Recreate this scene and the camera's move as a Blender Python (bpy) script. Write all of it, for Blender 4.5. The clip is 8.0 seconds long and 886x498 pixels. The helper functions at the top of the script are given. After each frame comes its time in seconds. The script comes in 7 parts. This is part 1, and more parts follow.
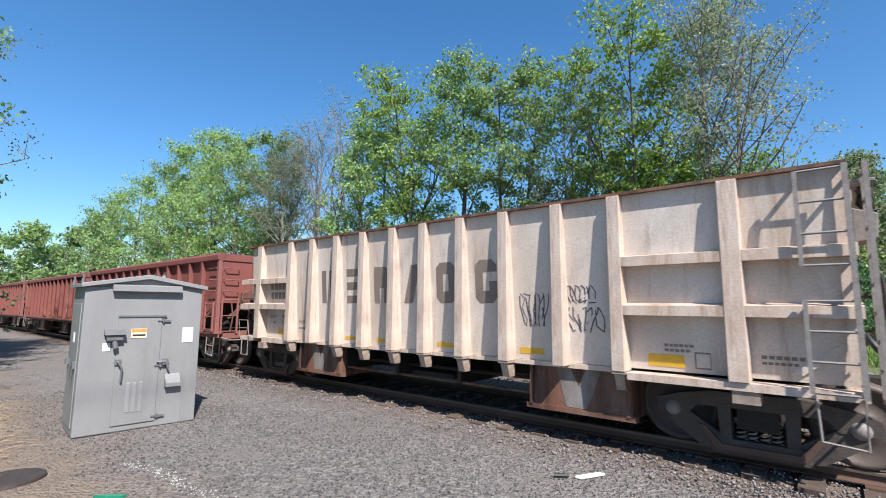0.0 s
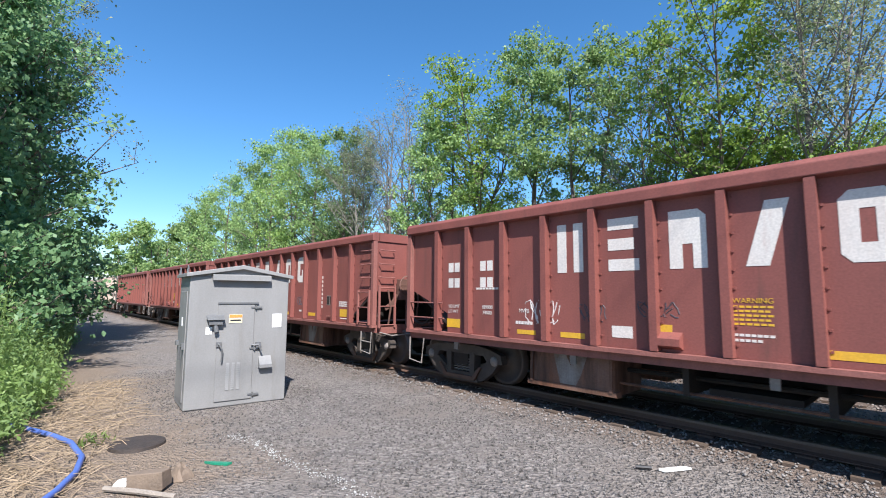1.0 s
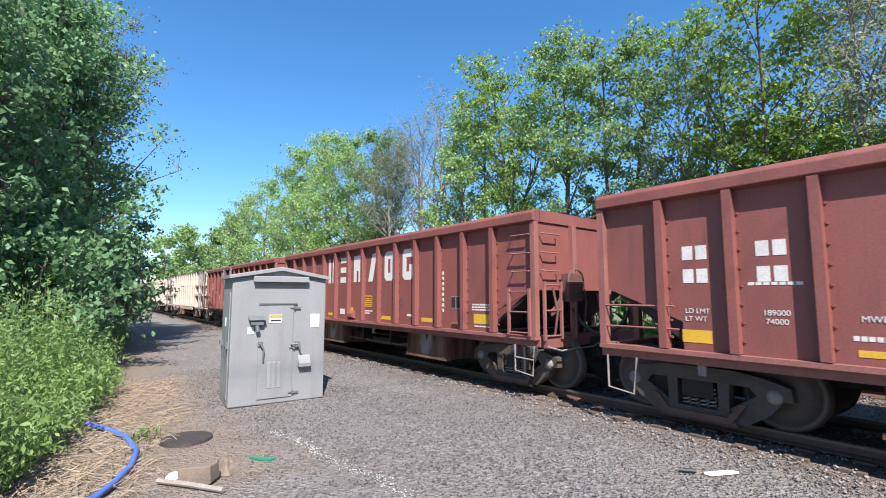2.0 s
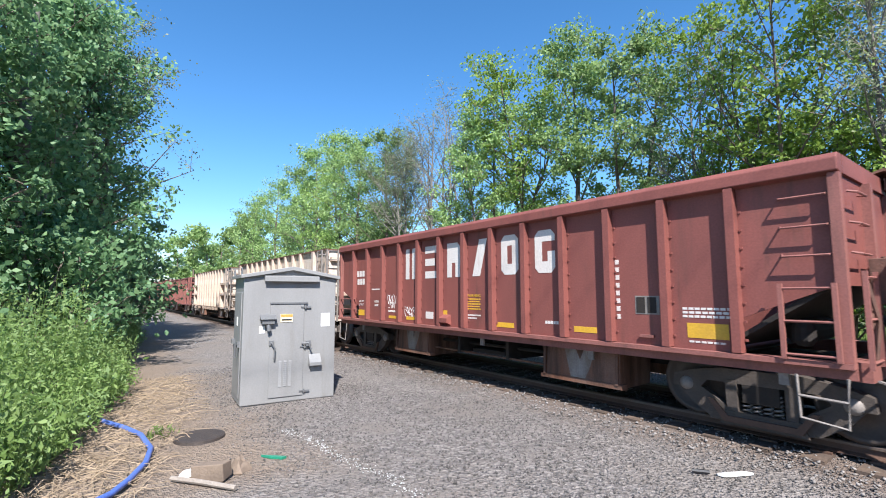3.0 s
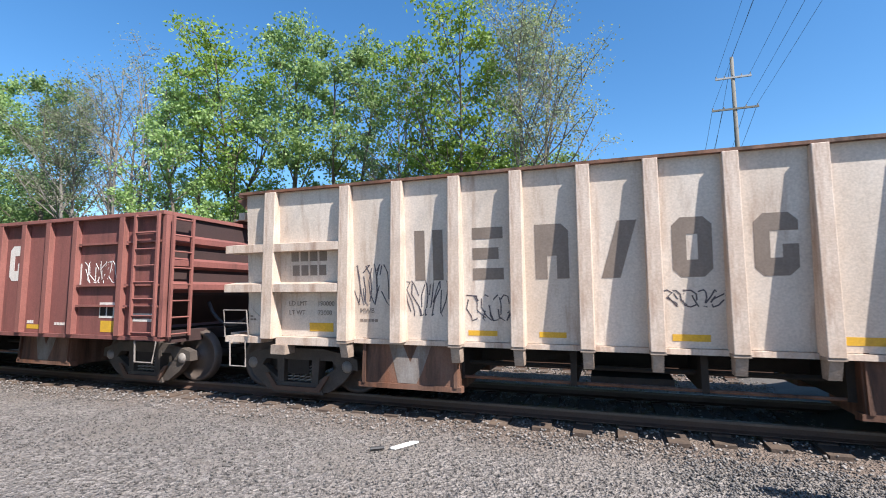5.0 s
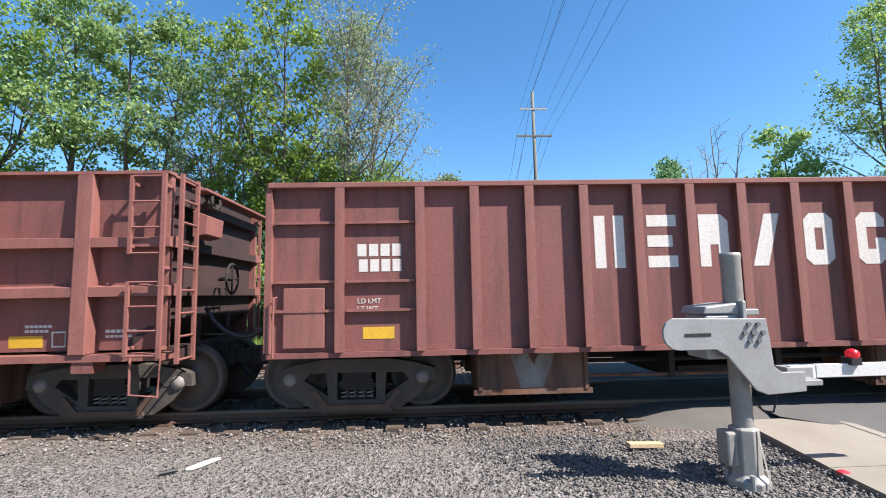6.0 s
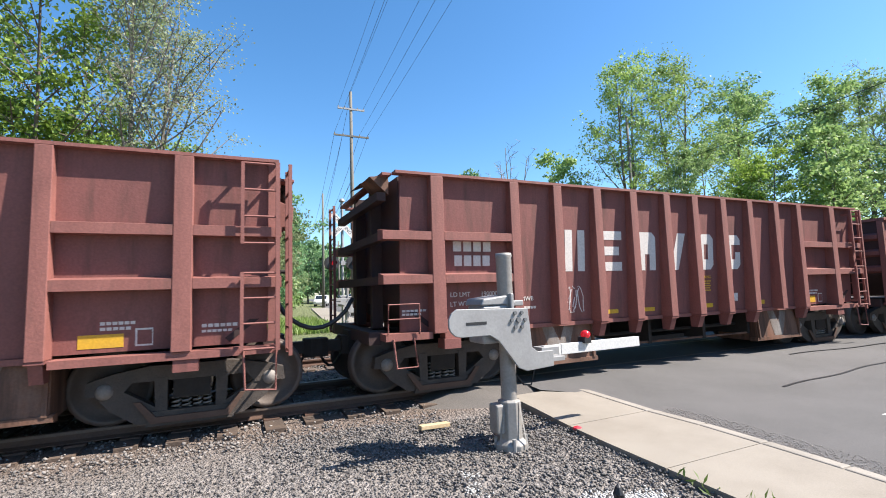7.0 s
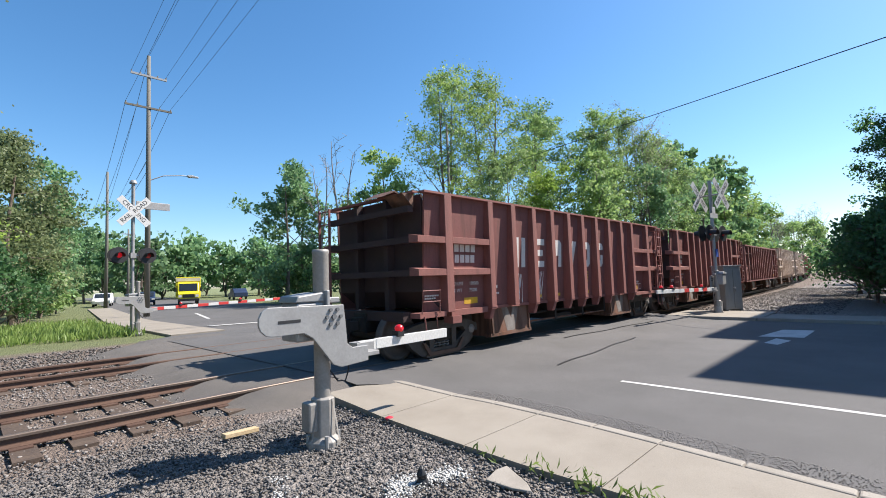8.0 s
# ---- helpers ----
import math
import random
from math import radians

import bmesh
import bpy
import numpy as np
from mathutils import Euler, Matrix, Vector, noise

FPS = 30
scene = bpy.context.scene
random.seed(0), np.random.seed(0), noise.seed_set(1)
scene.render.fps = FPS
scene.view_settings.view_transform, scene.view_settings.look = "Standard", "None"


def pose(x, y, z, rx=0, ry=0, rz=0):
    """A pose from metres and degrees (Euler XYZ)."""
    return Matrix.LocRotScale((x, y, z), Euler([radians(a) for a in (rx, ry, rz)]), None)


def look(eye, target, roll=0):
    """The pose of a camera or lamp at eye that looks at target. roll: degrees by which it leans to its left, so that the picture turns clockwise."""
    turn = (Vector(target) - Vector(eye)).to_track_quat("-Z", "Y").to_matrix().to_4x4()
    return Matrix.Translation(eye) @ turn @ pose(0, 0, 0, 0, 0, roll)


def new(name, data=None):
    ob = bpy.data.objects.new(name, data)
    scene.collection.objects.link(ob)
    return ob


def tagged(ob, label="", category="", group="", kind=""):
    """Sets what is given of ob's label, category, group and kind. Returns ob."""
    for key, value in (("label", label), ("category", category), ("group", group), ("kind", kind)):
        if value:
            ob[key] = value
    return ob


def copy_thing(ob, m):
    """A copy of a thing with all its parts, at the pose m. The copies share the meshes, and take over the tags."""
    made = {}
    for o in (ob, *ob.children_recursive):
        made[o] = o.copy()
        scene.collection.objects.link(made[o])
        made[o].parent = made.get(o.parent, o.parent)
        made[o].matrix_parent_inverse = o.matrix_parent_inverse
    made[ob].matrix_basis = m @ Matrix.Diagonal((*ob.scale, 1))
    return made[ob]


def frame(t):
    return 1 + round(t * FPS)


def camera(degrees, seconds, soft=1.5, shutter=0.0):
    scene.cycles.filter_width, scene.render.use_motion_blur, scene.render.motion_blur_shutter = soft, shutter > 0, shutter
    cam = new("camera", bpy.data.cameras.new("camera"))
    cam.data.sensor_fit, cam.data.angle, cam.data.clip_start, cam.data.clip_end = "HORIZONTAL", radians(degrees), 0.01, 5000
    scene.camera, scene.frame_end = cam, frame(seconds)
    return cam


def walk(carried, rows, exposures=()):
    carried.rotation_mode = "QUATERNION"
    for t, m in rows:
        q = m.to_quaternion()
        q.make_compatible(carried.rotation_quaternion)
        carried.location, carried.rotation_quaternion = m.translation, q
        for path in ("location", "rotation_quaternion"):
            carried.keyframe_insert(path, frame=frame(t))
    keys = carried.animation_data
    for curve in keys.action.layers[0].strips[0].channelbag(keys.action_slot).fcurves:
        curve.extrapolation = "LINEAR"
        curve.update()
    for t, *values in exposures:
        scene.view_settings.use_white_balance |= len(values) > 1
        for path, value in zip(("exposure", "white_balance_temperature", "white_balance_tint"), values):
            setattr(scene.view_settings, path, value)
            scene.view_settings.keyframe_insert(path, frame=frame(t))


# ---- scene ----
cam = camera(87.3, 8.0, soft=0.95, shutter=0.03)
# ---------------------------------------------------------------- camera
PATH = [
    (0.0, 0.000, 0.001, 1.893, 39.377, 7.052, -0.374),
    (0.5, 0.007, -0.051, 1.869, 44.009, 6.363, -0.244),
    (1.0, -0.011, -0.075, 1.867, 47.854, 5.709, -0.418),
    (1.5, -0.028, -0.108, 1.837, 50.264, 5.714, -0.338),
    (2.0, -0.014, -0.101, 1.865, 51.890, 5.656, -0.010),
    (2.2, -0.015, -0.100, 1.866, 52.445, 5.663, -0.023),
    (3.3, -0.020, -0.097, 1.874, 53.105, 5.500, 0.084),
    (3.5, -0.021, -0.096, 1.875, 52.129, 5.508, 0.082),
    (4.0, -0.002, -0.063, 1.866, 46.647, 5.461, 0.254),
    (4.5, 0.038, 0.010, 1.870, 34.155, 5.048, 0.495),
    (5.0, 0.072, 0.176, 1.785, 19.228, 5.314, 0.275),
    (5.2, 0.080, 0.191, 1.791, 12.617, 5.220, 0.205),
    (6.3, 0.250, 0.085, 1.722, -7.150, 5.575, 1.333),
    (6.5, 0.279, 0.061, 1.712, -11.983, 5.229, 1.302),
    (7.0, 0.305, -0.011, 1.692, -24.312, 5.106, 1.727),
    (7.5, 0.318, -0.088, 1.722, -36.977, 4.434, 1.830),
    (8.0, 0.329, -0.105, 1.703, -45.778, 3.853, 1.958),
]
walk(cam, [(t, pose(x, y, z, 90 + pitch, roll, yaw)) for t, x, y, z, yaw, pitch, roll in PATH],
     exposures=[(t, e, k, 13) for t, e, k in ((0.0, 0.86, 6080), (0.5, 0.86, 6060), (1.0, 1.02, 6010), (2.0, 1.11, 5990), (3.5, 1.17, 6020), (4.5, 0.99, 6140), (5.0, 1.08, 6200), (6.5, 1.22, 6330), (7.0, 1.26, 6400), (7.5, 1.18, 6480), (8.0, 0.98, 6430))])

# ---------------------------------------------------------------- light
SUN = Vector((0.80, -0.42, 1.0)).normalized()
world = bpy.data.worlds.new("sky")
scene.world = world
world.use_nodes = True
wn = world.node_tree.nodes
sky = wn.new("ShaderNodeTexSky")
sky.sky_type = "NISHITA"
sky.sun_disc = False
sky.sun_elevation = math.asin(SUN.z)
sky.sun_rotation = math.atan2(SUN.x, SUN.y)
sky.air_density, sky.dust_density, sky.ozone_density = 1.0, 0.5, 4.0
wn["Background"].inputs["Strength"].default_value = 0.100
tone = wn.new("ShaderNodeHueSaturation")
tone.inputs["Hue"].default_value = 0.4945
tone.inputs["Saturation"].default_value = 1.20
world.node_tree.links.new(sky.outputs["Color"], tone.inputs["Color"])
world.node_tree.links.new(tone.outputs["Color"], wn["Background"].inputs["Color"])
sun = new("sun", bpy.data.lights.new("sun", "SUN"))
sun.data.energy, sun.data.angle, sun.data.color = 5.0, radians(0.53), (1.0, 0.94, 0.84)
sun.matrix_world = look(SUN * 60, (0, 0, 0))

# ---------------------------------------------------------------- materials


def material(name, base, rough=0.7, metal=0.0, second=None, amount=0.5, size=1.5, grain=40.0, bump=0.15,
             streak=1.0, rust=None, rust_cut=0.62, spread=0.12, per_object=0.0, thin=False):
    """A surface with broad patches (second), fine grain and an optional streaked rust layer, in the object's own metres."""
    m = bpy.data.materials.new(name)
    m.use_nodes = True
    nt, n, ln = m.node_tree, m.node_tree.nodes, m.node_tree.links
    b = n["Principled BSDF"]
    tc = n.new("ShaderNodeTexCoord")
    mp = n.new("ShaderNodeMapping")
    mp.inputs["Scale"].default_value = (1, 1, 1 / streak)
    ln.new(tc.outputs["Object"], mp.inputs["Vector"])
    big, fine = n.new("ShaderNodeTexNoise"), n.new("ShaderNodeTexNoise")
    big.inputs["Scale"].default_value, big.inputs["Detail"].default_value, big.inputs["Roughness"].default_value = 1 / size, 6, 0.65
    fine.inputs["Scale"].default_value, fine.inputs["Detail"].default_value = grain, 3
    ln.new(mp.outputs["Vector"], big.inputs["Vector"])
    ln.new(tc.outputs["Object"], fine.inputs["Vector"])
    ramp = n.new("ShaderNodeValToRGB")
    ramp.color_ramp.elements[0].position, ramp.color_ramp.elements[1].position = 0.36, 0.68
    ln.new(big.outputs["Fac"], ramp.inputs["Fac"])
    scaled = n.new("ShaderNodeMath")
    scaled.operation = "MULTIPLY"
    scaled.inputs[1].default_value = amount
    ln.new(ramp.outputs["Color"], scaled.inputs[0])
    mix = n.new("ShaderNodeMix")
    mix.data_type = "RGBA"
    mix.inputs["A"].default_value = (*base, 1)
    mix.inputs["B"].default_value = (*(second or [c * 0.7 for c in base]), 1)
    ln.new(scaled.outputs[0], mix.inputs["Factor"])
    out = mix.outputs["Result"]
    hsv = n.new("ShaderNodeHueSaturation")
    mr = n.new("ShaderNodeMapRange")
    mr.inputs["From Min"].default_value, mr.inputs["From Max"].default_value = 0.3, 0.7
    mr.inputs["To Min"].default_value, mr.inputs["To Max"].default_value = 1 - spread, 1 + spread
    ln.new(fine.outputs["Fac"], mr.inputs["Value"])
    if per_object:
        oi = n.new("ShaderNodeObjectInfo")
        ge = n.new("ShaderNodeNewGeometry")
        su = n.new("ShaderNodeMath")
        su.operation = "ADD"
        ln.new(oi.outputs["Random"], su.inputs[0])
        ln.new(ge.outputs["Random Per Island"], su.inputs[1])
        r2 = n.new("ShaderNodeMapRange")
        r2.inputs["From Max"].default_value = 2.0
        r2.inputs["To Min"].default_value, r2.inputs["To Max"].default_value = 1 - per_object, 1 + per_object
        ln.new(su.outputs[0], r2.inputs["Value"])
        mu = n.new("ShaderNodeMath")
        mu.operation = "MULTIPLY"
        ln.new(mr.outputs["Result"], mu.inputs[0])
        ln.new(r2.outputs["Result"], mu.inputs[1])
        ln.new(mu.outputs[0], hsv.inputs["Value"])
    else:
        ln.new(mr.outputs["Result"], hsv.inputs["Value"])
    ln.new(out, hsv.inputs["Color"])
    out = hsv.outputs["Color"]
    if rust:
        rn = n.new("ShaderNodeTexNoise")
        rm = n.new("ShaderNodeMapping")
        rm.inputs["Scale"].default_value = (4.0, 4.0, 0.45)
        rm.inputs["Location"].default_value = (3.1, 1.7, 0.4)
        ln.new(tc.outputs["Object"], rm.inputs["Vector"])
        ln.new(rm.outputs["Vector"], rn.inputs["Vector"])
        rn.inputs["Scale"].default_value, rn.inputs["Detail"].default_value, rn.inputs["Roughness"].default_value = 1.0, 8, 0.7
        rr = n.new("ShaderNodeValToRGB")
        rr.color_ramp.elements[0].position, rr.color_ramp.elements[1].position = rust_cut - 0.12, rust_cut + 0.1
        ln.new(rn.outputs["Fac"], rr.inputs["Fac"])
        m2 = n.new("ShaderNodeMix")
        m2.data_type = "RGBA"
        ln.new(rr.outputs["Color"], m2.inputs["Factor"])
        ln.new(out, m2.inputs["A"])
        m2.inputs["B"].default_value = (*rust, 1)
        out = m2.outputs["Result"]
    ln.new(out, b.inputs["Base Color"])
    b.inputs["Roughness"].default_value, b.inputs["Metallic"].default_value = rough, metal
    if bump:
        bp = n.new("ShaderNodeBump")
        bp.inputs["Strength"].default_value, bp.inputs["Distance"].default_value = bump, 0.02
        ln.new(fine.outputs["Fac"], bp.inputs["Height"])
        ln.new(bp.outputs["Normal"], b.inputs["Normal"])
    return m


def leaf_material(name, base, second):
    """Leaves: a diffuse top, some light through them, colour by leaf and by tree."""
    m = bpy.data.materials.new(name)
    m.use_nodes = True
    n, ln = m.node_tree.nodes, m.node_tree.links
    b = n["Principled BSDF"]
    ge, oi = n.new("ShaderNodeNewGeometry"), n.new("ShaderNodeObjectInfo")
    mix = n.new("ShaderNodeMix")
    mix.data_type = "RGBA"
    mix.inputs["A"].default_value, mix.inputs["B"].default_value = (*base, 1), (*second, 1)
    ln.new(ge.outputs["Random Per Island"], mix.inputs["Factor"])
    hsv = n.new("ShaderNodeHueSaturation")
    mr = n.new("ShaderNodeMapRange")
    mr.inputs["To Min"].default_value, mr.inputs["To Max"].default_value = 0.75, 1.2
    ln.new(oi.outputs["Random"], mr.inputs["Value"])
    ln.new(mr.outputs["Result"], hsv.inputs["Value"])
    ln.new(mix.outputs["Result"], hsv.inputs["Color"])
    ln.new(hsv.outputs["Color"], b.inputs["Base Color"])
    b.inputs["Roughness"].default_value = 0.55
    tr = n.new("ShaderNodeBsdfTranslucent")
    ln.new(hsv.outputs["Color"], tr.inputs["Color"])
    ms = n.new("ShaderNodeMixShader")
    ms.inputs["Fac"].default_value = 0.48
    ln.new(b.outputs[0], ms.inputs[1])
    ln.new(tr.outputs[0], ms.inputs[2])
    ln.new(ms.outputs[0], n["Material Output"].inputs["Surface"])
    return m


def glow(name, colour, power):
    m = material(name, colour, 0.3, bump=0)
    b = m.node_tree.nodes["Principled BSDF"]
    b.inputs["Emission Color"].default_value = (*colour, 1)
    b.inputs["Emission Strength"].default_value = power
    return m


RED = material("red_oxide_paint", (0.216, 0.067, 0.053), 0.66, second=(0.158, 0.050, 0.041), amount=0.8, size=0.9, streak=3, rust=(0.10, 0.046, 0.036), rust_cut=0.68, bump=0.08)
RED_OLD = material("old_red_paint", (0.215, 0.076, 0.064), 0.72, second=(0.165, 0.062, 0.054), amount=0.9, size=0.7, streak=3, rust=(0.09, 0.042, 0.034), rust_cut=0.63, bump=0.12)
RED_RIB = material("faded_red_paint", (0.255, 0.098, 0.080), 0.72, second=(0.18, 0.067, 0.055), amount=0.8, size=0.4, streak=3, rust=(0.12, 0.056, 0.044), rust_cut=0.66, bump=0.12)
# the red paint darkened: shade of the car ends held in the colour
RED_SHADED = material("shade_dark_red_paint", (0.048, 0.024, 0.022), 0.8, second=(0.03, 0.018, 0.017), amount=0.8, size=0.6, bump=0.15)
WHITE = material("dirty_white_paint", (0.60, 0.53, 0.46), 0.6, second=(0.47, 0.38, 0.30), amount=0.85, size=0.8, streak=2.5, rust=(0.30, 0.20, 0.14), rust_cut=0.66, bump=0.08)
FOOT_W = material("dusty_brown_bracket", (0.34, 0.275, 0.225), 0.75, second=(0.18, 0.125, 0.09), amount=0.8, size=0.15, bump=0.2)
WHITE_RIB = material("rusty_cream_paint", (0.58, 0.485, 0.405), 0.65, second=(0.42, 0.30, 0.22), amount=0.9, size=0.35, streak=3, rust=(0.22, 0.115, 0.07), rust_cut=0.64, bump=0.1)
RUST = material("rusty_steel", (0.17, 0.068, 0.034), 0.75, second=(0.17, 0.12, 0.095), amount=0.7, size=0.6, streak=2, rust=(0.05, 0.024, 0.015), rust_cut=0.55, bump=0.2)
# grimy steel taken down to near black for the deep shade under the cars
UNDER = material("grimy_shade_dark_steel", (0.014, 0.011, 0.0095), 0.8, second=(0.032, 0.024, 0.018), amount=0.7, size=0.3, bump=0.25)
WHEEL = material("worn_wheel_steel", (0.105, 0.080, 0.066), 0.6, metal=0.2, second=(0.06, 0.046, 0.038), size=0.2, bump=0.1)
GEAR = material("rusty_brown_gear", (0.13, 0.062, 0.045), 0.8, second=(0.075, 0.04, 0.03), amount=0.8, size=0.15, bump=0.25)
FRAME = material("dusty_cast_steel", (0.050, 0.040, 0.034), 0.75, second=(0.095, 0.076, 0.062), amount=0.7, size=0.25, bump=0.25)
WORN = material("bare_worn_steel", (0.26, 0.235, 0.215), 0.6, metal=0.2, second=(0.13, 0.085, 0.06), amount=0.9, size=0.25, streak=3, rust=(0.12, 0.055, 0.03), rust_cut=0.6, bump=0.1)
BRIGHT = material("pale_dusty_steel", (0.24, 0.215, 0.195), 0.6, second=(0.11, 0.09, 0.075), size=0.12, bump=0.15)
LETTER_W = material("white_lettering", (0.62, 0.59, 0.55), 0.6, second=(0.55, 0.47, 0.42), amount=0.5, size=0.4, streak=3, rust=(0.4, 0.24, 0.2), rust_cut=0.72, bump=0)
LETTER_D = material("faded_dark_lettering", (0.16, 0.125, 0.10), 0.65, second=(0.24, 0.19, 0.155), amount=0.7, size=0.4, streak=3, bump=0)
YELLOW = material("yellow_marker", (0.62, 0.36, 0.02), 0.6, second=(0.42, 0.25, 0.05), size=0.2, bump=0)
SPRAY_W = material("white_spray", (0.62, 0.58, 0.55), 0.6, bump=0)
SPRAY_D = material("dark_spray", (0.06, 0.05, 0.06), 0.6, bump=0)
CABINET = material("grey_cabinet_paint", (0.262, 0.259, 0.253), 0.5, metal=0.1, second=(0.205, 0.202, 0.196), amount=0.7, size=0.5, streak=3, spread=0.05, bump=0.03, rust=(0.19, 0.175, 0.155), rust_cut=0.7)
CABINET_D = material("worn_grey_metal", (0.176, 0.180, 0.184), 0.5, metal=0.3, second=(0.104, 0.104, 0.104), size=0.1, bump=0.05)
ALU = material("galvanised_steel", (0.335, 0.333, 0.328), 0.5, metal=0.3, second=(0.26, 0.255, 0.25), amount=0.7, size=0.25, spread=0.06, bump=0.05)
ALU_D = material("grey_painted_post", (0.30, 0.285, 0.265), 0.55, metal=0.2, second=(0.21, 0.195, 0.178), amount=0.7, size=0.2, bump=0.06)
PAPER = material("white_sticker", (0.80, 0.79, 0.76), 0.6, second=(0.7, 0.69, 0.66), bump=0)
ORANGE = material("orange_label_band", (0.75, 0.28, 0.06), 0.6, bump=0)
CREAM = material("cream_label", (0.72, 0.62, 0.42), 0.6, bump=0)
ARM_W = material("white_gate_arm", (0.58, 0.575, 0.555), 0.5, second=(0.52, 0.51, 0.49), amount=0.7, size=0.2, bump=0.05)
ARM_R = material("red_gate_stripe", (0.55, 0.04, 0.035), 0.5, bump=0)
REDLENS = glow("red_lamp_lens", (0.55, 0.012, 0.02), 0.25)
PALE = material("pale_silver_paint", (0.64, 0.635, 0.62), 0.5, second=(0.52, 0.51, 0.49), amount=0.6, size=0.4, streak=3, bump=0.03)
BLACK = material("black_sheet", (0.022, 0.022, 0.024), 0.5, bump=0.05)
BARK = material("bark", (0.115, 0.088, 0.068), 0.9, second=(0.20, 0.165, 0.13), amount=0.8, size=0.4, streak=5, grain=25, bump=0.6)
BARK_GREY = material("grey_twig_bark", (0.215, 0.195, 0.172), 0.9, second=(0.13, 0.115, 0.10), amount=0.8, size=0.3, streak=4, bump=0.4)
BARK_PALE = material("pale_dead_wood", (0.30, 0.26, 0.22), 0.9, second=(0.17, 0.14, 0.115), size=0.3, streak=4, bump=0.4)
POLEWOOD = material("weathered_pole_wood", (0.165, 0.155, 0.130), 0.85, second=(0.11, 0.098, 0.083), size=0.3, streak=8, bump=0.3)
TIE = material("creosote_tie_wood", (0.060, 0.043, 0.034), 0.9, second=(0.125, 0.086, 0.060), amount=0.8, size=0.35, grain=30, per_object=0.4, bump=0.4)
RAIL = material("rusty_rail", (0.085, 0.048, 0.034), 0.7, metal=0.1, second=(0.14, 0.08, 0.053), size=0.3, bump=0.1)
RAILTOP = material("worn_rail_head", (0.17, 0.13, 0.105), 0.5, metal=0.5, second=(0.12, 0.085, 0.065), size=0.5, bump=0.03)
ASPHALT = material("worn_asphalt", (0.108, 0.103, 0.100), 0.9, second=(0.076, 0.073, 0.070), amount=0.8, size=1.7, grain=140, spread=0.25, bump=0.25)
PATCH = material("dusty_asphalt_patch", (0.098, 0.089, 0.081), 0.9, second=(0.132, 0.117, 0.103), amount=0.8, size=0.8, grain=120, spread=0.2, bump=0.4)
CONCRETE = material("pale_concrete", (0.268, 0.238, 0.197), 0.9, second=(0.205, 0.178, 0.144), amount=0.7, size=0.8, grain=90, spread=0.08, bump=0.12, rust=(0.184, 0.150, 0.116), rust_cut=0.74)
KERB = material("kerb_concrete", (0.300, 0.270, 0.232), 0.9, second=(0.210, 0.188, 0.158), amount=0.8, size=0.5, grain=80, bump=0.2)
ROADPAINT = material("white_road_paint", (0.528, 0.520, 0.496), 0.8, second=(0.320, 0.312, 0.296), amount=0.7, size=0.4, bump=0.05)
STONE = material("ballast_stone", (0.225, 0.203, 0.186), 0.9, second=(0.12, 0.108, 0.10), amount=0.8, size=0.3, grain=30, per_object=0.8, bump=0.3)
STONE_D = material("dark_ballast_stone", (0.122, 0.114, 0.108), 0.9, second=(0.10, 0.093, 0.09), amount=0.7, size=0.3, grain=30, per_object=0.55, bump=0.3)
STRAW = material("dry_straw", (0.36, 0.275, 0.18), 0.9, second=(0.25, 0.18, 0.115), size=0.4, per_object=0.45, bump=0)
HOSE = material("blue_plastic_hose", (0.09, 0.15, 0.42), 0.4, second=(0.05, 0.10, 0.38), size=0.3, bump=0.05)
GREENBIT = material("green_plastic", (0.02, 0.22, 0.13), 0.4, bump=0)
REDBIT = material("red_plastic", (0.6, 0.04, 0.06), 0.4, bump=0)
PINE = material("fresh_sawn_wood", (0.46, 0.355, 0.22), 0.8, second=(0.42, 0.29, 0.14), size=0.15, bump=0.15)
OLDWOOD = material("old_wood_block", (0.20, 0.15, 0.11), 0.9, second=(0.11, 0.083, 0.062), size=0.1, bump=0.4)
IRON = material("rusty_dark_iron", (0.055, 0.045, 0.04), 0.7, metal=0.4, second=(0.10, 0.075, 0.06), size=0.15, bump=0.3)
LEAF_BRIGHT = leaf_material("spring_leaves", (0.22, 0.36, 0.055), (0.39, 0.53, 0.105))
LEAF_MIX = leaf_material("fresh_green_leaves", (0.20, 0.32, 0.075), (0.35, 0.47, 0.14))
LEAF_MID = leaf_material("green_leaves", (0.185, 0.30, 0.095), (0.33, 0.45, 0.165))
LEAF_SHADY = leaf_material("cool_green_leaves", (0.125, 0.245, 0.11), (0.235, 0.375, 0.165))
# also carries the shade of the backlit growth right of the road
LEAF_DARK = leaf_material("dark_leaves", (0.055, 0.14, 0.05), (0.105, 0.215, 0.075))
LEAF_OLIVE = leaf_material("olive_buds", (0.20, 0.245, 0.13), (0.30, 0.335, 0.19))
LEAF_PALE = leaf_material("pale_willow_leaves", (0.18, 0.235, 0.10), (0.28, 0.335, 0.155))
WEED = leaf_material("weed_leaves", (0.14, 0.23, 0.055), (0.255, 0.36, 0.11))
GRASS = leaf_material("grass_blades", (0.15, 0.235, 0.055), (0.27, 0.36, 0.10))
YPAINT = material("yellow_van_paint", (0.72, 0.60, 0.02), 0.35, second=(0.65, 0.53, 0.02), bump=0)
CARGLASS = material("dark_vehicle_glass", (0.02, 0.025, 0.03), 0.08, bump=0)
TYRE = material("tyre_rubber", (0.02, 0.02, 0.02), 0.85, bump=0.1)
CARBLUE = material("dark_blue_car_paint", (0.03, 0.045, 0.09), 0.3, bump=0)
CARWHITE = material("white_car_paint", (0.7, 0.7, 0.7), 0.3, bump=0)
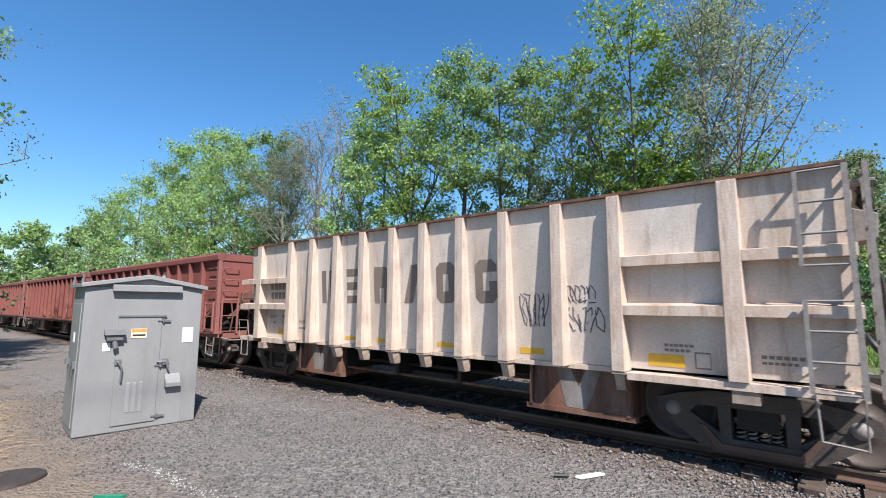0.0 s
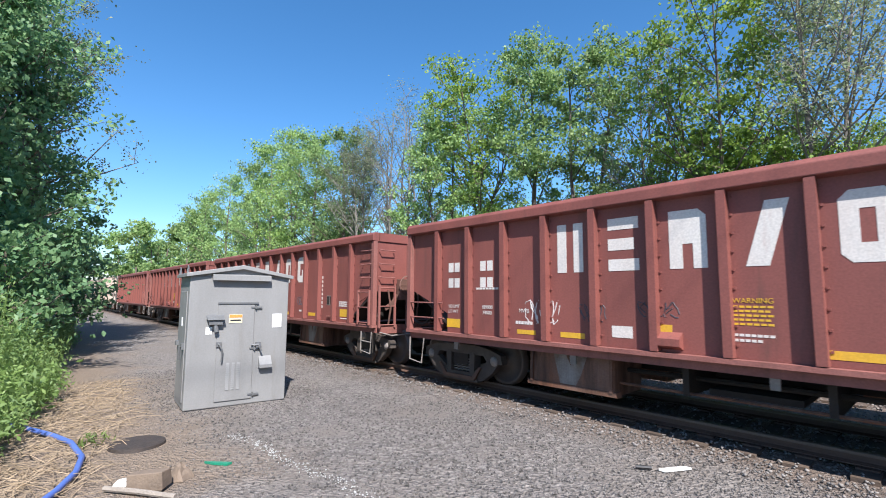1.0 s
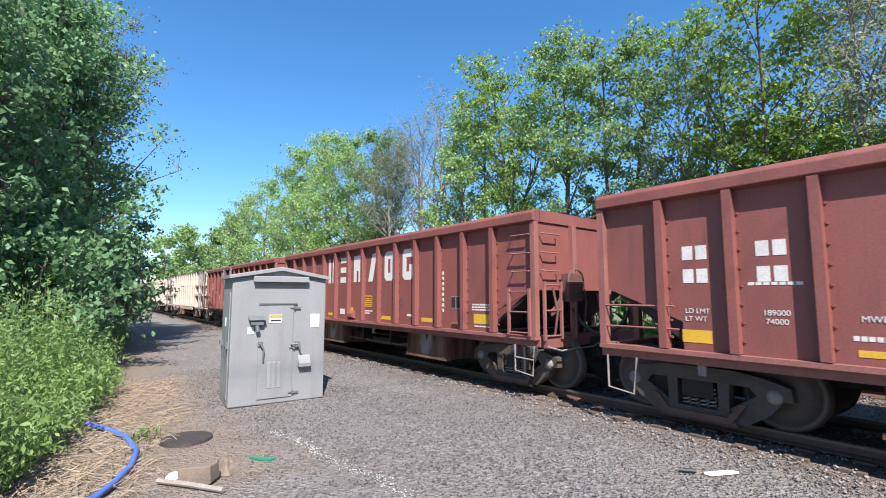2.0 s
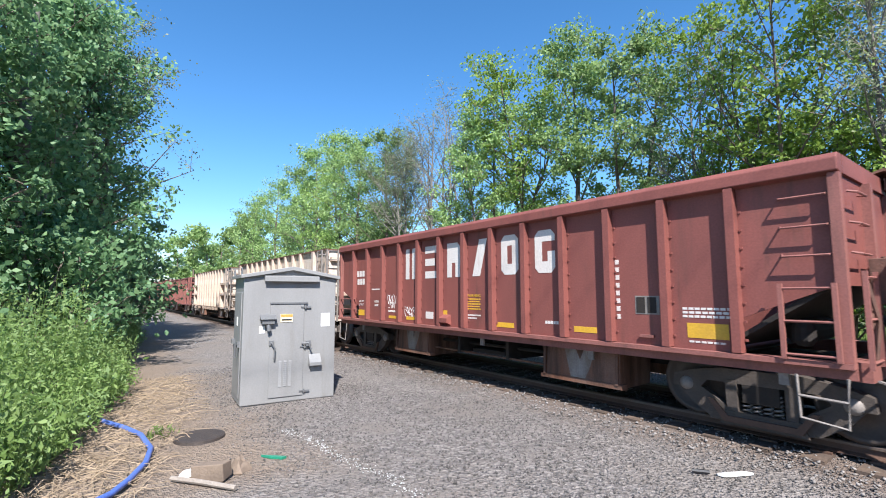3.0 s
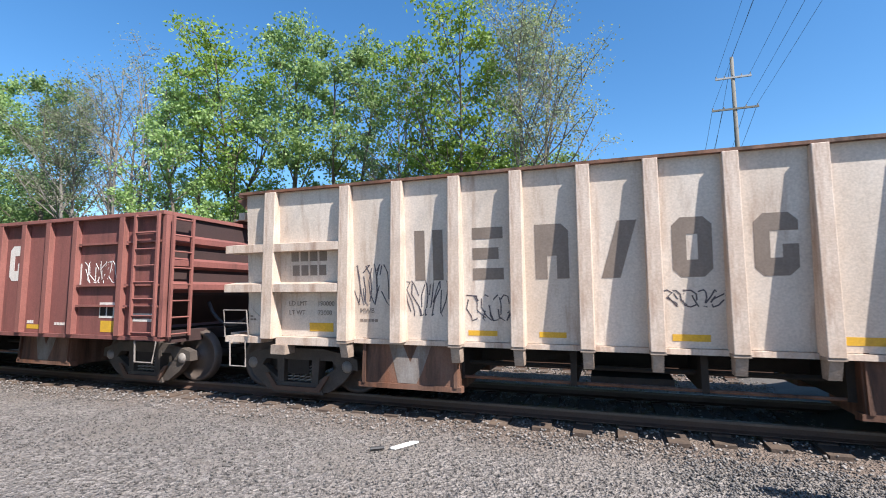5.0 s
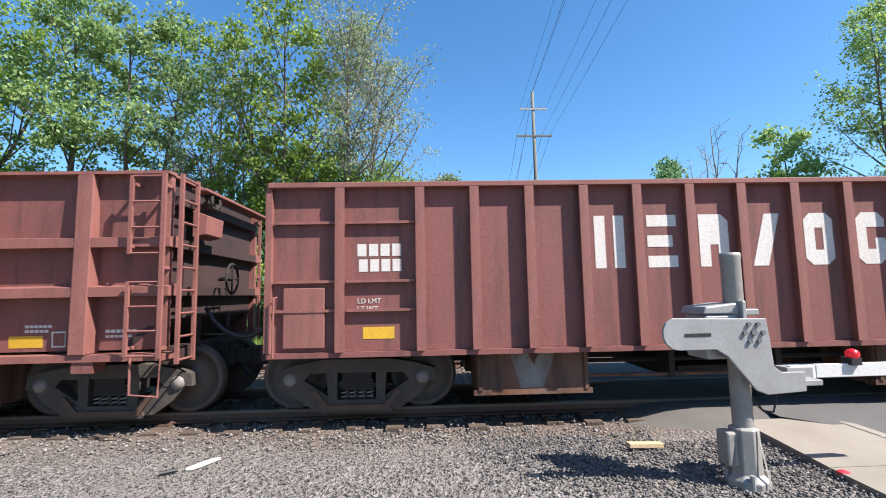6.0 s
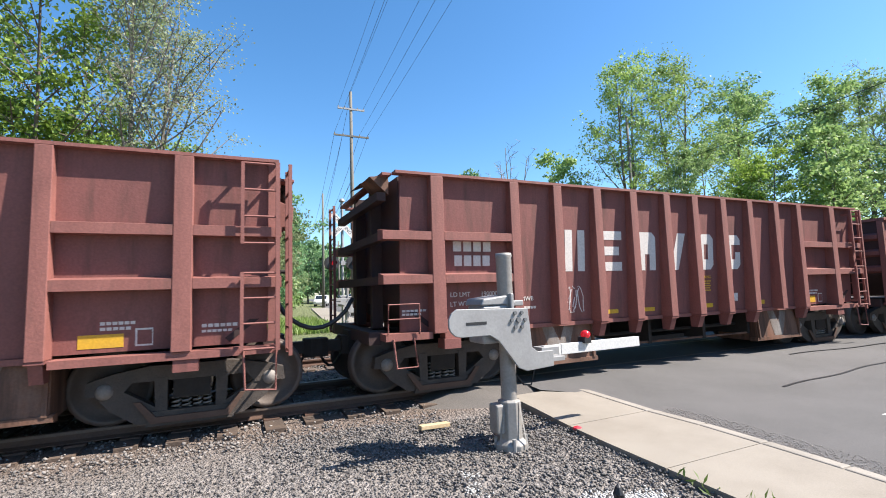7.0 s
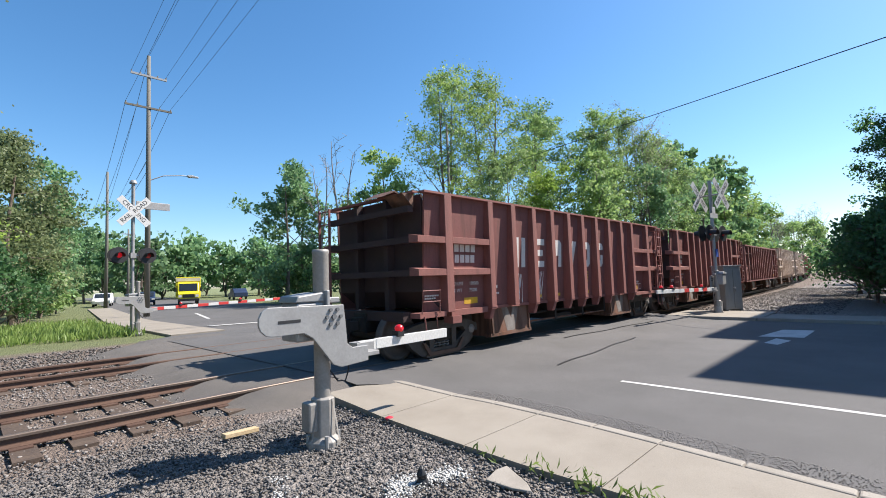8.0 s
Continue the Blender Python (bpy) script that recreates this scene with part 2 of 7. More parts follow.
WALLBRICK = material("plain_brick_wall", (0.30, 0.16, 0.12), 0.9, second=(0.24, 0.13, 0.1), size=1.0, bump=0.2)
WIRE = material("black_cable", (0.02, 0.02, 0.02), 0.6, bump=0)


def ground_material():
    """Grey crushed stone, browner by the rails, straw-coloured litter by the bushes, grass beyond the tracks."""
    m = bpy.data.materials.new("crushed_stone_ground")
    m.use_nodes = True
    n, ln = m.node_tree.nodes, m.node_tree.links
    b = n["Principled BSDF"]
    tc = n.new("ShaderNodeTexCoord")
    sep = n.new("ShaderNodeSeparateXYZ")
    ln.new(tc.outputs["Object"], sep.inputs[0])

    def noise_at(scale, detail=5, rough=0.6):
        k = n.new("ShaderNodeTexNoise")
        k.inputs["Scale"].default_value, k.inputs["Detail"].default_value, k.inputs["Roughness"].default_value = scale, detail, rough
        ln.new(tc.outputs["Object"], k.inputs["Vector"])
        return k.outputs["Fac"]

    def calc(op, a, c):
        k = n.new("ShaderNodeMath")
        k.operation = op
        for i, v in enumerate((a, c)):
            if isinstance(v, (int, float)):
                k.inputs[i].default_value = v
            else:
                ln.new(v, k.inputs[i])
        return k.outputs[0]

    def ramp(v, lo, hi):
        k = n.new("ShaderNodeMapRange")
        k.interpolation_type = "SMOOTHSTEP"
        k.inputs["From Min"].default_value, k.inputs["From Max"].default_value = lo, hi
        ln.new(v, k.inputs["Value"])
        return k.outputs["Result"]

    def blend(f, a, c):
        k = n.new("ShaderNodeMix")
        k.data_type = "RGBA"
        ln.new(f, k.inputs["Factor"])
        for s, v in (("A", a), ("B", c)):
            if isinstance(v, tuple):
                k.inputs[s].default_value = (*v, 1)
            else:
                ln.new(v, k.inputs[s])
        return k.outputs["Result"]

    vor = n.new("ShaderNodeTexVoronoi")
    vor.inputs["Scale"].default_value = 26
    ln.new(tc.outputs["Object"], vor.inputs["Vector"])
    vor2 = n.new("ShaderNodeTexVoronoi")
    vor2.inputs["Scale"].default_value = 60
    ln.new(tc.outputs["Object"], vor2.inputs["Vector"])
    bw = n.new("ShaderNodeSeparateColor")
    ln.new(vor.outputs["Color"], bw.inputs[0])
    grey = blend(bw.outputs[0], (0.128, 0.112, 0.100), (0.365, 0.328, 0.298))
    bw2 = n.new("ShaderNodeSeparateColor")
    ln.new(vor2.outputs["Color"], bw2.inputs[0])
    grey = blend(calc("MULTIPLY", bw2.outputs[1], 0.45), grey, (0.16, 0.145, 0.135))
    grey = blend(ramp(noise_at(0.7), 0.45, 0.7), grey, (0.23, 0.20, 0.175))
    wob = calc("MULTIPLY", calc("SUBTRACT", noise_at(0.9), 0.5), 1.6)
    # browner beside and under the rails
    y2 = calc("ADD", sep.outputs["Y"], wob)
    rail_side = ramp(y2, 5.3, 6.3)
    out = blend(calc("MULTIPLY", rail_side, 0.75), grey, (0.175, 0.125, 0.095))
    # straw litter towards the bushes
    wob2 = calc("MULTIPLY", calc("SUBTRACT", noise_at(0.6, 6, 0.7), 0.5), 3.0)
    lit = calc("MULTIPLY", ramp(calc("ADD", calc("MULTIPLY", sep.outputs["Y"], -1), wob2), -2.9, -0.9),
               ramp(calc("ADD", calc("MULTIPLY", sep.outputs["X"], -1), wob2), 4.2, 5.6))
    out = blend(calc("MULTIPLY", lit, 0.85), out, (0.27, 0.20, 0.14))
    # earth and grass past the second track
    far = ramp(calc("ADD", sep.outputs["Y"], wob), 17.4, 18.6)
    green = blend(noise_at(1.5), (0.12, 0.145, 0.055), (0.20, 0.215, 0.095))
    out = blend(far, out, green)
    ln.new(out, b.inputs["Base Color"])
    b.inputs["Roughness"].default_value = 0.95
    bp = n.new("ShaderNodeBump")
    bp.inputs["Strength"].default_value, bp.inputs["Distance"].default_value = 1.0, 0.045
    ln.new(calc("ADD", vor.outputs["Distance"], calc("MULTIPLY", vor2.outputs["Distance"], 0.6)), bp.inputs["Height"])
    ln.new(bp.outputs["Normal"], b.inputs["Normal"])
    return m


GROUND = ground_material()

# ---------------------------------------------------------------- mesh tools


class Shape:
    """Collects plain solids into one mesh."""

    def __init__(self):
        self.v, self.f = [], []

    def add(self, verts, faces):
        k = len(self.v)
        self.v += [tuple(p) for p in verts]
        self.f += [[i + k for i in f] for f in faces]
        return self

    def box(self, x0, x1, y0, y1, z0, z1):
        v = [(x, y, z) for z in (z0, z1) for y in (y0, y1) for x in (x0, x1)]
        return self.add(v, [(0, 2, 3, 1), (4, 5, 7, 6), (0, 1, 5, 4), (2, 6, 7, 3), (0, 4, 6, 2), (1, 3, 7, 5)])

    def prism(self, outline, axis, a, c):
        """Extrudes a 2D outline along an axis ('x': outline is (y, z); 'y': (x, z); 'z': (x, y)) from a to c."""
        n = len(outline)
        put = {"x": lambda p, d: (d, p[0], p[1]), "y": lambda p, d: (p[0], d, p[1]), "z": lambda p, d: (p[0], p[1], d)}[axis]
        v = [put(p, a) for p in outline] + [put(p, c) for p in outline]
        f = [tuple(range(n))[::-1], tuple(range(n, 2 * n))] + [(i, (i + 1) % n, n + (i + 1) % n, n + i) for i in range(n)]
        return self.add(v, f)

    def tube(self, points, radius, seg=8, taper=None):
        pts = [Vector(p) for p in points]
        rings, v = [], []
        for i, p in enumerate(pts):
            d = (pts[min(i + 1, len(pts) - 1)] - pts[max(i - 1, 0)]).normalized()
            u = d.cross(Vector((0, 0, 1)) if abs(d.z) < 0.9 else Vector((1, 0, 0))).normalized()
            w = d.cross(u)
            r = radius if taper is None else radius + (taper - radius) * i / (len(pts) - 1)
            rings.append(len(v))
            v += [p + (u * math.cos(6.2832 * k / seg) + w * math.sin(6.2832 * k / seg)) * r for k in range(seg)]
        f = [(a + k, a + (k + 1) % seg, c + (k + 1) % seg, c + k) for a, c in zip(rings, rings[1:]) for k in range(seg)]
        f += [tuple(range(seg))[::-1], tuple(range(rings[-1], rings[-1] + seg))]
        return self.add(v, f)

    def lathe(self, profile, axis_point, axis="y", seg=24):
        """Turns (radius, offset) pairs round an axis through a point."""
        c = Vector(axis_point)
        v, n = [], len(profile)
        for k in range(seg):
            a = 6.2832 * k / seg
            for r, o in profile:
                p = {"y": (r * math.cos(a), o, r * math.sin(a)), "z": (r * math.cos(a), r * math.sin(a), o), "x": (o, r * math.cos(a), r * math.sin(a))}[axis]
                v.append(c + Vector(p))
        f = [(k * n + i, k * n + i + 1, ((k + 1) % seg) * n + i + 1, ((k + 1) % seg) * n + i) for k in range(seg) for i in range(n - 1)]
        return self.add(v, f)

    def mesh(self, name, mat, smooth=False):
        me = bpy.data.meshes.new(name)
        me.from_pydata(self.v, [], self.f)
        bm = bmesh.new()
        bm.from_mesh(me)
        bmesh.ops.recalc_face_normals(bm, faces=bm.faces)
        bm.to_mesh(me)
        bm.free()
        if smooth:
            me.polygons.foreach_set("use_smooth", [True] * len(me.polygons))
        me.materials.append(mat)
        return me


def part(name, shape, mat, parent=None, label="", smooth=False, bevel=0.0):
    me = shape.mesh(name, mat, smooth) if isinstance(shape, Shape) else shape
    ob = new(name, me)
    if parent:
        ob.parent = parent
    if label:
        ob["label"] = label
    if bevel:
        mod = ob.modifiers.new("edges", "BEVEL")
        mod.width, mod.segments, mod.limit_method = bevel, 2, "ANGLE"
    return ob


def thing(name, label, category, m=None, group="", kind=""):
    ob = tagged(new(name), label, category, group, kind)
    if m is not None:
        ob.matrix_world = m
    return ob


def solid(name, shape, mat, label, category="", group="", kind="", smooth=False, bevel=0.0):
    return tagged(part(name, shape, mat, None, "", smooth, bevel), label, category, group, kind)


def quads(name, centres, size, mat, parent=None, rnd=None, up=0.0, lean=1.0, aspect=0.6):
    """Many small leaf-shaped quads as one mesh. size: one or an array."""
    rnd = rnd or np.random.RandomState(1)
    c = np.asarray(centres, float)
    k = len(c)
    size = np.broadcast_to(size, (k,))[:, None] * rnd.uniform(0.7, 1.3, (k, 1))
    a = rnd.normal(size=(k, 3)) * lean
    a[:, 2] += up
    a /= np.linalg.norm(a, axis=1)[:, None] + 1e-9
    b = np.cross(a, rnd.normal(size=(k, 3)))
    b /= np.linalg.norm(b, axis=1)[:, None] + 1e-9
    v = np.empty((k, 4, 3))
    v[:, 0], v[:, 2] = c - a * size * 0.5, c + a * size * 0.5
    nrm = np.cross(a, b)
    v[:, 1], v[:, 3] = c + b * size * aspect * 0.5 + nrm * size * 0.1, c - b * size * aspect * 0.5 + nrm * size * 0.1
    me = bpy.data.meshes.new(name)
    me.vertices.add(4 * k)
    me.vertices.foreach_set("co", v.ravel())
    me.loops.add(4 * k)
    me.loops.foreach_set("vertex_index", np.arange(4 * k))
    me.polygons.add(k)
    me.polygons.foreach_set("loop_start", np.arange(0, 4 * k, 4))
    me.update(calc_edges=True)
    me.materials.append(mat)
    ob = new(name, me)
    if parent:
        ob.parent = parent
    return ob


def words(text, size, mat, m, parent, name="lettering"):
    cu = bpy.data.curves.new(name, "FONT")
    cu.body, cu.size, cu.align_x, cu.align_y, cu.extrude = text, size, "CENTER", "CENTER", 0.001
    tmp = new("tmp", cu)
    me = bpy.data.meshes.new_from_object(tmp.evaluated_get(bpy.context.evaluated_depsgraph_get()))
    bpy.data.objects.remove(tmp)
    me.materials.clear()
    me.materials.append(mat)
    ob = new(name, me)
    ob.parent = parent
    ob.matrix_local = m
    return ob



def pieces(name, boxes, mat, parent, label=""):
    """One part for each box (x0, x1, y0, y1, z0, z1)."""
    for r in boxes:
        key = (name, mat.name, tuple(round(v, 3) for v in r))
        ob = part(name, shared(key, lambda: Shape().box(*r).mesh(name, mat)), None, parent, label)


MESHES = {}


def shared(key, make):
    """The mesh made for this key, kept for alike parts."""
    if key not in MESHES:
        MESHES[key] = make()
    return MESHES[key]


def span(m, a, c):
    """A pair of offsets on one side, in order."""
    return (min(m * a, m * c), max(m * a, m * c))

# ---------------------------------------------------------------- ground, road, tracks
TRACK_Y, RAIL_Z, SECOND_Y = 7.66, 0.19, 12.03


def bend(x):
    """The line runs straight past the crossing and then swings gently aside."""
    return (max(x - 15.0, 0.0)) ** 2 / 1800.0


def build_ground():
    s = Shape()
    xs = [-2500, -400] + list(np.linspace(-120, 120, 81)) + [400, 2500]
    ys = [-2500, -400, -60, -20, -8] + list(np.linspace(-5, 20, 51)) + [26, 40, 80, 400, 2500]
    for y in ys:
        for x in xs:
            z = 0.0
            if abs(x) < 130 and -6 < y < 21 and not 3.2 < x < 22:
                z = 0.025 * noise.noise((x * 0.7, y * 0.7, 0)) 
            if 3.2 <= x <= 22 and -30 < y < 60:
                z = -0.03
            s.v.append((x, y, z))
    w = len(xs)
    s.f = [(j * w + i, j * w + i + 1, (j + 1) * w + i + 1, (j + 1) * w + i) for j in range(len(ys) - 1) for i in range(w - 1)]
    return tagged(part("ground", s, GROUND, smooth=True), "grey crushed stone yard with straw litter and grass beyond", kind="structure")


ground = build_ground()


def road_height(y):
    up = min(max((y - 4.4) / 2.4, 0), 1) * min(max((19.0 - y) / 4.0, 0), 1)
    return 0.012 + 0.17 * up * up * (3 - 2 * up)


def kerb_line(y):
    """Where the near kerb's street face runs: it swings out towards the crossing."""
    return float(np.interp(y, [-6.0, 0.0, 1.0, 2.1, 3.7, 5.7, 6.5], [4.55, 4.95, 5.08, 5.24, 5.38, 5.32, 5.30]))


def build_road():
    s = Shape()
    ys = [-60, -20, -8] + list(np.arange(-4, 24, 0.5)) + [30, 45, 70, 110, 170]
    for y in ys:
        left = kerb_line(y) - 0.02 if y < 6.0 else (4.6 if y < 18.0 else 7.4)
        if 18.0 <= y < 20.5:
            left = 4.6 + (y - 18.0) * 1.12
        right = 18.6 if y < 14 else 19.0 + max(0, y - 30) * 0.14
        left += max(0, y - 30) * 0.12
        for i in range(9):
            s.v.append((left + (right - left) * i / 8, y, road_height(y) + 0.03 * (1 - ((i - 4) / 4) ** 2) * (1 if y < 4 or y > 20 else 0.2)))
    s.f = [(j * 9 + i, j * 9 + i + 1, (j + 1) * 9 + i + 1, (j + 1) * 9 + i) for j in range(len(ys) - 1) for i in range(8)]
    tagged(part("road", s, ASPHALT, smooth=True), "worn grey asphalt road over the level crossing", kind="structure")
    rnd = random.Random(4)
    # ragged apron of dark patched asphalt beside the crossing
    s = Shape()
    ys = np.linspace(5.75, 18.4, 58)
    for y in ys:
        edge = 2.55 + 0.28 * noise.noise((0.3, y * 1.1, 2.0)) + 0.16 * noise.noise((1.3, y * 3.7, 5.0))
        edge += 1.9 * max(0.0, 1 - (y - 5.75) / 0.9) ** 2 + 2.0 * max(0.0, (y - 15.2) / 3.2)
        for i in range(12):
            f = i / 11
            x = edge + (6.4 - edge) * f
            d = min(1.0, (x - edge) / 1.0)
            d = min(d, max(0.0, (y - 5.72) / 0.7), max(0.0, (18.4 - y) / 2.0))
            z = -0.012 + 0.178 * d * d * (3 - 2 * d) + 0.012 * noise.noise((x * 2.2, y * 2.2, 0)) * (d < 0.95)
            s.v.append((x, y, z))
    s.f = [(j * 12 + i, j * 12 + i + 1, (j + 1) * 12 + i + 1, (j + 1) * 12 + i) for j in range(len(ys) - 1) for i in range(11)]
    tagged(part("asphalt_apron", s, PATCH, smooth=True), "ragged dark dusty asphalt patch beside the rails", kind="structure")
    for name, x0, x1, y0, y1 in (("stripe", 7.44, 7.54, -14, 3.1),):
        s = Shape()
        yy = np.linspace(y0, y1, 14)
        for a, c in zip(yy, yy[1:]):
            s.add([(x0 + 0.02 * a, a, road_height(a) + 0.0205), (x1 + 0.02 * a, a, road_height(a) + 0.0205), (x1 + 0.02 * c, c, road_height(c) + 0.0205), (x0 + 0.02 * c, c, road_height(c) + 0.0205)], [(0, 1, 2, 3)])
        tagged(part("road_stripe", s, ROADPAINT), "worn white painted line on the road", kind="structure")
    s = Shape()
    s.add([(7.9, 21.6, 0.045), (17.5, 19.6, 0.06), (17.5, 20.0, 0.06), (7.9, 22.0, 0.045)], [(0, 1, 2, 3)])
    tagged(part("road_stripe", s, ROADPAINT), "white stop line beyond the tracks", kind="structure")
    s = Shape()
    s.add([(9.6, 27, 0.05), (9.8, 27, 0.05), (11.4, 34, 0.05), (11.2, 34, 0.05)], [(0, 1, 2, 3)])
    tagged(part("road_stripe", s, ROADPAINT), "white lane line beyond the tracks", kind="structure")
    # repaired seams
    for a, c in (((10.9, 6.0), (16.2, 5.75)), ((8.2, 4.6), (12.6, 4.9))):
        s = Shape()
        w = 0.022
        steps = 12
        for i in range(steps):
            x0, x1 = a[0] + (c[0] - a[0]) * i / steps, a[0] + (c[0] - a[0]) * (i + 1) / steps
            y0, y1 = a[1] + (c[1] - a[1]) * i / steps + 0.03 * math.sin(i), a[1] + (c[1] - a[1]) * (i + 1) / steps + 0.03 * math.sin(i + 1)
            z = [road_height(v) + 0.018 if v > 4 else road_height(v) + 0.036 for v in (y0, y1)]
            s.add([(x0, y0 - w, z[0]), (x1, y1 - w, z[1]), (x1, y1 + w, z[1]), (x0, y0 + w, z[0])], [(0, 1, 2, 3)])
        tagged(part("road_seam", s, BLACK), "dark tar seam in the asphalt", kind="structure")
    s = Shape()
    z = road_height(2.1) + 0.033
    s.add([(14.1, 2.45, z), (14.3, 1.56, z), (16.0, 1.52, z), (15.9, 2.2, z)], [(0, 1, 2, 3)])
    s.add([(12.75, 1.86, z), (13.6, 1.72, z), (13.9, 2.05, z), (12.98, 2.14, z)], [(0, 1, 2, 3)])
    tagged(part("road_patch", s, ROADPAINT), "worn white painted patch in the road", kind="structure")


build_road()


def build_walks():
    """Concrete footways with kerbs, near and far."""
    slab = thing("pavement", "pale concrete footway with a worn kerb", "", kind="structure")
    rise = lambda y: 0.055 + 0.06 * min(max((y - 4.5) / 1.5, 0), 1)
    edges = [6.0, 4.55, 3.1, 1.65, 0.2, -1.25, -2.7, -4.15, -5.6]
    xl = lambda y: float(np.interp(y, [-6.0, 0.5, 1.4, 2.2, 3.6, 5.8], [3.55, 3.78, 3.82, 3.80, 3.87, 4.05]))
    for a, c in zip(edges, edges[1:]):
        mid = (a + c) / 2
        for hi, lo, gap in ((a, mid, 0.006), (mid, c, 0.0)):
            y0, y1 = lo + (0.006 if lo == c else 0.0), hi - gap
            o = [(xl(y0), y0, rise(y0)), (kerb_line(y0) - 0.165, y0, rise(y0) + 0.005), (kerb_line(y1) - 0.165, y1, rise(y1) + 0.005), (xl(y1), y1, rise(y1))]
            s = Shape().add([(x, y, -0.1) for x, y, z in o] + o, [(0, 3, 2, 1), (4, 5, 6, 7), (0, 1, 5, 4), (1, 2, 6, 5), (2, 3, 7, 6), (3, 0, 4, 7)])
            part("slab", s, CONCRETE, slab)
            y0, y1 = lo + 0.004, hi - 0.004
            o = [(kerb_line(y0) - 0.155, y0, rise(y0) + 0.013), (kerb_line(y0), y0, rise(y0) + 0.005), (kerb_line(y1), y1, rise(y1) + 0.005), (kerb_line(y1) - 0.155, y1, rise(y1) + 0.013)]
            s = Shape().add([(x, y, -0.15) for x, y, z in o] + o, [(0, 3, 2, 1), (4, 5, 6, 7), (0, 1, 5, 4), (1, 2, 6, 5), (2, 3, 7, 6), (3, 0, 4, 7)])
            part("kerb_stone", s, KERB, slab, bevel=0.02)
    far = thing("pavement", "concrete pad of the far footway in shadow", "", kind="structure")
    part("slab", Shape().box(18.75, 21.6, 3.2, 6.3, -0.1, 0.10), CONCRETE, far, bevel=0.02)
    for k in range(4):
        part("slab", Shape().box(18.75, 20.6, 3.19 - 3 * (k + 1), 3.19 - 3 * k - 0.012, -0.1, 0.09), CONCRETE, far, bevel=0.02)
    for k in range(6):
        part("kerb_stone", Shape().box(18.58, 18.74, 6.3 - 3 * (k + 1), 6.3 - 3 * k - 0.01, -0.1, 0.12), KERB, far, bevel=0.02)
    over = thing("pavement", "pale concrete footway across the tracks", "", kind="structure")
    y = 18.9
    for k in range(12):
        y2 = y + 3.2
        off = lambda v: max(0, v - 30) * 0.12 if v > 30 else 0
        s = Shape().add([(5.6 + off(y), y, 0.06), (7.5 + off(y), y, 0.06), (7.5 + off(y2), y2 - 0.02, 0.06), (5.6 + off(y2), y2 - 0.02, 0.06),
                         (5.6 + off(y), y, -0.1), (7.5 + off(y), y, -0.1), (7.5 + off(y2), y2 - 0.02, -0.1), (5.6 + off(y2), y2 - 0.02, -0.1)],
                        [(0, 1, 2, 3), (7, 6, 5, 4), (0, 4, 5, 1), (1, 5, 6, 2), (2, 6, 7, 3), (3, 7, 4, 0)])
        part("slab", s, CONCRETE, over)
        y = y2


build_walks()


def rail_points():
    xs = list(np.arange(-200, 16, 24.0)) + list(np.arange(16, 240, 6.0))
    return [(x, bend(x)) for x in xs]


def build_tracks():
    for name, yc in (("near", TRACK_Y), ("second", SECOND_Y)):
        line = thing("railway_track", "rusty rails spiked to dark weathered timber ties", "", kind="structure")
        for side in (-0.75, 0.75):
            web, head = Shape(), Shape()
            pts = rail_points()
            web_o = [(-0.07, 0.05), (0.07, 0.05), (0.07, 0.062), (0.012, 0.085), (0.012, 0.155), (-0.012, 0.155), (-0.012, 0.085), (-0.07, 0.062)]
            head_o = [(-0.036, 0.152), (0.036, 0.152), (0.036, 0.18), (0.028, 0.19), (-0.028, 0.19), (-0.036, 0.18)]
            for shape, o in ((web, web_o), (head, head_o)):
                n = len(o)
                for x, dy in pts:
                    shape.v += [(x, yc + side + dy + p, z) for p, z in o]
                shape.f += [(i * n + k, (i + 1) * n + k, (i + 1) * n + (k + 1) % n, i * n + (k + 1) % n) for i in range(len(pts) - 1) for k in range(n)]
            part("rail", web, RAIL, line)
            part("rail_head", head, RAILTOP if name == "near" else RAIL, line)
        rnd = random.Random(7 if name == "near" else 8)
        tie = Shape().box(-0.115, 0.115, -1.3, 1.3, -0.1, 0.034).mesh("tie", TIE)
        rest = Shape()
        x = -190.0
        while x < 60:
            if not 3.2 < x < 18.5:
                j, w = rnd.uniform(-0.07, 0.07), rnd.uniform(-0.02, 0.02)
                if -16 < x < 3.3:
                    ob = new("tie", tie)
                    ob.parent = line
                    ob.location = (x + w, yc + j, rnd.uniform(-0.006, 0.006))
                    ob.rotation_euler = (0, 0, rnd.uniform(-0.02, 0.02))
                    if -6 < x:
                        for side in (-0.75, 0.75):
                            part("tie_plate", Shape().box(x - 0.1, x + 0.1, yc + side - 0.17, yc + side + 0.17, 0.032, 0.056), RAIL, line)
                else:
                    rest.box(x - 0.115, x + 0.115, yc - 1.3 + j + bend(x), yc + 1.3 + j + bend(x), -0.1, 0.04)
            x += 0.53
        tagged(part("tie_row", rest, TIE, line), "far timber ties", kind="stuff")


build_tracks()


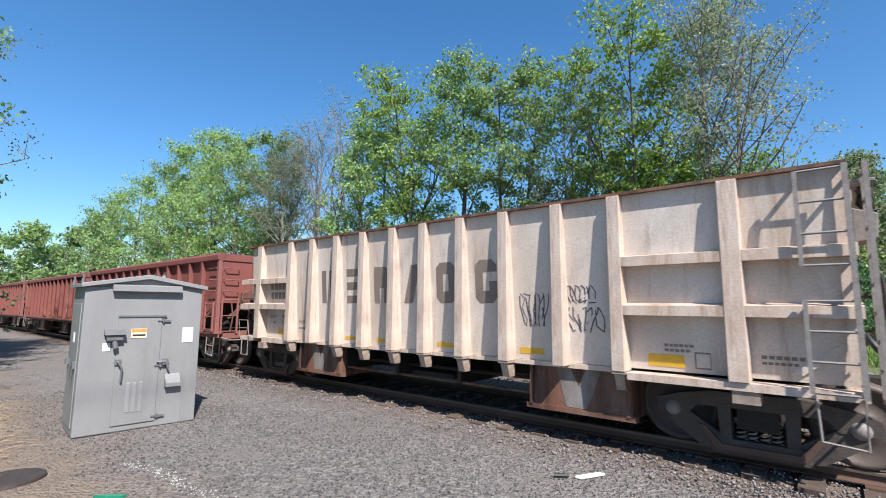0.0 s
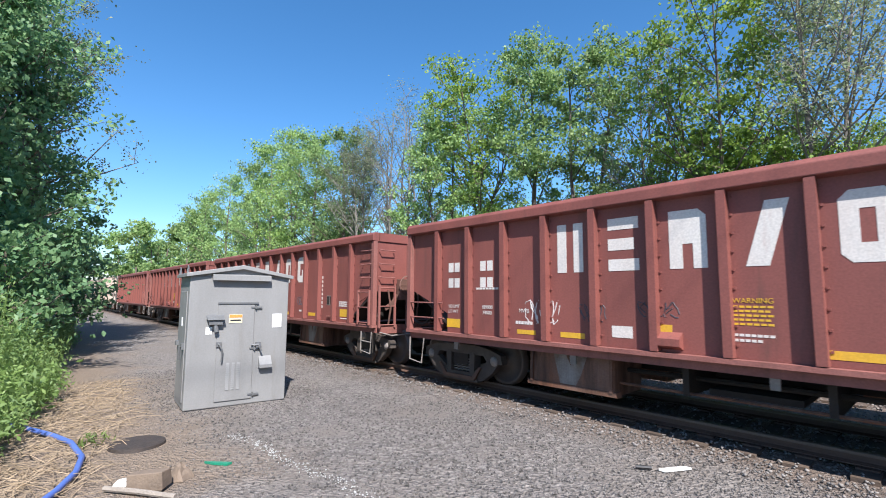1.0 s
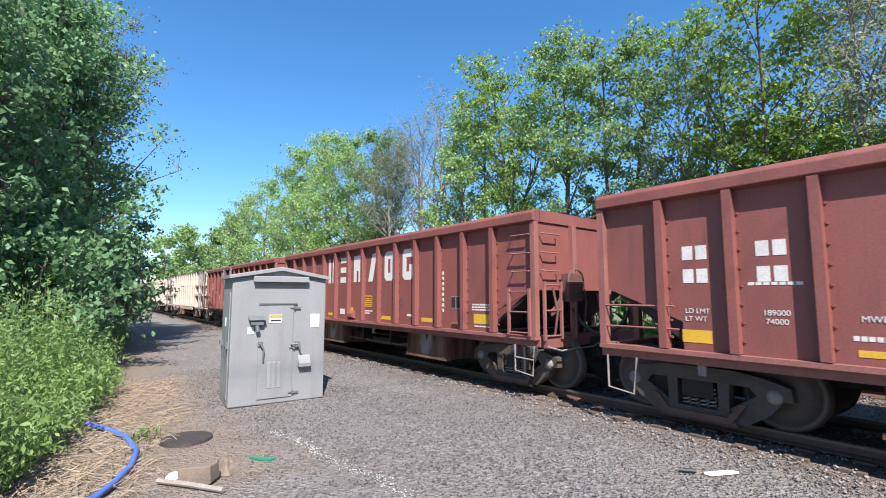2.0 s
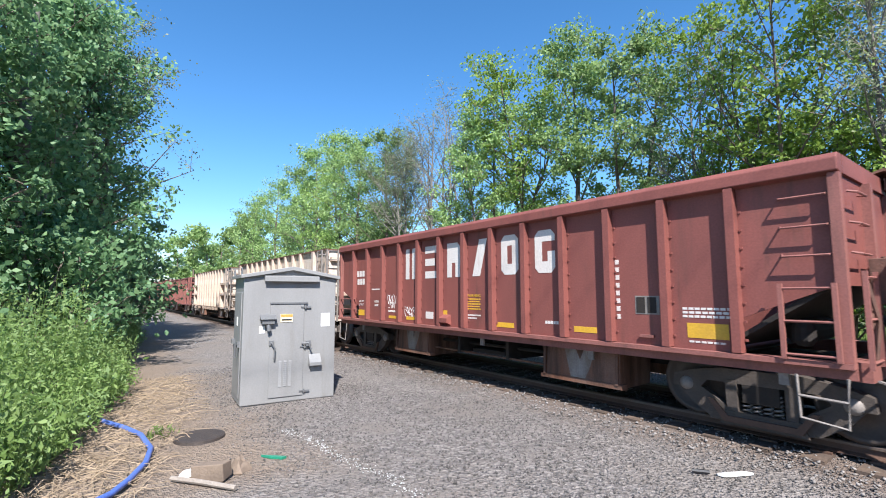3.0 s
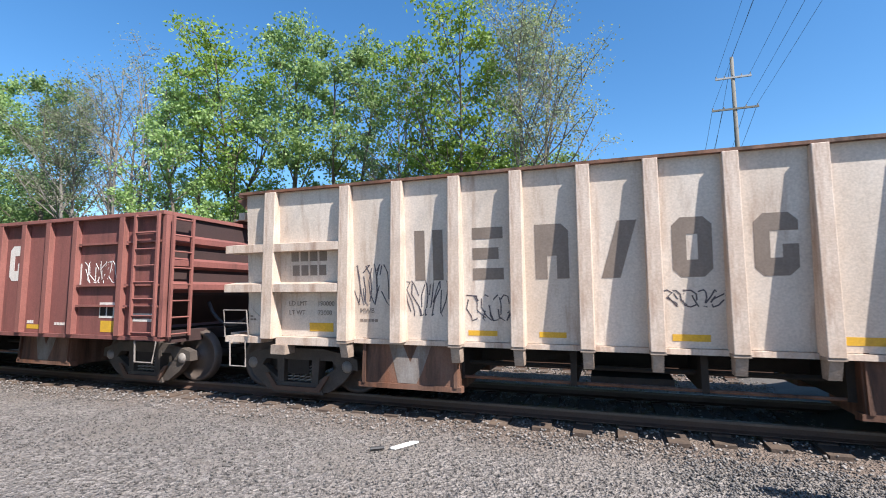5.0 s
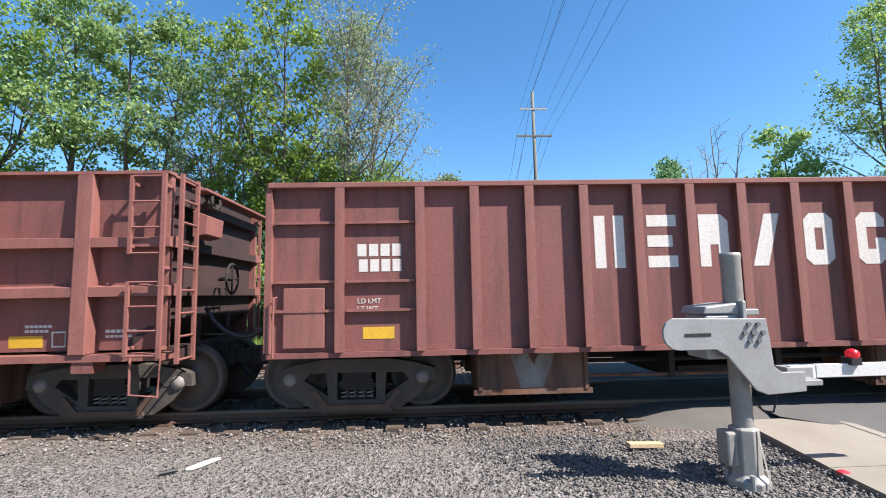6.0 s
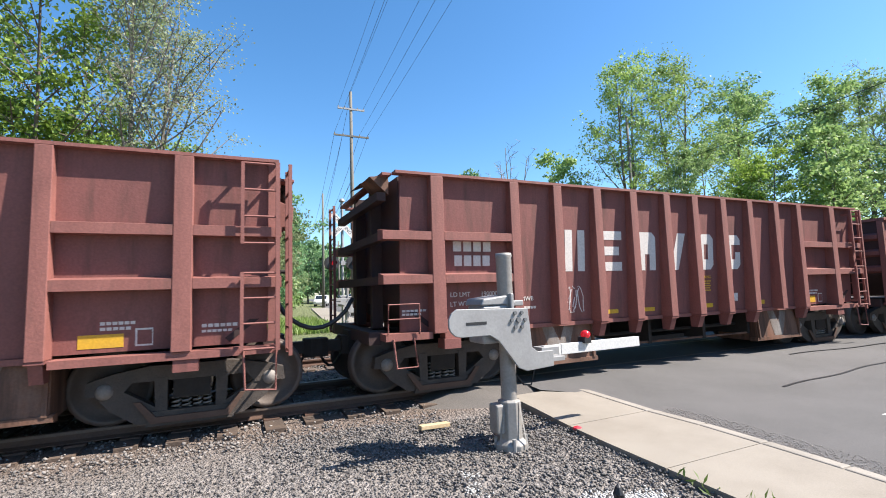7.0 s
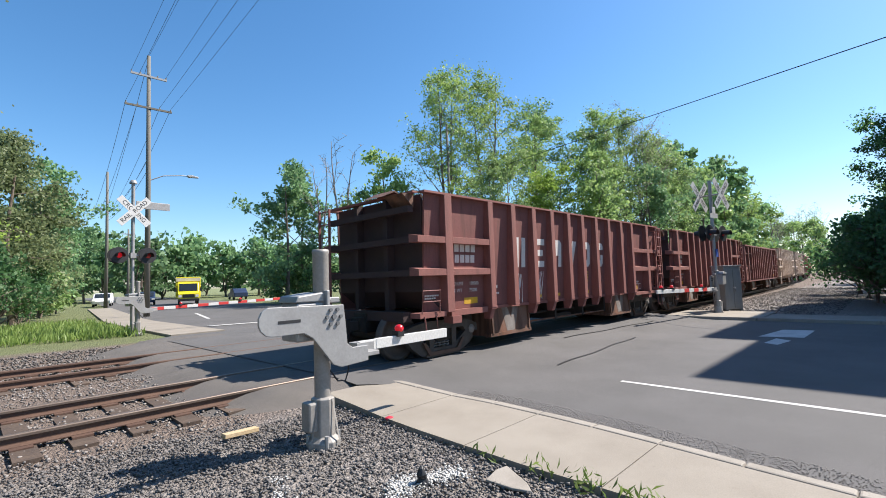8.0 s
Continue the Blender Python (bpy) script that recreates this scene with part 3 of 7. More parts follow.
def stones(name, places, sizes, mat, parent, rnd):
    """Crushed stones, each a squashed irregular lump, joined as loose stuff."""
    base = np.array([(1, 0, 0), (-1, 0, 0), (0, 1, 0), (0, -1, 0), (0, 0, 0.8), (0, 0, -0.8)], float)
    tris = np.array([(0, 2, 4), (2, 1, 4), (1, 3, 4), (3, 0, 4), (2, 0, 5), (1, 2, 5), (3, 1, 5), (0, 3, 5)])
    k = len(places)
    q = rnd.normal(size=(k, 4))
    q /= np.linalg.norm(q, axis=1)[:, None]
    w, x, y, z = q.T
    R = np.stack([1 - 2 * (y * y + z * z), 2 * (x * y - z * w), 2 * (x * z + y * w), 2 * (x * y + z * w), 1 - 2 * (x * x + z * z), 2 * (y * z - x * w),
                  2 * (x * z - y * w), 2 * (y * z + x * w), 1 - 2 * (x * x + y * y)], 1).reshape(k, 3, 3)
    pts = base[None] * rnd.uniform(0.6, 1.25, (k, 6, 1)) * (np.asarray(sizes)[:, None, None] * 0.5)
    pts = np.einsum("kij,knj->kni", R, pts)
    pts[:, :, 2] *= 0.75
    pts += np.asarray(places)[:, None, :]
    me = bpy.data.meshes.new(name)
    f = (tris[None] + 6 * np.arange(k)[:, None, None]).reshape(-1, 3)
    me.vertices.add(6 * k)
    me.vertices.foreach_set("co", pts.ravel())
    me.loops.add(len(f) * 3)
    me.loops.foreach_set("vertex_index", f.ravel())
    me.polygons.add(len(f))
    me.polygons.foreach_set("loop_start", np.arange(0, len(f) * 3, 3))
    me.update(calc_edges=True)
    me.materials.append(mat)
    ob = new(name, me)
    ob.parent = parent
    return tagged(ob, "", kind="stuff")


def build_stones():
    rnd = np.random.RandomState(5)
    # coarse dark ballast round the gate post
    k = 13000
    p = np.stack([rnd.uniform(0.6, 4.05, k), rnd.uniform(1.0, 5.9, k), np.zeros(k)], 1)
    keep = (p[:, 0] > 1.2 + 0.5 * np.sin(p[:, 1] * 2) + 0.35 * rnd.normal(size=k)) & ~((p[:, 1] > 5.6) & (p[:, 0] > 2.8)) & (p[:, 0] < 3.76 + 0.06 * np.clip(p[:, 1] - 1.5, 0, 4.3))
    p = p[keep]
    p[:, 2] = rnd.uniform(0.0, 0.03, len(p))
    stones("ballast", p, rnd.uniform(0.02, 0.05, len(p)), STONE_D, ground, rnd)
    # finer stone over the yard
    k = 26000
    x = rnd.uniform(-13, 2.2, k)
    y = rnd.uniform(1.2, 6.3, k)
    keep = (y > 1.2 + 1.0 * rnd.rand(k)) | (x > -3)
    p = np.stack([x[keep], y[keep], np.full(keep.sum(), 0.008)], 1)
    sz = rnd.uniform(0.015, 0.04, len(p)) * (1 + 0.25 * (rnd.rand(len(p)) < 0.04))
    stones("gravel", p, sz, STONE, ground, rnd)
    # track ballast
    k = 16000
    p = np.stack([rnd.uniform(-14, 2.9, k), rnd.uniform(5.7, 14.0, k), rnd.uniform(0.0, 0.042, k)], 1)
    stones("track_ballast", p, rnd.uniform(0.03, 0.065, k), STONE, ground, rnd)
    k = 7000
    p = np.stack([rnd.uniform(22, 50, k), rnd.uniform(1.5, 6.3, k), rnd.uniform(0.0, 0.04, k)], 1)
    stones("track_ballast", p, rnd.uniform(0.04, 0.08, k), STONE, ground, rnd)
    k = 8000
    gy = rnd.uniform(-2.5, 5.2, k)
    p = np.stack([np.array([kerb_line(v) for v in gy]) + 0.01 + 0.42 * rnd.rand(k) ** 1.8, gy, np.full(k, 0.018)], 1)
    p[:, 2] += 0.17 * np.clip((p[:, 1] - 4.4) / 2.4, 0, 1) ** 2
    stones("gutter_grit", p, rnd.uniform(0.008, 0.019, k), STONE, ground, rnd)
    k = 3000
    p = np.stack([rnd.uniform(-6, 4.5, k), rnd.uniform(14, 17, k), rnd.uniform(0.0, 0.05, k)], 1)
    stones("track_ballast", p, rnd.uniform(0.05, 0.10, k), STONE, ground, rnd)


build_stones()

# ---------------------------------------------------------------- train
SPEED, EASE = 17.494, 0.0165
REAR_ENDS = (-11.75, -25.41, -39.0, -52.52, -65.95, -79.21, -92.71, -106.21, -119.45, -132.82)
WHEELSETS, CARS = [], []


def truck(car, xc):
    """A three-piece freight truck with two wheelsets."""
    def wheelset():
        s = Shape()
        for side in (-1, 1):
            o = [(0.09, 0.07), (0.12, 0.07), (0.14, 0.02), (0.37, 0.0), (0.39, 0.05), (0.45, 0.06), (0.455, -0.03), (0.475, -0.06), (0.475, -0.075), (0.39, -0.075), (0.37, -0.03), (0.14, -0.03), (0.09, -0.05)]
            s.lathe([(r, side * off) for r, off in o], (0, side * 0.735, 0), "y", 28)
        return s.tube([(0, -1.06, 0), (0, 1.06, 0)], 0.085, 12).mesh("wheelset", WHEEL, True)

    def side_frame():
        s = Shape()
        s.prism([(-1.08, 0.60), (-1.06, 0.76), (-0.80, 0.84), (-0.45, 0.90), (0.45, 0.90), (0.80, 0.84), (1.06, 0.76), (1.08, 0.60), (0.72, 0.60), (0.62, 0.72), (-0.62, 0.72), (-0.72, 0.60)], "y", -0.08, 0.08)
        for m in (-1, 1):
            s.prism([(m * 1.0, 0.62), (m * 0.70, 0.62), (m * 0.36, 0.40), (m * 0.40, 0.22), (m * 0.58, 0.24), (m * 0.84, 0.42)], "y", -0.07, 0.07)
            s.prism([(m * 0.26, 0.36), (m * 0.38, 0.36), (m * 0.40, 0.76), (m * 0.26, 0.76)], "y", -0.09, 0.09)
        s.prism([(-0.48, 0.20), (0.48, 0.20), (0.42, 0.37), (-0.42, 0.37)], "y", -0.10, 0.10)
        return s.mesh("side_frame", FRAME)

    def spring_seat():
        s = Shape()
        s.prism([(-0.60, 0.50), (-0.42, 0.24), (0.42, 0.24), (0.60, 0.50), (0.53, 0.50), (0.37, 0.31), (-0.37, 0.31), (-0.53, 0.50)], "y", -0.135, -0.102)
        return s.mesh("spring_seat", RAIL)

    def spring():
        s = Shape()
        for dx in (-0.17, -0.06, 0.06, 0.17):
            pts = [(dx + 0.045 * math.cos(a * 0.9), 0.045 * math.sin(a * 0.9), 0.37 + 0.0072 * a) for a in range(36)]
            s.tube(pts, 0.013, 5)
        return s.mesh("spring", BRIGHT, True)

    def bearing():
        return Shape().lathe([(0.0, -0.10), (0.045, -0.10), (0.06, -0.085), (0.09, -0.07), (0.095, 0.05), (0.0, 0.05)], (0, 0, 0), "y", 14).mesh("bearing_cap", BRIGHT, True)

    for m in (-0.89, 0.89):
        ob = part("wheelset", shared("wheelset", wheelset), None, car)
        ob.location = (xc + m, 0, RAIL_Z + 0.455)
        WHEELSETS.append(ob)
    for side in (-1, 1):
        f = part("side_frame", shared("side_frame", side_frame), None, car)
        f.location = (xc, side * 1.02, 0)
        seat = part("spring_seat", shared("spring_seat", spring_seat), None, f, "rust-brown spring seat")
        seat.rotation_euler = (0, 0, 0 if side < 0 else math.pi)
        sp = part("spring", shared("spring", spring), None, f, "pale coil springs")
        sp.location = (0, side * 0.02, 0)
        for m in (-0.89, 0.89):
            b = part("bearing_cap", shared("bearing", bearing), None, f, "pale bearing cap")
            b.location = (m, 0.02 * side, RAIL_Z + 0.455)
            b.rotation_euler = (0, 0, 0 if side < 0 else math.pi)
    bolster = part("bolster", shared("bolster", lambda: Shape().box(-0.2, 0.2, -1.1, 1.1, 0.5, 0.72).mesh("bolster", UNDER)), None, car)
    bolster.location = (xc, 0, 0)


def chute(car, x, half):
    """A rusty ballast door housing below the side, with a pale wedge worn bright by the stone."""
    def make(side):
        s = Shape()
        s.prism([(side * 1.30, 1.14), (side * 1.34, 0.47), (side * 1.26, 0.43), (side * 0.5, 0.44), (side * 0.4, 1.14)], "x", -0.74, 0.74)
        s.prism([(side * 1.36, 0.50), (side * 1.36, 0.43), (side * 1.2, 0.41), (side * 1.2, 0.50)], "x", -0.78, 0.78)
        for dx in (-0.72, 0.68):
            s.prism([(side * 1.345, 1.14), (side * 1.375, 0.49), (side * 1.3, 0.49), (side * 1.28, 1.14)], "x", dx, dx + 0.05)
        return s.mesh("ballast_chute", RUST)

    def wedge(side):
        s = Shape()
        y = lambda z: side * (1.30 + (1.14 - z) * 0.06 + 0.004)
        o = [(-0.34, 1.12), (-0.14, 1.12), (0.02, 0.80), (0.16, 1.12), (0.36, 1.12), (0.20, 0.66), (0.12, 0.51), (-0.16, 0.51), (-0.22, 0.72)]
        for ring in ([0, 1, 2, 8], [2, 3, 4, 5], [2, 5, 6, 7, 8]):
            s.add([(o[i][0], y(o[i][1]), o[i][1]) for i in ring] + [(o[i][0], y(o[i][1]) - side * 0.01, o[i][1]) for i in ring], [tuple(range(len(ring))), tuple(range(2 * len(ring) - 1, len(ring) - 1, -1))])
        return s.mesh("worn_wedge", WORN)
    for side in (-1, 1):
        ob = part("ballast_chute", shared(("chute", side), lambda: make(side)), None, car, "rusty ballast chute with pale streaks")
        ob.location = (x - half, 0, 0)
        part("worn_wedge", shared(("wedge", side), lambda: wedge(side)), None, ob, "pale bare steel worn by ballast")


def ladder(car, mat, x0, x1, y, z0, z1, rungs, along="x"):
    """A ladder of two stiles, its rungs hung on it as pieces."""
    put = (lambda a, z: (a, y, z)) if along == "x" else (lambda a, z: (y, a, z))
    b = 0.022
    stile = lambda: Shape().box(-b, b, -b, b, z0, z1).mesh("stile", mat)
    rung = lambda: Shape().tube([(0, 0, 0), (x1 - x0, 0, 0) if along == "x" else (0, x1 - x0, 0)], 0.016, 6).mesh("rung", mat)
    top = part("ladder", shared(("stile", mat.name, round(z0, 2), round(z1, 2)), stile), None, car)
    top.location = put(x0, 0)
    dx = Vector(put(x1, 0)) - Vector(put(x0, 0))
    part("stile", top.data, None, top).location = dx
    for i in range(rungs):
        z = z0 + (z1 - z0) * (i + 0.15) / (rungs - 0.7)
        part("rung", shared(("rung", mat.name, along, round(x1 - x0, 2)), rung), None, top).location = (0, 0, z)
    return top


def hoop(car, points, mat, name="step", r=0.016):
    return part(name, Shape().tube(points, r, 6), mat, car)


def under(car, length):
    half = length / 2
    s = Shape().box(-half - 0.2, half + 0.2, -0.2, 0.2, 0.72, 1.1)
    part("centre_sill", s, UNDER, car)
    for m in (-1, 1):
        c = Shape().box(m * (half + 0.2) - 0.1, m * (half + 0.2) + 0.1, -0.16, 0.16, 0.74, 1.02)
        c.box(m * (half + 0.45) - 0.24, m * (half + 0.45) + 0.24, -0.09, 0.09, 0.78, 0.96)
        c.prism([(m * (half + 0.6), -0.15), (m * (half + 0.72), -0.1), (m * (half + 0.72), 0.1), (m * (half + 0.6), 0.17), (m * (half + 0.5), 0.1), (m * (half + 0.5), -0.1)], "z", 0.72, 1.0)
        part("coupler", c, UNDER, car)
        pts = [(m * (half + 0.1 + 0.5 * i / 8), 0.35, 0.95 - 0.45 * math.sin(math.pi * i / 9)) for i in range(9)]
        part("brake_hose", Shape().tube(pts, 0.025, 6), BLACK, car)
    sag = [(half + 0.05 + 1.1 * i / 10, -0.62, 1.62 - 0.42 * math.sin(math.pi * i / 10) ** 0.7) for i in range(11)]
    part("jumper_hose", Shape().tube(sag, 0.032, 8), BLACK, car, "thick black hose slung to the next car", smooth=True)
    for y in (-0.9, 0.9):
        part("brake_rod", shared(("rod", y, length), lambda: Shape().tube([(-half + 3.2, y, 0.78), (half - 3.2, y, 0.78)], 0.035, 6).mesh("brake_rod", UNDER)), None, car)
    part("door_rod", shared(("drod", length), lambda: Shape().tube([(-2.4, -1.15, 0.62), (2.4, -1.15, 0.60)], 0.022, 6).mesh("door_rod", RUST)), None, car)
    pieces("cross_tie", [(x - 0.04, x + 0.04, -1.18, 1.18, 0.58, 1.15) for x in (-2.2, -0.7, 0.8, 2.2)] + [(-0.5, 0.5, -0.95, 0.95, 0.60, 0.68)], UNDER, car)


def bars(car, rows, mat, ysheet, name="marking"):
    """Writing that stands on the side, as plain bars: rows of (x, z, width, height, count)."""
    for x, z, w, h, count in rows:
        step = w / count
        for i in range(count):
            a, b = x + i * step, x + i * step + step * (0.78 if count > 1 else 0.72 if w < 0.25 else 1.0)
            y0, y1 = ysheet(z), ysheet(z + h)
            s = Shape().add([(a, y0 - 0.004, z), (b, y0 - 0.004, z), (b, y1 - 0.004, z + h), (a, y1 - 0.004, z + h),
                             (a, y0 + 0.01, z), (b, y0 + 0.01, z), (b, y1 + 0.01, z + h), (a, y1 + 0.01, z + h)],
                            [(0, 1, 2, 3), (7, 6, 5, 4), (0, 4, 5, 1), (1, 5, 6, 2), (2, 6, 7, 3), (3, 7, 4, 0)])
            part(name, s, mat, car)


def emblem(car, xs, z0, z1, w, mat, ysheet):
    """The owner's mark: six plain shapes, one to a bay - uprights, bars, an arch, a slanted block and two rings."""
    h, q, c = z1 - z0, w * 0.36, 0.09
    box = lambda a, b, e, f: [(a, e), (b, e), (b, f), (a, f)]
    ring = lambda gap: [[(c, 0), (w - c, 0), (w, c), (w, 0.2), (0, 0.2), (0, c)], [(0, h - 0.2), (w, h - 0.2), (w, h - c), (w - c, h), (c, h), (0, h - c)],
                        box(0, q, 0.2, h - 0.2), box(w - q, w, 0.2, h * (0.5 if gap else 1) - (0 if gap else 0.2))]
    shapes = [[box(0, q, 0, h), box(w - q, w, 0, h)],
              [box(0, w, 0, h * 0.22), box(0, w * 0.85, h * 0.39, h * 0.61), box(0, w, h * 0.78, h)],
              [[(0, h * 0.42), (w, h * 0.42), (w, h - c), (w - c, h), (0, h)], box(0, q, 0, h * 0.42), box(w - q, w, 0, h * 0.42)],
              [[(0, 0), (w * 0.52, 0), (w, h), (w * 0.48, h)]],
              ring(False), ring(True)]
    for x, outline in zip(xs, shapes):
        s = Shape()
        for loop in outline:
            pts = [(x - w / 2 + p, z0 + z) for p, z in loop]
            n = len(pts)
            s.add([(p, ysheet(z) - 0.004, z) for p, z in pts] + [(p, ysheet(z) + 0.01, z) for p, z in pts],
                  [tuple(range(n)), tuple(range(n, 2 * n))[::-1]] + [(i, (i + 1) % n, n + (i + 1) % n, n + i) for i in range(n)])
        part("emblem_block", s, mat, car)


def scrawl(car, x, z, w, h, mat, ysheet, seed, strokes=6, r=0.013):
    """Sprayed squiggles."""
    rnd = random.Random(seed)
    s = Shape()
    for k in range(strokes):
        cx = x + w * (k + 0.5) / strokes
        pts = []
        ph = rnd.uniform(0, 6)
        for i in range(9):
            a = i / 8
            px = cx + (w / strokes) * (0.75 * math.sin(ph + a * rnd.uniform(4, 7)))
            pz = z + h * (0.5 + 0.5 * math.cos(ph * 1.3 + a * 5.5 + k))
            pts.append((px, ysheet(pz) + r * 0.55, pz))
        s.tube(pts, r, 5)
    return part("spray_marking", s, mat, car)


RIBS_A = [0.80, 2.13, 2.97, 3.82, 4.66, 5.50, 6.27, 7.10, 7.94, 8.83, 9.65, 10.95]
FOOTED = (1, 3, 4, 5, 6, 7, 8, 10)
RIBS_B = [0.95 + 0.8555 * i for i in range(13)]
RIBS_C = [0.92, 1.95, 2.66, 3.38, 4.10, 4.81, 5.52, 6.22, 6.95, 7.68, 8.40, 9.12, 9.88, 11.10]


def car_ladder(car, mat, half, side, top):
    """The offset pair of side ladders on one long stile at the car's corner."""
    w = 0.40
    main = part("ladder", shared(("long_stile", mat.name, top), lambda: Shape().box(-0.025, 0.025, -0.02, 0.02, 1.04, top - 0.06).mesh("ladder", mat)), None, car)
    main.location = (half - 0.02, side * 1.67, 0)
    rung = lambda: Shape().tube([(-w, 0, 0), (0, 0, 0)], 0.015, 6).mesh("rung", mat)
    arm = lambda: Shape().box(-0.015, 0.015, *span(side, -0.19, -0.021), -0.02, 0.02).mesh("bracket", mat)
    for z0, z1 in ((1.06, 1.98), (2.32, top - 0.08)):
        part("stile", shared(("short_stile", mat.name, z0, top), lambda: Shape().box(-0.02, 0.02, -0.02, 0.02, z0, z1).mesh("stile", mat)), None, main).location = (-w, 0, 0)
        for i in range(4):
            part("rung", shared(("side_rung", mat.name), rung), None, main).location = (0, 0, z0 + 0.01 + (z1 - z0 - 0.02) * i / 3)
        for z in (z0 + 0.1, z1 - 0.1):
            part("bracket", shared(("ladder_arm", mat.name, side), arm), None, main).location = (-w, 0, z)
    for z in (1.15, 2.15, top - 0.2):
        part("bracket", shared(("ladder_arm", mat.name, side), arm), None, main).location = (0, 0, z)
    return main


def tall_gondola(label, skin, rib_mat, mark, seed, top=3.40, scrawls=()):
    """High-sided gondola with deep outside ribs, horizontal stiffeners in the end bays and a ladder."""
    L = 12.0
    half = L / 2
    car = thing("gondola_car", label, "freight car", group="cars of the moving train")
    white = skin is WHITE
    y_top, y_low = (1.50, 1.345) if white else (1.485, 1.37)
    ysheet = lambda z: -(y_low + (y_top - y_low) * (z - 1.12) / (top - 1.15))
    inset = {1: 0.10, -1: 0.27}
    # red cars get the shade-darkened red on their ends
    dim = WHITE if white else RED_SHADED
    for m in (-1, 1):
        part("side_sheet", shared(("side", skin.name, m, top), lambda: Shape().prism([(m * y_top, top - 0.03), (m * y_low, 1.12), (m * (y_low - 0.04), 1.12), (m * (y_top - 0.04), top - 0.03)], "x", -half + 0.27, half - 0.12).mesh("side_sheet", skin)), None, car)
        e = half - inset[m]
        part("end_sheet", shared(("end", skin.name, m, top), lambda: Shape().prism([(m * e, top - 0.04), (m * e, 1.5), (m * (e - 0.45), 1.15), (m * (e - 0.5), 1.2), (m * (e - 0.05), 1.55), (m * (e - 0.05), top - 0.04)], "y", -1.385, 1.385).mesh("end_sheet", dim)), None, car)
    pieces("floor", [(-half + 0.7, half - 0.5, -1.34, 1.34, 1.16, 1.20)], UNDER, car)
    chord = RUST if white else rib_mat
    for m in (-1, 1):
        pieces("top_chord", [(-half + 0.17, half, *span(m, 1.43, 1.575 if white else 1.60), top - 0.04, top), (m * (half - 0.1) - 0.07, m * (half - 0.1) + 0.07, -1.425, 1.425, top - 0.04, top - 0.002)], chord, car, "rusty top edge")
    for i, x in enumerate(RIBS_A):
        w = 0.082 if i not in (0, 11) else 0.10
        for m in (-1, 1):
            def make(m=m, w=w):
                return Shape().prism([(m * 1.60, top - 0.042), (m * 1.61, 1.09), (m * 1.34, 1.09), (m * 1.44, top - 0.042)], "x", -w, w).mesh("rib", rib_mat)
            ob = part("rib", shared(("ribA", rib_mat.name, m, w, top), make), None, car, bevel=0.008)
            ob.location = (x - half, 0, 0)
            if i in FOOTED:
                def foot(m=m):
                    r = Shape().prism([(m * 1.585, 1.088), (m * 1.50, 0.85), (m * 1.36, 0.85), (m * 1.34, 1.088)], "x", -0.06, 0.06)
                    return r.prism([(m * 1.60, 1.06), (m * 1.60, 1.088), (m * 1.34, 1.088), (m * 1.34, 1.06)], "x", -0.085, 0.085).mesh("rib_foot", FOOT_W if white else RED_OLD)
                f = part("rib_foot", shared(("footA", rib_mat.name, m), foot), None, ob, "dusty tapered bracket")
    for z in (2.42, 1.80):
        for a, c in ((-0.03, 0.695), (0.905, 2.045), (9.735, 10.845), (11.055, 12.03)):
            for m in (-1, 1):
                def make(m=m, a=a, c=c):
                    return Shape().prism([(m * 1.60, 0), (m * 1.60, 0.12), (m * 1.35, 0.16), (m * 1.35, 0.0)], "x", a - half, c - half).mesh("stiffener", rib_mat)
                ob = part("stiffener", shared(("stiffA", rib_mat.name, m, a), make), None, car)
                ob.location = (0, 0, z)
    for m in (-1, 1):
        pieces("side_sill", [(-half, -half + 0.69, *span(m, 1.30, 1.57), 1.02, 1.115), (-half + 0.91, -half + 2.04, *span(m, 1.30, 1.50), 1.00, 1.115), (half - 2.25, half - 0.02, *span(m, 1.30, 1.58), 1.00, 1.085), (-half + 2.22, half - 2.45, *span(m, 1.3, 1.40), 1.05, 1.115)], rib_mat, car)
        pieces("end_sill", [(m * half - 0.16, m * half + 0.02, -1.29, 1.29, 0.96, 1.14)], rib_mat if white else RED_SHADED, car)
        pieces("end_stiffener", [(*span(m, half - 0.1, half + 0.03), -1.345, 1.345, z, z + 0.12) for z in (1.80, 2.42, 3.0)], rib_mat if white else RED_SHADED, car)
        pieces("end_post", [(*span(m, half - inset[m], half - 0.1), yy - 0.06, yy + 0.06, 1.14, top - 0.04) for yy in (-0.5, 0.5)], rib_mat if white else RED_SHADED, car)
        pieces("jacking_pad", [(m * (half - 1.0) - 0.13, m * (half - 1.0) + 0.13, *span(k, 1.32, 1.56), 0.86, 0.998) for k in (-1, 1)], FOOT_W if white else RED_OLD, car)
    pieces("corner_post", [(half - 0.12, half - 0.02, yy - 0.045, yy + 0.045, 1.14, top - 0.045) for yy in (-1.47, 1.47)], rib_mat, car)
    lm = BRIGHT if white else rib_mat
    for side in (-1, 1):
        car_ladder(car, lm, half, side, top)
    ladder(car, lm, -1.55, -1.15, half + 0.14, 0.95, top - 0.04, 9, "y")
    ladder(car, lm, 1.15, 1.55, -half - 0.14, 0.95, top - 0.04, 9, "y")
    hoop(car, [(half - 0.40, -1.60, 1.05), (half - 0.38, -1.62, 0.60), (half - 0.04, -1.62, 0.57), (half - 0.03, -1.60, 1.05)], lm)
    hoop(car, [(-half + 0.10, -1.58, 1.05), (-half + 0.14, -1.6, 0.66), (-half + 0.44, -1.6, 0.66), (-half + 0.40, -1.58, 1.05)], lm, r=0.014)
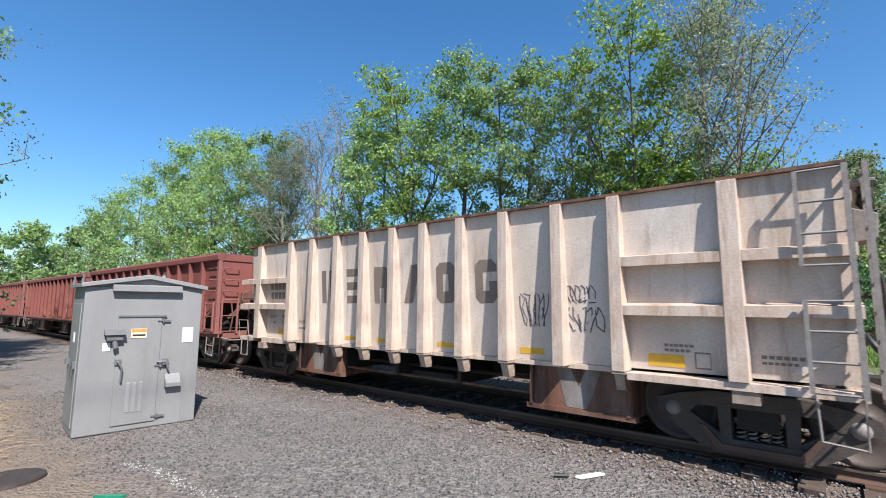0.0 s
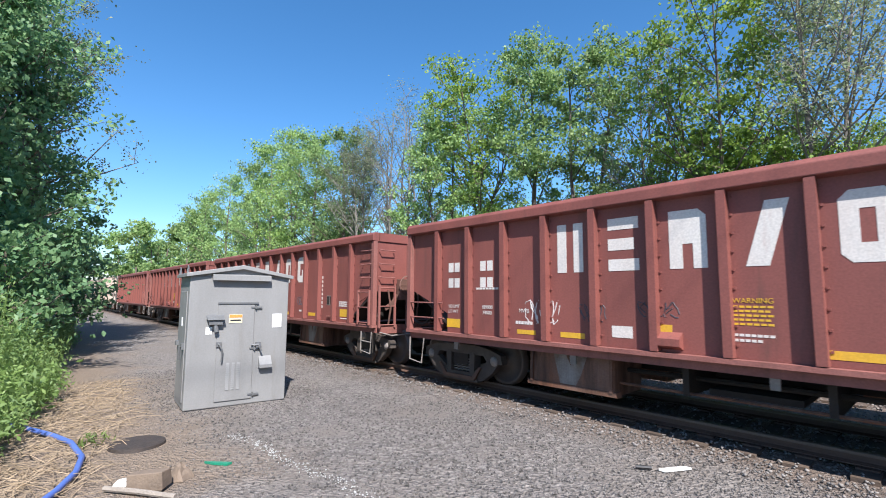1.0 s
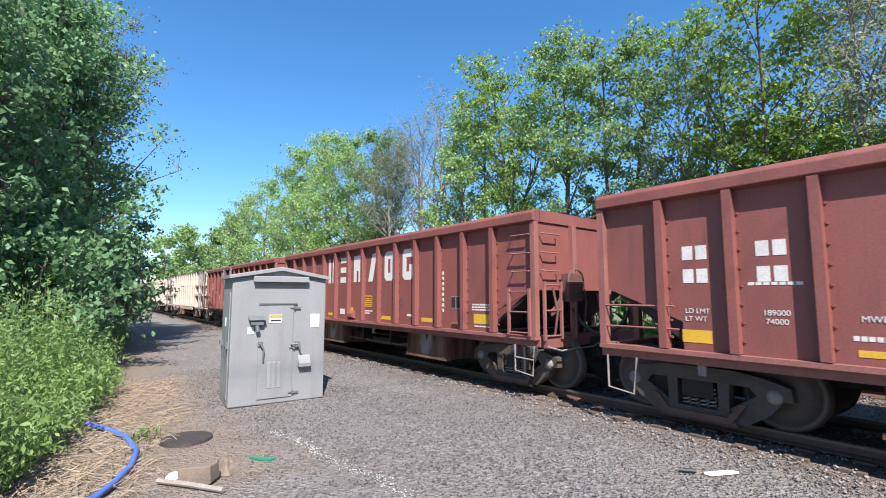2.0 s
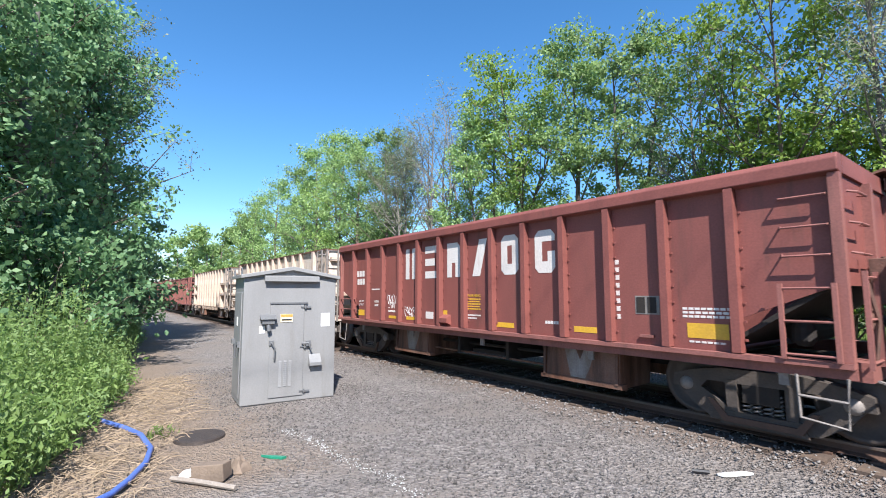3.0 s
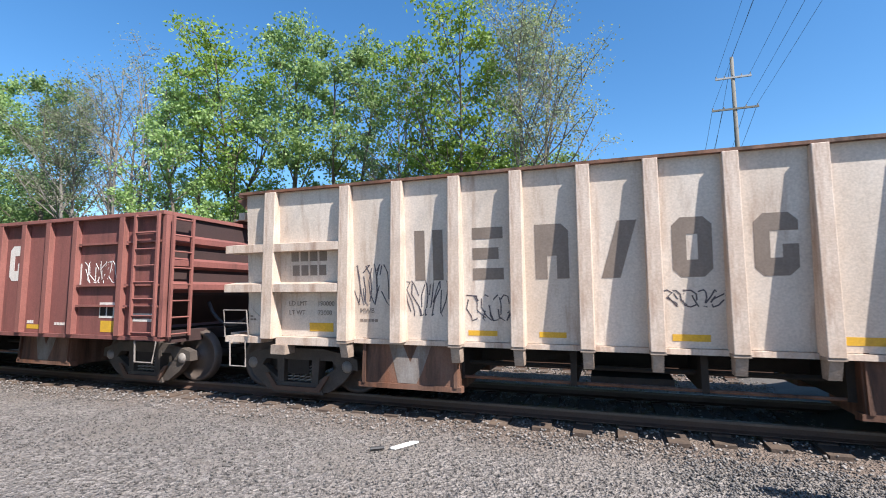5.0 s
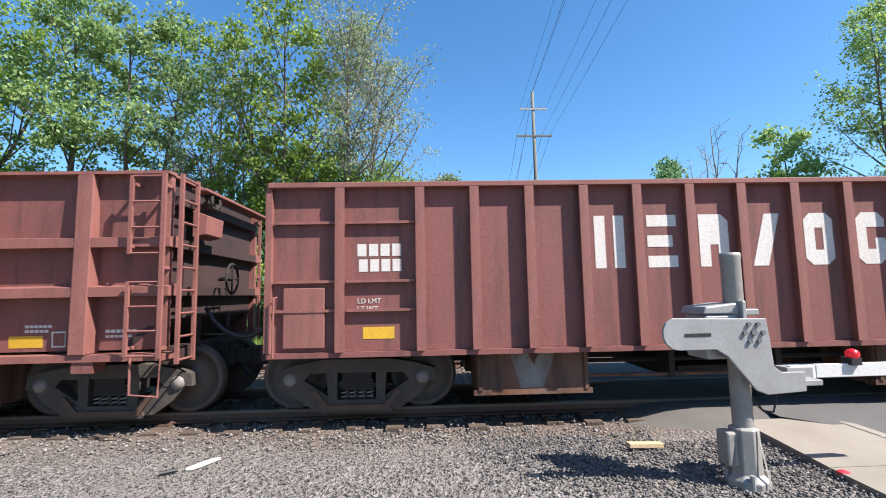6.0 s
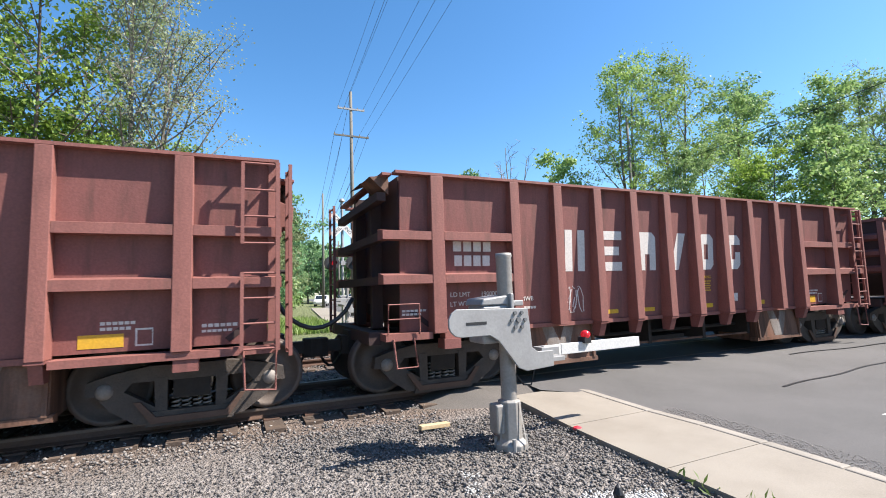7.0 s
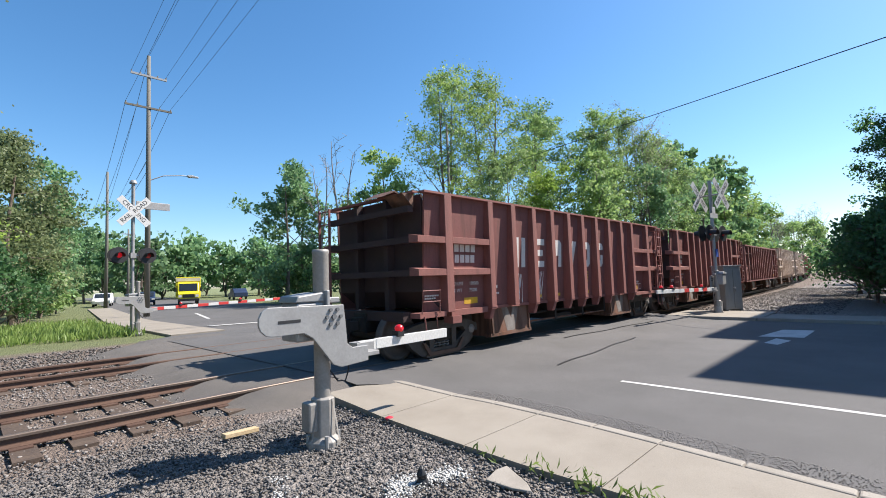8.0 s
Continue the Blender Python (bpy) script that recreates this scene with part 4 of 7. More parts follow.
    hoop(car, [(-half + 0.02, -1.60, 1.10), (-half + 0.02, -1.64, 1.52), (-half + 0.46, -1.64, 1.52), (-half + 0.48, -1.60, 1.10)], lm, "handrail", 0.013)
    hoop(car, [(-half + 0.02, -1.63, 1.32), (-half + 0.47, -1.63, 1.32)], lm, "handrail", 0.010)
    s = Shape().lathe([(0.22, -0.02), (0.25, 0.0), (0.22, 0.02)], (half + 0.26, -0.25, 2.05), "x", 18)
    for a in range(4):
        s.tube([(half + 0.26, -0.25, 2.05), (half + 0.26, -0.25 + 0.22 * math.cos(a * 1.57), 2.05 + 0.22 * math.sin(a * 1.57))], 0.014, 5)
    part("hand_brake_wheel", s.tube([(half + 0.05, -0.25, 2.05), (half + 0.28, -0.25, 2.05)], 0.03, 8), UNDER, car)
    part("brake_box", Shape().prism([(half + 0.03, 2.6), (half + 0.22, 2.64), (half + 0.24, 2.9), (half + 0.03, 2.98)], "y", -1.05, -0.55), lm, car, "small sheet-metal housing", bevel=0.01)
    coil = [(half + 0.16 + 0.05 * math.sin(i * 0.9), -0.75 + 0.13 * math.cos(i * 0.7), 3.16 + 0.13 * math.sin(i * 0.7)) for i in range(30)]
    part("hose_coil", Shape().tube(coil, 0.028, 6), UNDER, car, "dark coil of hose on the end", smooth=True)
    part("walk_board", Shape().box(half + 0.03, half + 0.24, -1.1, 1.5, top - 0.16, top - 0.12), lm, car, bevel=0.008)
    part("end_hood", Shape().prism([(-half - 0.12, top - 0.03), (-half + 0.16, top + 0.12), (-half + 0.42, top + 0.0), (-half + 0.16, top + 0.085)], "y", -0.75, -0.1).prism([(-half - 0.12, top - 0.05), (-half + 0.16, top - 0.3), (-half + 0.16, top - 0.02)], "y", -1.3, -0.76), RUST, car, "rusty hood on the end")
    under(car, L)
    truck(car, -half + 1.04)
    truck(car, half - 0.96)
    chute(car, 3.06, half)
    chute(car, 8.98, half)
    emblem(car, [(RIBS_A[i] + RIBS_A[i + 1]) / 2 - half + 0.01 for i in range(2, 8)], 1.95, 2.65, 0.42, mark, ysheet)
    dark_rows = [(1.11 - half, 2.27, 0.68, 0.16, 4), (1.13 - half, 2.05, 0.64, 0.16, 4), (10.15 - half, 1.36, 0.30, 0.035, 5), (10.15 - half, 1.42, 0.34, 0.035, 6), (11.15 - half, 1.34, 0.4, 0.04, 6), (11.15 - half, 1.28, 0.34, 0.03, 6), (0.30 - half, 1.40, 0.38, 0.03, 6), (0.30 - half, 1.35, 0.30, 0.03, 5), (2.3 - half, 1.36, 0.3, 0.04, 5)]
    bars(car, dark_rows, mark, ysheet)
    bars(car, [(1.42 - half, 1.20, 0.42, 0.13, 1), (3.95 - half, 1.20, 0.4, 0.07, 1), (4.9 - half, 1.20, 0.34, 0.07, 1), (6.45 - half, 1.20, 0.4, 0.08, 1), (8.1 - half, 1.20, 0.4, 0.09, 1), (9.95 - half, 1.17, 0.42, 0.15, 1)], YELLOW, ysheet, "yellow_panel")
    bars(car, [(10.48 - half, 1.17, 0.24, 0.20, 1)], mark if not white else LETTER_D, ysheet, "placard")
    bars(car, [(10.50 - half, 1.19, 0.20, 0.16, 1)], skin, lambda z: ysheet(z) - 0.003, "placard_face")
    for text, x, z in (("LD LMT", 1.22, 1.62), ("LT WT", 1.20, 1.48), ("190000", 1.72, 1.62), ("73000", 1.70, 1.48), ("MWB", 2.42, 1.52)):
        words(text, 0.10, mark, pose(x - half, ysheet(z) - 0.006, z, 90, 0, 0), car)
    if not white:
        words("WARNING", 0.08, YELLOW, pose(6.62 - half, ysheet(1.80) - 0.006, 1.80, 90, 0, 0), car)
        bars(car, [(6.44 - half, 1.53 + 0.045 * i, 0.38 - 0.03 * (i % 2), 0.022, 6) for i in range(5)], YELLOW, ysheet, "yellow_panel")
        bars(car, [(7.32 - half, 1.30, 0.3, 0.16, 1)], LETTER_W, ysheet)
    for i, (x, z, w, h, light) in enumerate(scrawls):
        scrawl(car, x - half, z, w, h, SPRAY_W if light else SPRAY_D, ysheet, seed * 7 + i)
    return car, half


def square_gondola(label, seed, scrawls=()):
    """Flat-sided red gondola with slim flanged ribs, thin angles across the end bays and a ribbed end."""
    L, top = 12.1, 3.22
    half = L / 2
    car = thing("gondola_car", label, "freight car", group="cars of the moving train")
    ysheet = lambda z: -1.49
    for m in (-1, 1):
        part("side_sheet", Shape().prism([(m * 1.49, top - 0.04), (m * 1.49, 1.05), (m * 1.45, 1.05), (m * 1.45, top - 0.04)], "x", -half + 0.05, half - 0.05), RED_OLD, car)
        part("end_sheet", Shape().prism([(m * (half - 0.05), top - 0.04), (m * (half - 0.05), 1.75), (m * (half - 0.6), 1.2), (m * (half - 0.66), 1.2), (m * (half - 0.1), 1.78), (m * (half - 0.1), top - 0.04)], "y", -1.445, 1.445), RED_SHADED, car)
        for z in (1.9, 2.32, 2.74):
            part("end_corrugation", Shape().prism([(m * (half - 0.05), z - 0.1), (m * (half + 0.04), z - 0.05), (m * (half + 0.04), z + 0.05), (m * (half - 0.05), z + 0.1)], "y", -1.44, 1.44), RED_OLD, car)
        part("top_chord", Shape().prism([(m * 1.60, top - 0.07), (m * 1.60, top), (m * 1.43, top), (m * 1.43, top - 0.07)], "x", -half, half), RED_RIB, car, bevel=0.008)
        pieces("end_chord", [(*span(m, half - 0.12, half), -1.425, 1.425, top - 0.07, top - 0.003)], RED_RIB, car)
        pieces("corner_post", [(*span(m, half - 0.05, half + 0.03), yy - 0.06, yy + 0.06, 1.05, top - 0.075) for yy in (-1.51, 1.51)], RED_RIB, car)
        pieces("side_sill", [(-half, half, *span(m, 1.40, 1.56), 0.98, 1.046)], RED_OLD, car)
        pieces("end_sill", [(m * half - 0.12, m * half + 0.06, -1.39, 1.39, 0.94, 1.14)], RED_SHADED, car)
    pieces("floor", [(-half + 0.7, half - 0.7, -1.44, 1.44, 1.10, 1.14)], UNDER, car)
    for x in RIBS_C:
        for m in (-1, 1):
            def make(m=m):
                r = Shape().prism([(m * 1.59, top - 0.072), (m * 1.59, 1.05), (m * 1.48, 1.05), (m * 1.48, top - 0.072)], "x", -0.035, 0.035)
                return r.prism([(m * 1.605, top - 0.072), (m * 1.605, 1.05), (m * 1.591, 1.05), (m * 1.591, top - 0.072)], "x", -0.06, 0.06).mesh("rib", RED_RIB)
            ob = part("rib", shared(("ribC", m), make), None, car)
            ob.location = (x - half, 0, 0)
    for z in (1.55, 1.92, 2.68):
        for a, c in ((0.08, 0.85), (1.0, 1.88), (9.95, 11.02), (11.18, 12.0)):
            pieces("angle", [(a - half, c - half, *span(m, 1.492, 1.56), z, z + 0.035) for m in (-1, 1)], RED_RIB, car)
    for side in (-1, 1):
        ladder(car, RED_RIB, half - 0.62, half - 0.08, side * 1.63, 1.08, top - 0.05, 8)
    ladder(car, RED_RIB, -1.5, -1.1, half + 0.12, 1.05, top - 0.1, 8, "y")
    hoop(car, [(half - 0.6, -1.55, 0.98), (half - 0.55, -1.57, 0.62), (half - 0.15, -1.57, 0.62), (half - 0.1, -1.55, 0.98)], BRIGHT)
    hoop(car, [(-half + 0.12, -1.55, 1.75), (-half + 0.10, -1.62, 1.74), (-half + 0.10, -1.62, 1.0)], RED_RIB, "handrail", 0.013)
    part("side_box", Shape().box(-half + 0.2, -half + 0.72, -1.55, -1.50, 1.1, 1.86), RED_RIB, car, bevel=0.01)
    part("end_hood", Shape().prism([(half - 0.3, top + 0.02), (half + 0.02, top + 0.13), (half + 0.3, top - 0.02), (half + 0.02, top + 0.09)], "y", 0.2, 0.9), RUST, car, "rusty hood on the end")
    under(car, L)
    truck(car, -half + 1.06)
    truck(car, half - 0.9)
    chute(car, 3.4, half)
    chute(car, 8.8, half)
    emblem(car, [(RIBS_C[i] + RIBS_C[i + 1]) / 2 - half for i in range(4, 10)], 2.05, 2.75, 0.40, LETTER_W, ysheet)
    bars(car, [(1.13 - half, 2.26, 0.60, 0.16, 4), (1.15 - half, 2.06, 0.58, 0.16, 4), (9.93 - half, 1.95 + 0.0, 0.05, 0.4, 1), (8.5 - half, 1.22, 0.2, 0.06, 3), (9.3 - half, 1.2, 0.3, 0.05, 4), (11.35 - half, 1.3, 0.5, 0.05, 1), (11.35 - half, 1.4, 0.5, 0.04, 1), (10.5 - half, 1.35, 0.42, 0.28, 1)], LETTER_W, ysheet)
    bars(car, [(10.53 - half, 1.39, 0.36, 0.2, 2)], UNDER, lambda z: -1.494, "placard_slot")
    bars(car, [(1.2 - half, 1.2, 0.4, 0.15, 1), (8.5 - half, 1.12, 0.4, 0.08, 1), (10.55 - half, 1.1, 0.42, 0.2, 1)], YELLOW, ysheet, "yellow_panel")
    for text, x, z in (("LD LMT", 1.28, 1.68), ("LT WT", 1.26, 1.58)):
        words(text, 0.09, LETTER_W, pose(x - half, ysheet(z) - 0.006, z, 90, 0, 0), car)
    for i, (x, z, w, h, light) in enumerate(scrawls):
        scrawl(car, x - half, z, w, h, SPRAY_W if light else SPRAY_D, ysheet, seed * 7 + i)
    return car, half


def low_gondola(label, seed, scrawls=(), one_bay=False, stripe=0):
    """Red ballast gondola with a flanged top chord, slim ribs and open sloped ends."""
    L = 12.28
    half = L / 2
    car = thing("gondola_car", label, "freight car", group="cars of the moving train")
    ysheet = lambda z: -1.50
    top = 3.36
    for m in (-1, 1):
        part("side_sheet", shared(("sideB", m), lambda: Shape().prism([(-half + 0.04, 3.2), (-half + 0.04, 1.98), (-half + 1.17, 1.52), (-half + 1.17, 1.16), (half - 1.17, 1.16), (half - 1.17, 1.52), (half - 0.04, 1.98), (half - 0.04, 3.2)], "y", m * 1.5, m * 1.47).mesh("side_sheet", RED)), None, car)
        pieces("end_sheet", [(m * (half - 0.05) - 0.02, m * (half - 0.05) + 0.02, -1.465, 1.465, 1.95, 3.2)], RED, car)
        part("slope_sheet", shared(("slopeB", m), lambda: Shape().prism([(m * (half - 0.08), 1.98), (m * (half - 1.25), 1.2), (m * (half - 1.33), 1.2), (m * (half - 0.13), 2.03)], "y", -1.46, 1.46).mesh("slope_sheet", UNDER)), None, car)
        part("top_chord", shared(("chordB", m), lambda: Shape().prism([(m * 1.63, 3.16), (m * 1.63, 3.30), (m * 1.58, top), (m * 1.44, top), (m * 1.44, 3.14), (m * 1.52, 3.14)], "x", -half, half).mesh("top_chord", RED)), None, car, bevel=0.012)
        pieces("end_chord", [(*span(m, half - 0.14, half), -1.435, 1.435, 3.15, top - 0.004)], RED, car)
        pieces("side_sill", [(-half, half, *span(m, 1.42, 1.62), 1.10, 1.158), (-half, half, *span(m, 1.44, 1.5), 0.98, 1.098)], RED_RIB, car)
        pieces("end_sill", [(m * half - 0.1, m * half + 0.1, -1.41, 1.41, 0.96, 1.16)], RED_RIB, car)
        pieces("corner_post", [(m * (half - 0.05) - 0.05, m * (half - 0.05) + 0.05, yy - 0.055, yy + 0.055, 1.16, 3.145) for yy in (-1.545, 1.545)], RED_RIB, car)
        pieces("end_post", [(m * half - 0.03, m * half + 0.06, yy - 0.06, yy + 0.06, 1.16, 3.145) for yy in (-0.55, 0.55)], RED_RIB, car)
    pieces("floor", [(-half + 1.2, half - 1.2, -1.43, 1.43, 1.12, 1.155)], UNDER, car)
    for x in RIBS_B:
        for m in (-1, 1):
            def make(m=m):
                r = Shape().prism([(m * 1.62, 3.15), (m * 1.62, 1.17), (m * 1.49, 1.17), (m * 1.49, 3.15)], "x", -0.05, 0.05)
                for k in range(9):
                    for dx in (-0.075, 0.075):
                        z = 1.3 + k * 0.22
                        r.box(dx - 0.014, dx + 0.014, min(m * 1.515, m * 1.49), max(m * 1.515, m * 1.49), z, z + 0.028)
                return r.mesh("rib", RED)
            ob = part("rib", shared(("ribB", m), make), None, car)
            ob.location = (x - half, 0, 0)
    for z in (2.95, 2.62, 2.3):
        x0, x1 = half - 0.58, half - 0.1
        hoop(car, [(x0, -1.5, z), (x0 + 0.03, -1.6, z - 0.02), (x1 - 0.03, -1.6, z - 0.02), (x1, -1.5, z)], RED_RIB, "grab_iron", 0.014)
        hoop(car, [(half + 0.02, -1.45, z), (half + 0.1, -1.42, z - 0.02), (half + 0.1, -1.05, z - 0.02), (half + 0.02, -1.02, z)], RED_RIB, "grab_iron", 0.014)
    ladder(car, RED_RIB, half - 0.58, half - 0.1, -1.64, 1.16, 1.98, 3)
    ladder(car, RED_RIB, -1.5, -1.05, half + 0.12, 1.1, 2.1, 3, "y")
    hoop(car, [(-half + 0.05, -1.58, 1.72), (-half + 1.1, -1.58, 1.72)], RED_RIB, "handrail")
    hoop(car, [(-half + 0.05, -1.58, 1.42), (-half + 1.15, -1.58, 1.42)], RED_RIB, "handrail")
    hoop(car, [(half - 0.5, -1.58, 1.0), (half - 0.48, -1.6, 0.55), (half - 0.08, -1.6, 0.5), (half - 0.06, -1.58, 1.0)], BRIGHT)
    hoop(car, [(half - 0.49, -1.59, 0.78), (half - 0.07, -1.59, 0.76)], BRIGHT, "step_rung")
    hoop(car, [(-half + 0.1, -1.58, 1.0), (-half + 0.12, -1.6, 0.55), (-half + 0.5, -1.6, 0.5), (-half + 0.55, -1.58, 1.0)], BRIGHT)
    s = Shape().lathe([(0.22, -0.02), (0.25, 0.0), (0.22, 0.02)], (half + 0.22, -0.75, 2.1), "x", 18)
    s.tube([(half + 0.2, -0.75, 2.1), (half + 0.2, -0.75, 1.1)], 0.03, 6)
    for a in range(4):
        s.tube([(half + 0.22, -0.75, 2.1), (half + 0.22, -0.75 + 0.22 * math.cos(a * 1.57), 2.1 + 0.22 * math.sin(a * 1.57))], 0.014, 5)
    s.box(half + 0.05, half + 0.22, -0.95, -0.55, 1.75, 2.25)
    part("hand_brake", s, GEAR, car, "rusty hand brake gear", bevel=0.01)
    for y, z0, z1 in ((-1.22, 1.16, 1.98), (-0.38, 1.16, 2.3), (0.1, 1.16, 1.9)):
        part("brake_rod", Shape().tube([(half + 0.1, y, z0), (half + 0.14, y + 0.04, (z0 + z1) / 2), (half + 0.08, y, z1)], 0.022, 6), GEAR, car)
    part("bell_crank", Shape().prism([(-1.30, 1.5), (-1.05, 1.62), (-0.92, 1.86), (-1.0, 1.9), (-1.14, 1.7), (-1.34, 1.58)], "x", half + 0.08, half + 0.11), GEAR, car)
    part("cut_lever", Shape().tube([(half + 0.16, -1.5, 1.0), (half + 0.22, -1.2, 0.92), (half + 0.30, -0.4, 0.95), (half + 0.34, -0.1, 1.05)], 0.016, 6), BRIGHT, car)
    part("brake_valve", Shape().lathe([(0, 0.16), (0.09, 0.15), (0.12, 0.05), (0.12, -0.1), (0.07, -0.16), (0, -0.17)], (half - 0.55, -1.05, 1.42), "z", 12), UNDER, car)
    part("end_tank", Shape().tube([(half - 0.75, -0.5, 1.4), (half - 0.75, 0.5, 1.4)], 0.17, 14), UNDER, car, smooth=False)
    under(car, L)
    truck(car, -half + 1.13)
    truck(car, half - 1.03)
    chute(car, 3.78, half)
    chute(car, 8.74, half)
    emblem(car, [(RIBS_B[i] + RIBS_B[i + 1]) / 2 - half for i in range(3, 9)], 2.23, 2.98, 0.45, LETTER_W, ysheet)
    if one_bay:
        bars(car, [(1.02 - half, 2.37, 0.68, 0.17, 4), (1.06 - half, 2.14, 0.64, 0.17, 4)], LETTER_W, ysheet)
    else:
        bars(car, [(x - half, z, 0.34, 0.18, 2) for x in (1.2, 2.05) for z in (2.32, 2.02)], LETTER_W, ysheet)
    bars(car, [(1.95 - half, 1.98, 0.0 + 0.55, 0.035, 7), (2.87 - half, 1.40, 0.36, 0.05, 6), (6.12 - half, 1.42, 0.42, 0.03, 7), (6.12 - half, 1.36, 0.3, 0.03, 5), (8.2 - half, 1.36, 0.3, 0.05, 5), (10.55 - half, 1.66, 0.62, 0.03, 8), (10.55 - half, 1.61, 0.58, 0.03, 7), (10.55 - half, 1.56, 0.60, 0.03, 8), (10.62 - half, 1.24, 0.45, 0.025, 6), (4.6 - half, 1.3, 0.3, 0.16, 1)], LETTER_W, ysheet)
    bars(car, [(9.58 - half, 1.5 + 0.115 * i, 0.08, 0.07, 1) for i in range(8)], LETTER_W, ysheet)
    bars(car, [(1.16 - half, 1.26, 0.36, 0.16, 1), (2.9 - half, 1.24, 0.38, 0.07, 1), (3.75 - half, 1.24, 0.42, 0.08, 1), (6.95 - half, 1.24, 0.5, 0.09, 1), (8.8 - half, 1.26, 0.42, 0.09, 1), (10.6 - half, 1.30, 0.5, 0.19, 1)] + [(6.12 - half, 1.55 + 0.05 * i, 0.42 - 0.03 * (i % 2), 0.025, 6) for i in range(5)], YELLOW, ysheet, "yellow_panel")
    bars(car, [(5.25 - half, 1.38, 0.24, 0.13, 1)], YELLOW, ysheet, "yellow_panel")
    words("WARNING", 0.085, YELLOW, pose(6.33 - half, -1.506, 1.83, 90, 0, 0), car)
    s = Shape().prism([(1.62, 1.25), (1.62, 1.34), (1.5, 1.42), (1.5, 1.2)], "x", 0, 0.3)
    s.v = [(x + 5.25 - half, -y, z) for x, y, z in s.v]
    part("bracket", s, RED, car)
    bars(car, [(9.88 - half, 1.58, 0.36, 0.26, 1)], BRIGHT, ysheet, "placard")
    bars(car, [(9.90 - half, 1.60, 0.33, 0.22, 2)], UNDER, lambda z: -1.505, "placard_slot")
    part("drain_latch", Shape().box(9.95 - half, 10.15 - half, -1.54, -1.50, 1.26, 1.30), RED_RIB, car)
    for text, x, z in (("LD LMT", 1.36, 1.66), ("LT WT", 1.34, 1.56), ("189000", 2.22, 1.66), ("74000", 2.22, 1.56), ("MWB", 3.05, 1.62)):
        words(text, 0.09, LETTER_W, pose(x - half, -1.506, z, 90, 0, 0), car)
    part("end_hood", Shape().prism([(half - 0.28, 3.36), (half + 0.05, 3.47), (half + 0.32, 3.33), (half + 0.05, 3.43)], "y", 0.25, 0.95).prism([(half + 0.02, 3.2), (half + 0.22, 3.34), (half + 0.02, 3.36)], "y", 0.4, 0.8), RUST, car, "rusty hood on the end")
    if stripe:
        bars(car, [(1.02 - half, 1.25, 0.1, 0.86, 1)] if stripe == 1 else [(11.05 - half, 1.25, 0.11, 0.86, 1)], YELLOW, ysheet, "yellow_stripe")
    for x in RIBS_B[::3]:
        part("hanger", shared("hanger", lambda: Shape().box(-0.05, 0.05, -1.44, -1.40, 0.84, 0.978).mesh("hanger", BRIGHT)), None, car).location = (x - half + 0.4, 0, 0)
    for i, (x, z, w, h, light) in enumerate(scrawls):
        scrawl(car, x - half, z, w, h, SPRAY_W if light else SPRAY_D, ysheet, seed * 7 + i)
    return car, half


def build_train():
    white = "dirty white high-sided gondola with dark block marks"
    red = "oxide red ballast gondola with white block marks"
    old = "dusty dark red high-sided gondola with white block marks"
    plan = [
        lambda: tall_gondola(white + ", leading", WHITE, WHITE_RIB, LETTER_D, 1, scrawls=((8.9, 1.55, 0.5, 0.35, 0), (8.9, 1.95, 0.4, 0.25, 0), (8.15, 1.6, 0.45, 0.5, 0))),
        lambda: low_gondola(red + " and a white scrawl", 2, ((3.1, 1.42, 0.62, 0.38, 1), (4.1, 1.5, 0.4, 0.25, 0), (5.0, 1.6, 0.5, 0.2, 0))),
        lambda: low_gondola(red + " and yellow stripes", 3, ((4.45, 1.42, 0.66, 0.34, 1), (8.0, 1.55, 0.5, 0.25, 0)), stripe=2),
        lambda: low_gondola(red + " and a pale scrawl", 4, ((3.2, 1.45, 0.3, 0.3, 1), (7.5, 1.6, 0.5, 0.2, 0))),
        lambda: low_gondola(red + ", coupled to white", 5, ((2.85, 1.5, 0.5, 0.35, 1), (3.7, 1.3, 0.6, 0.25, 1)), one_bay=True),
        lambda: tall_gondola(white + " and graffiti", WHITE, WHITE_RIB, LETTER_D, 6, scrawls=((3.0, 1.5, 0.5, 0.3, 0), (3.95, 1.45, 0.5, 0.4, 0), (6.35, 1.5, 0.6, 0.2, 0), (7.3, 1.45, 0.6, 0.35, 0))),
        lambda: tall_gondola(white + ", heavily scrawled", WHITE, WHITE_RIB, LETTER_D, 7, scrawls=((2.2, 1.6, 0.55, 0.6, 0), (3.05, 1.45, 0.6, 0.5, 0), (3.95, 1.4, 0.65, 0.35, 0), (6.4, 1.6, 0.6, 0.2, 0), (8.9, 1.55, 0.6, 0.6, 0))),
        lambda: square_gondola("dark red square-ribbed gondola with white panel marks", 8, ((10.05, 1.98, 0.8, 0.4, 1),)),
        lambda: tall_gondola(old + " and a scribble", RED_OLD, RED_RIB, LETTER_W, 9, scrawls=((3.0, 1.25, 0.55, 0.45, 1),)),
        lambda: tall_gondola(old + ", last in line", RED_OLD, RED_RIB, LETTER_W, 10, scrawls=((3.1, 1.1, 0.4, 0.7, 1), (4.0, 1.15, 0.4, 0.7, 1))),
    ]
    for k, make in enumerate(plan):
        count = len(WHEELSETS)
        car, half = make()
        if k == 7:
            heap = Shape().lathe([(0, 0.42), (0.5, 0.34), (1.0, 0.12), (1.3, -0.4)], (2.4, 0, 2.90), "z", 16)
            part("ballast_load", heap, STONE, car, "heap of pale ballast", smooth=True)
        CARS.append((car, REAR_ENDS[k] + half, WHEELSETS[count:]))


build_train()


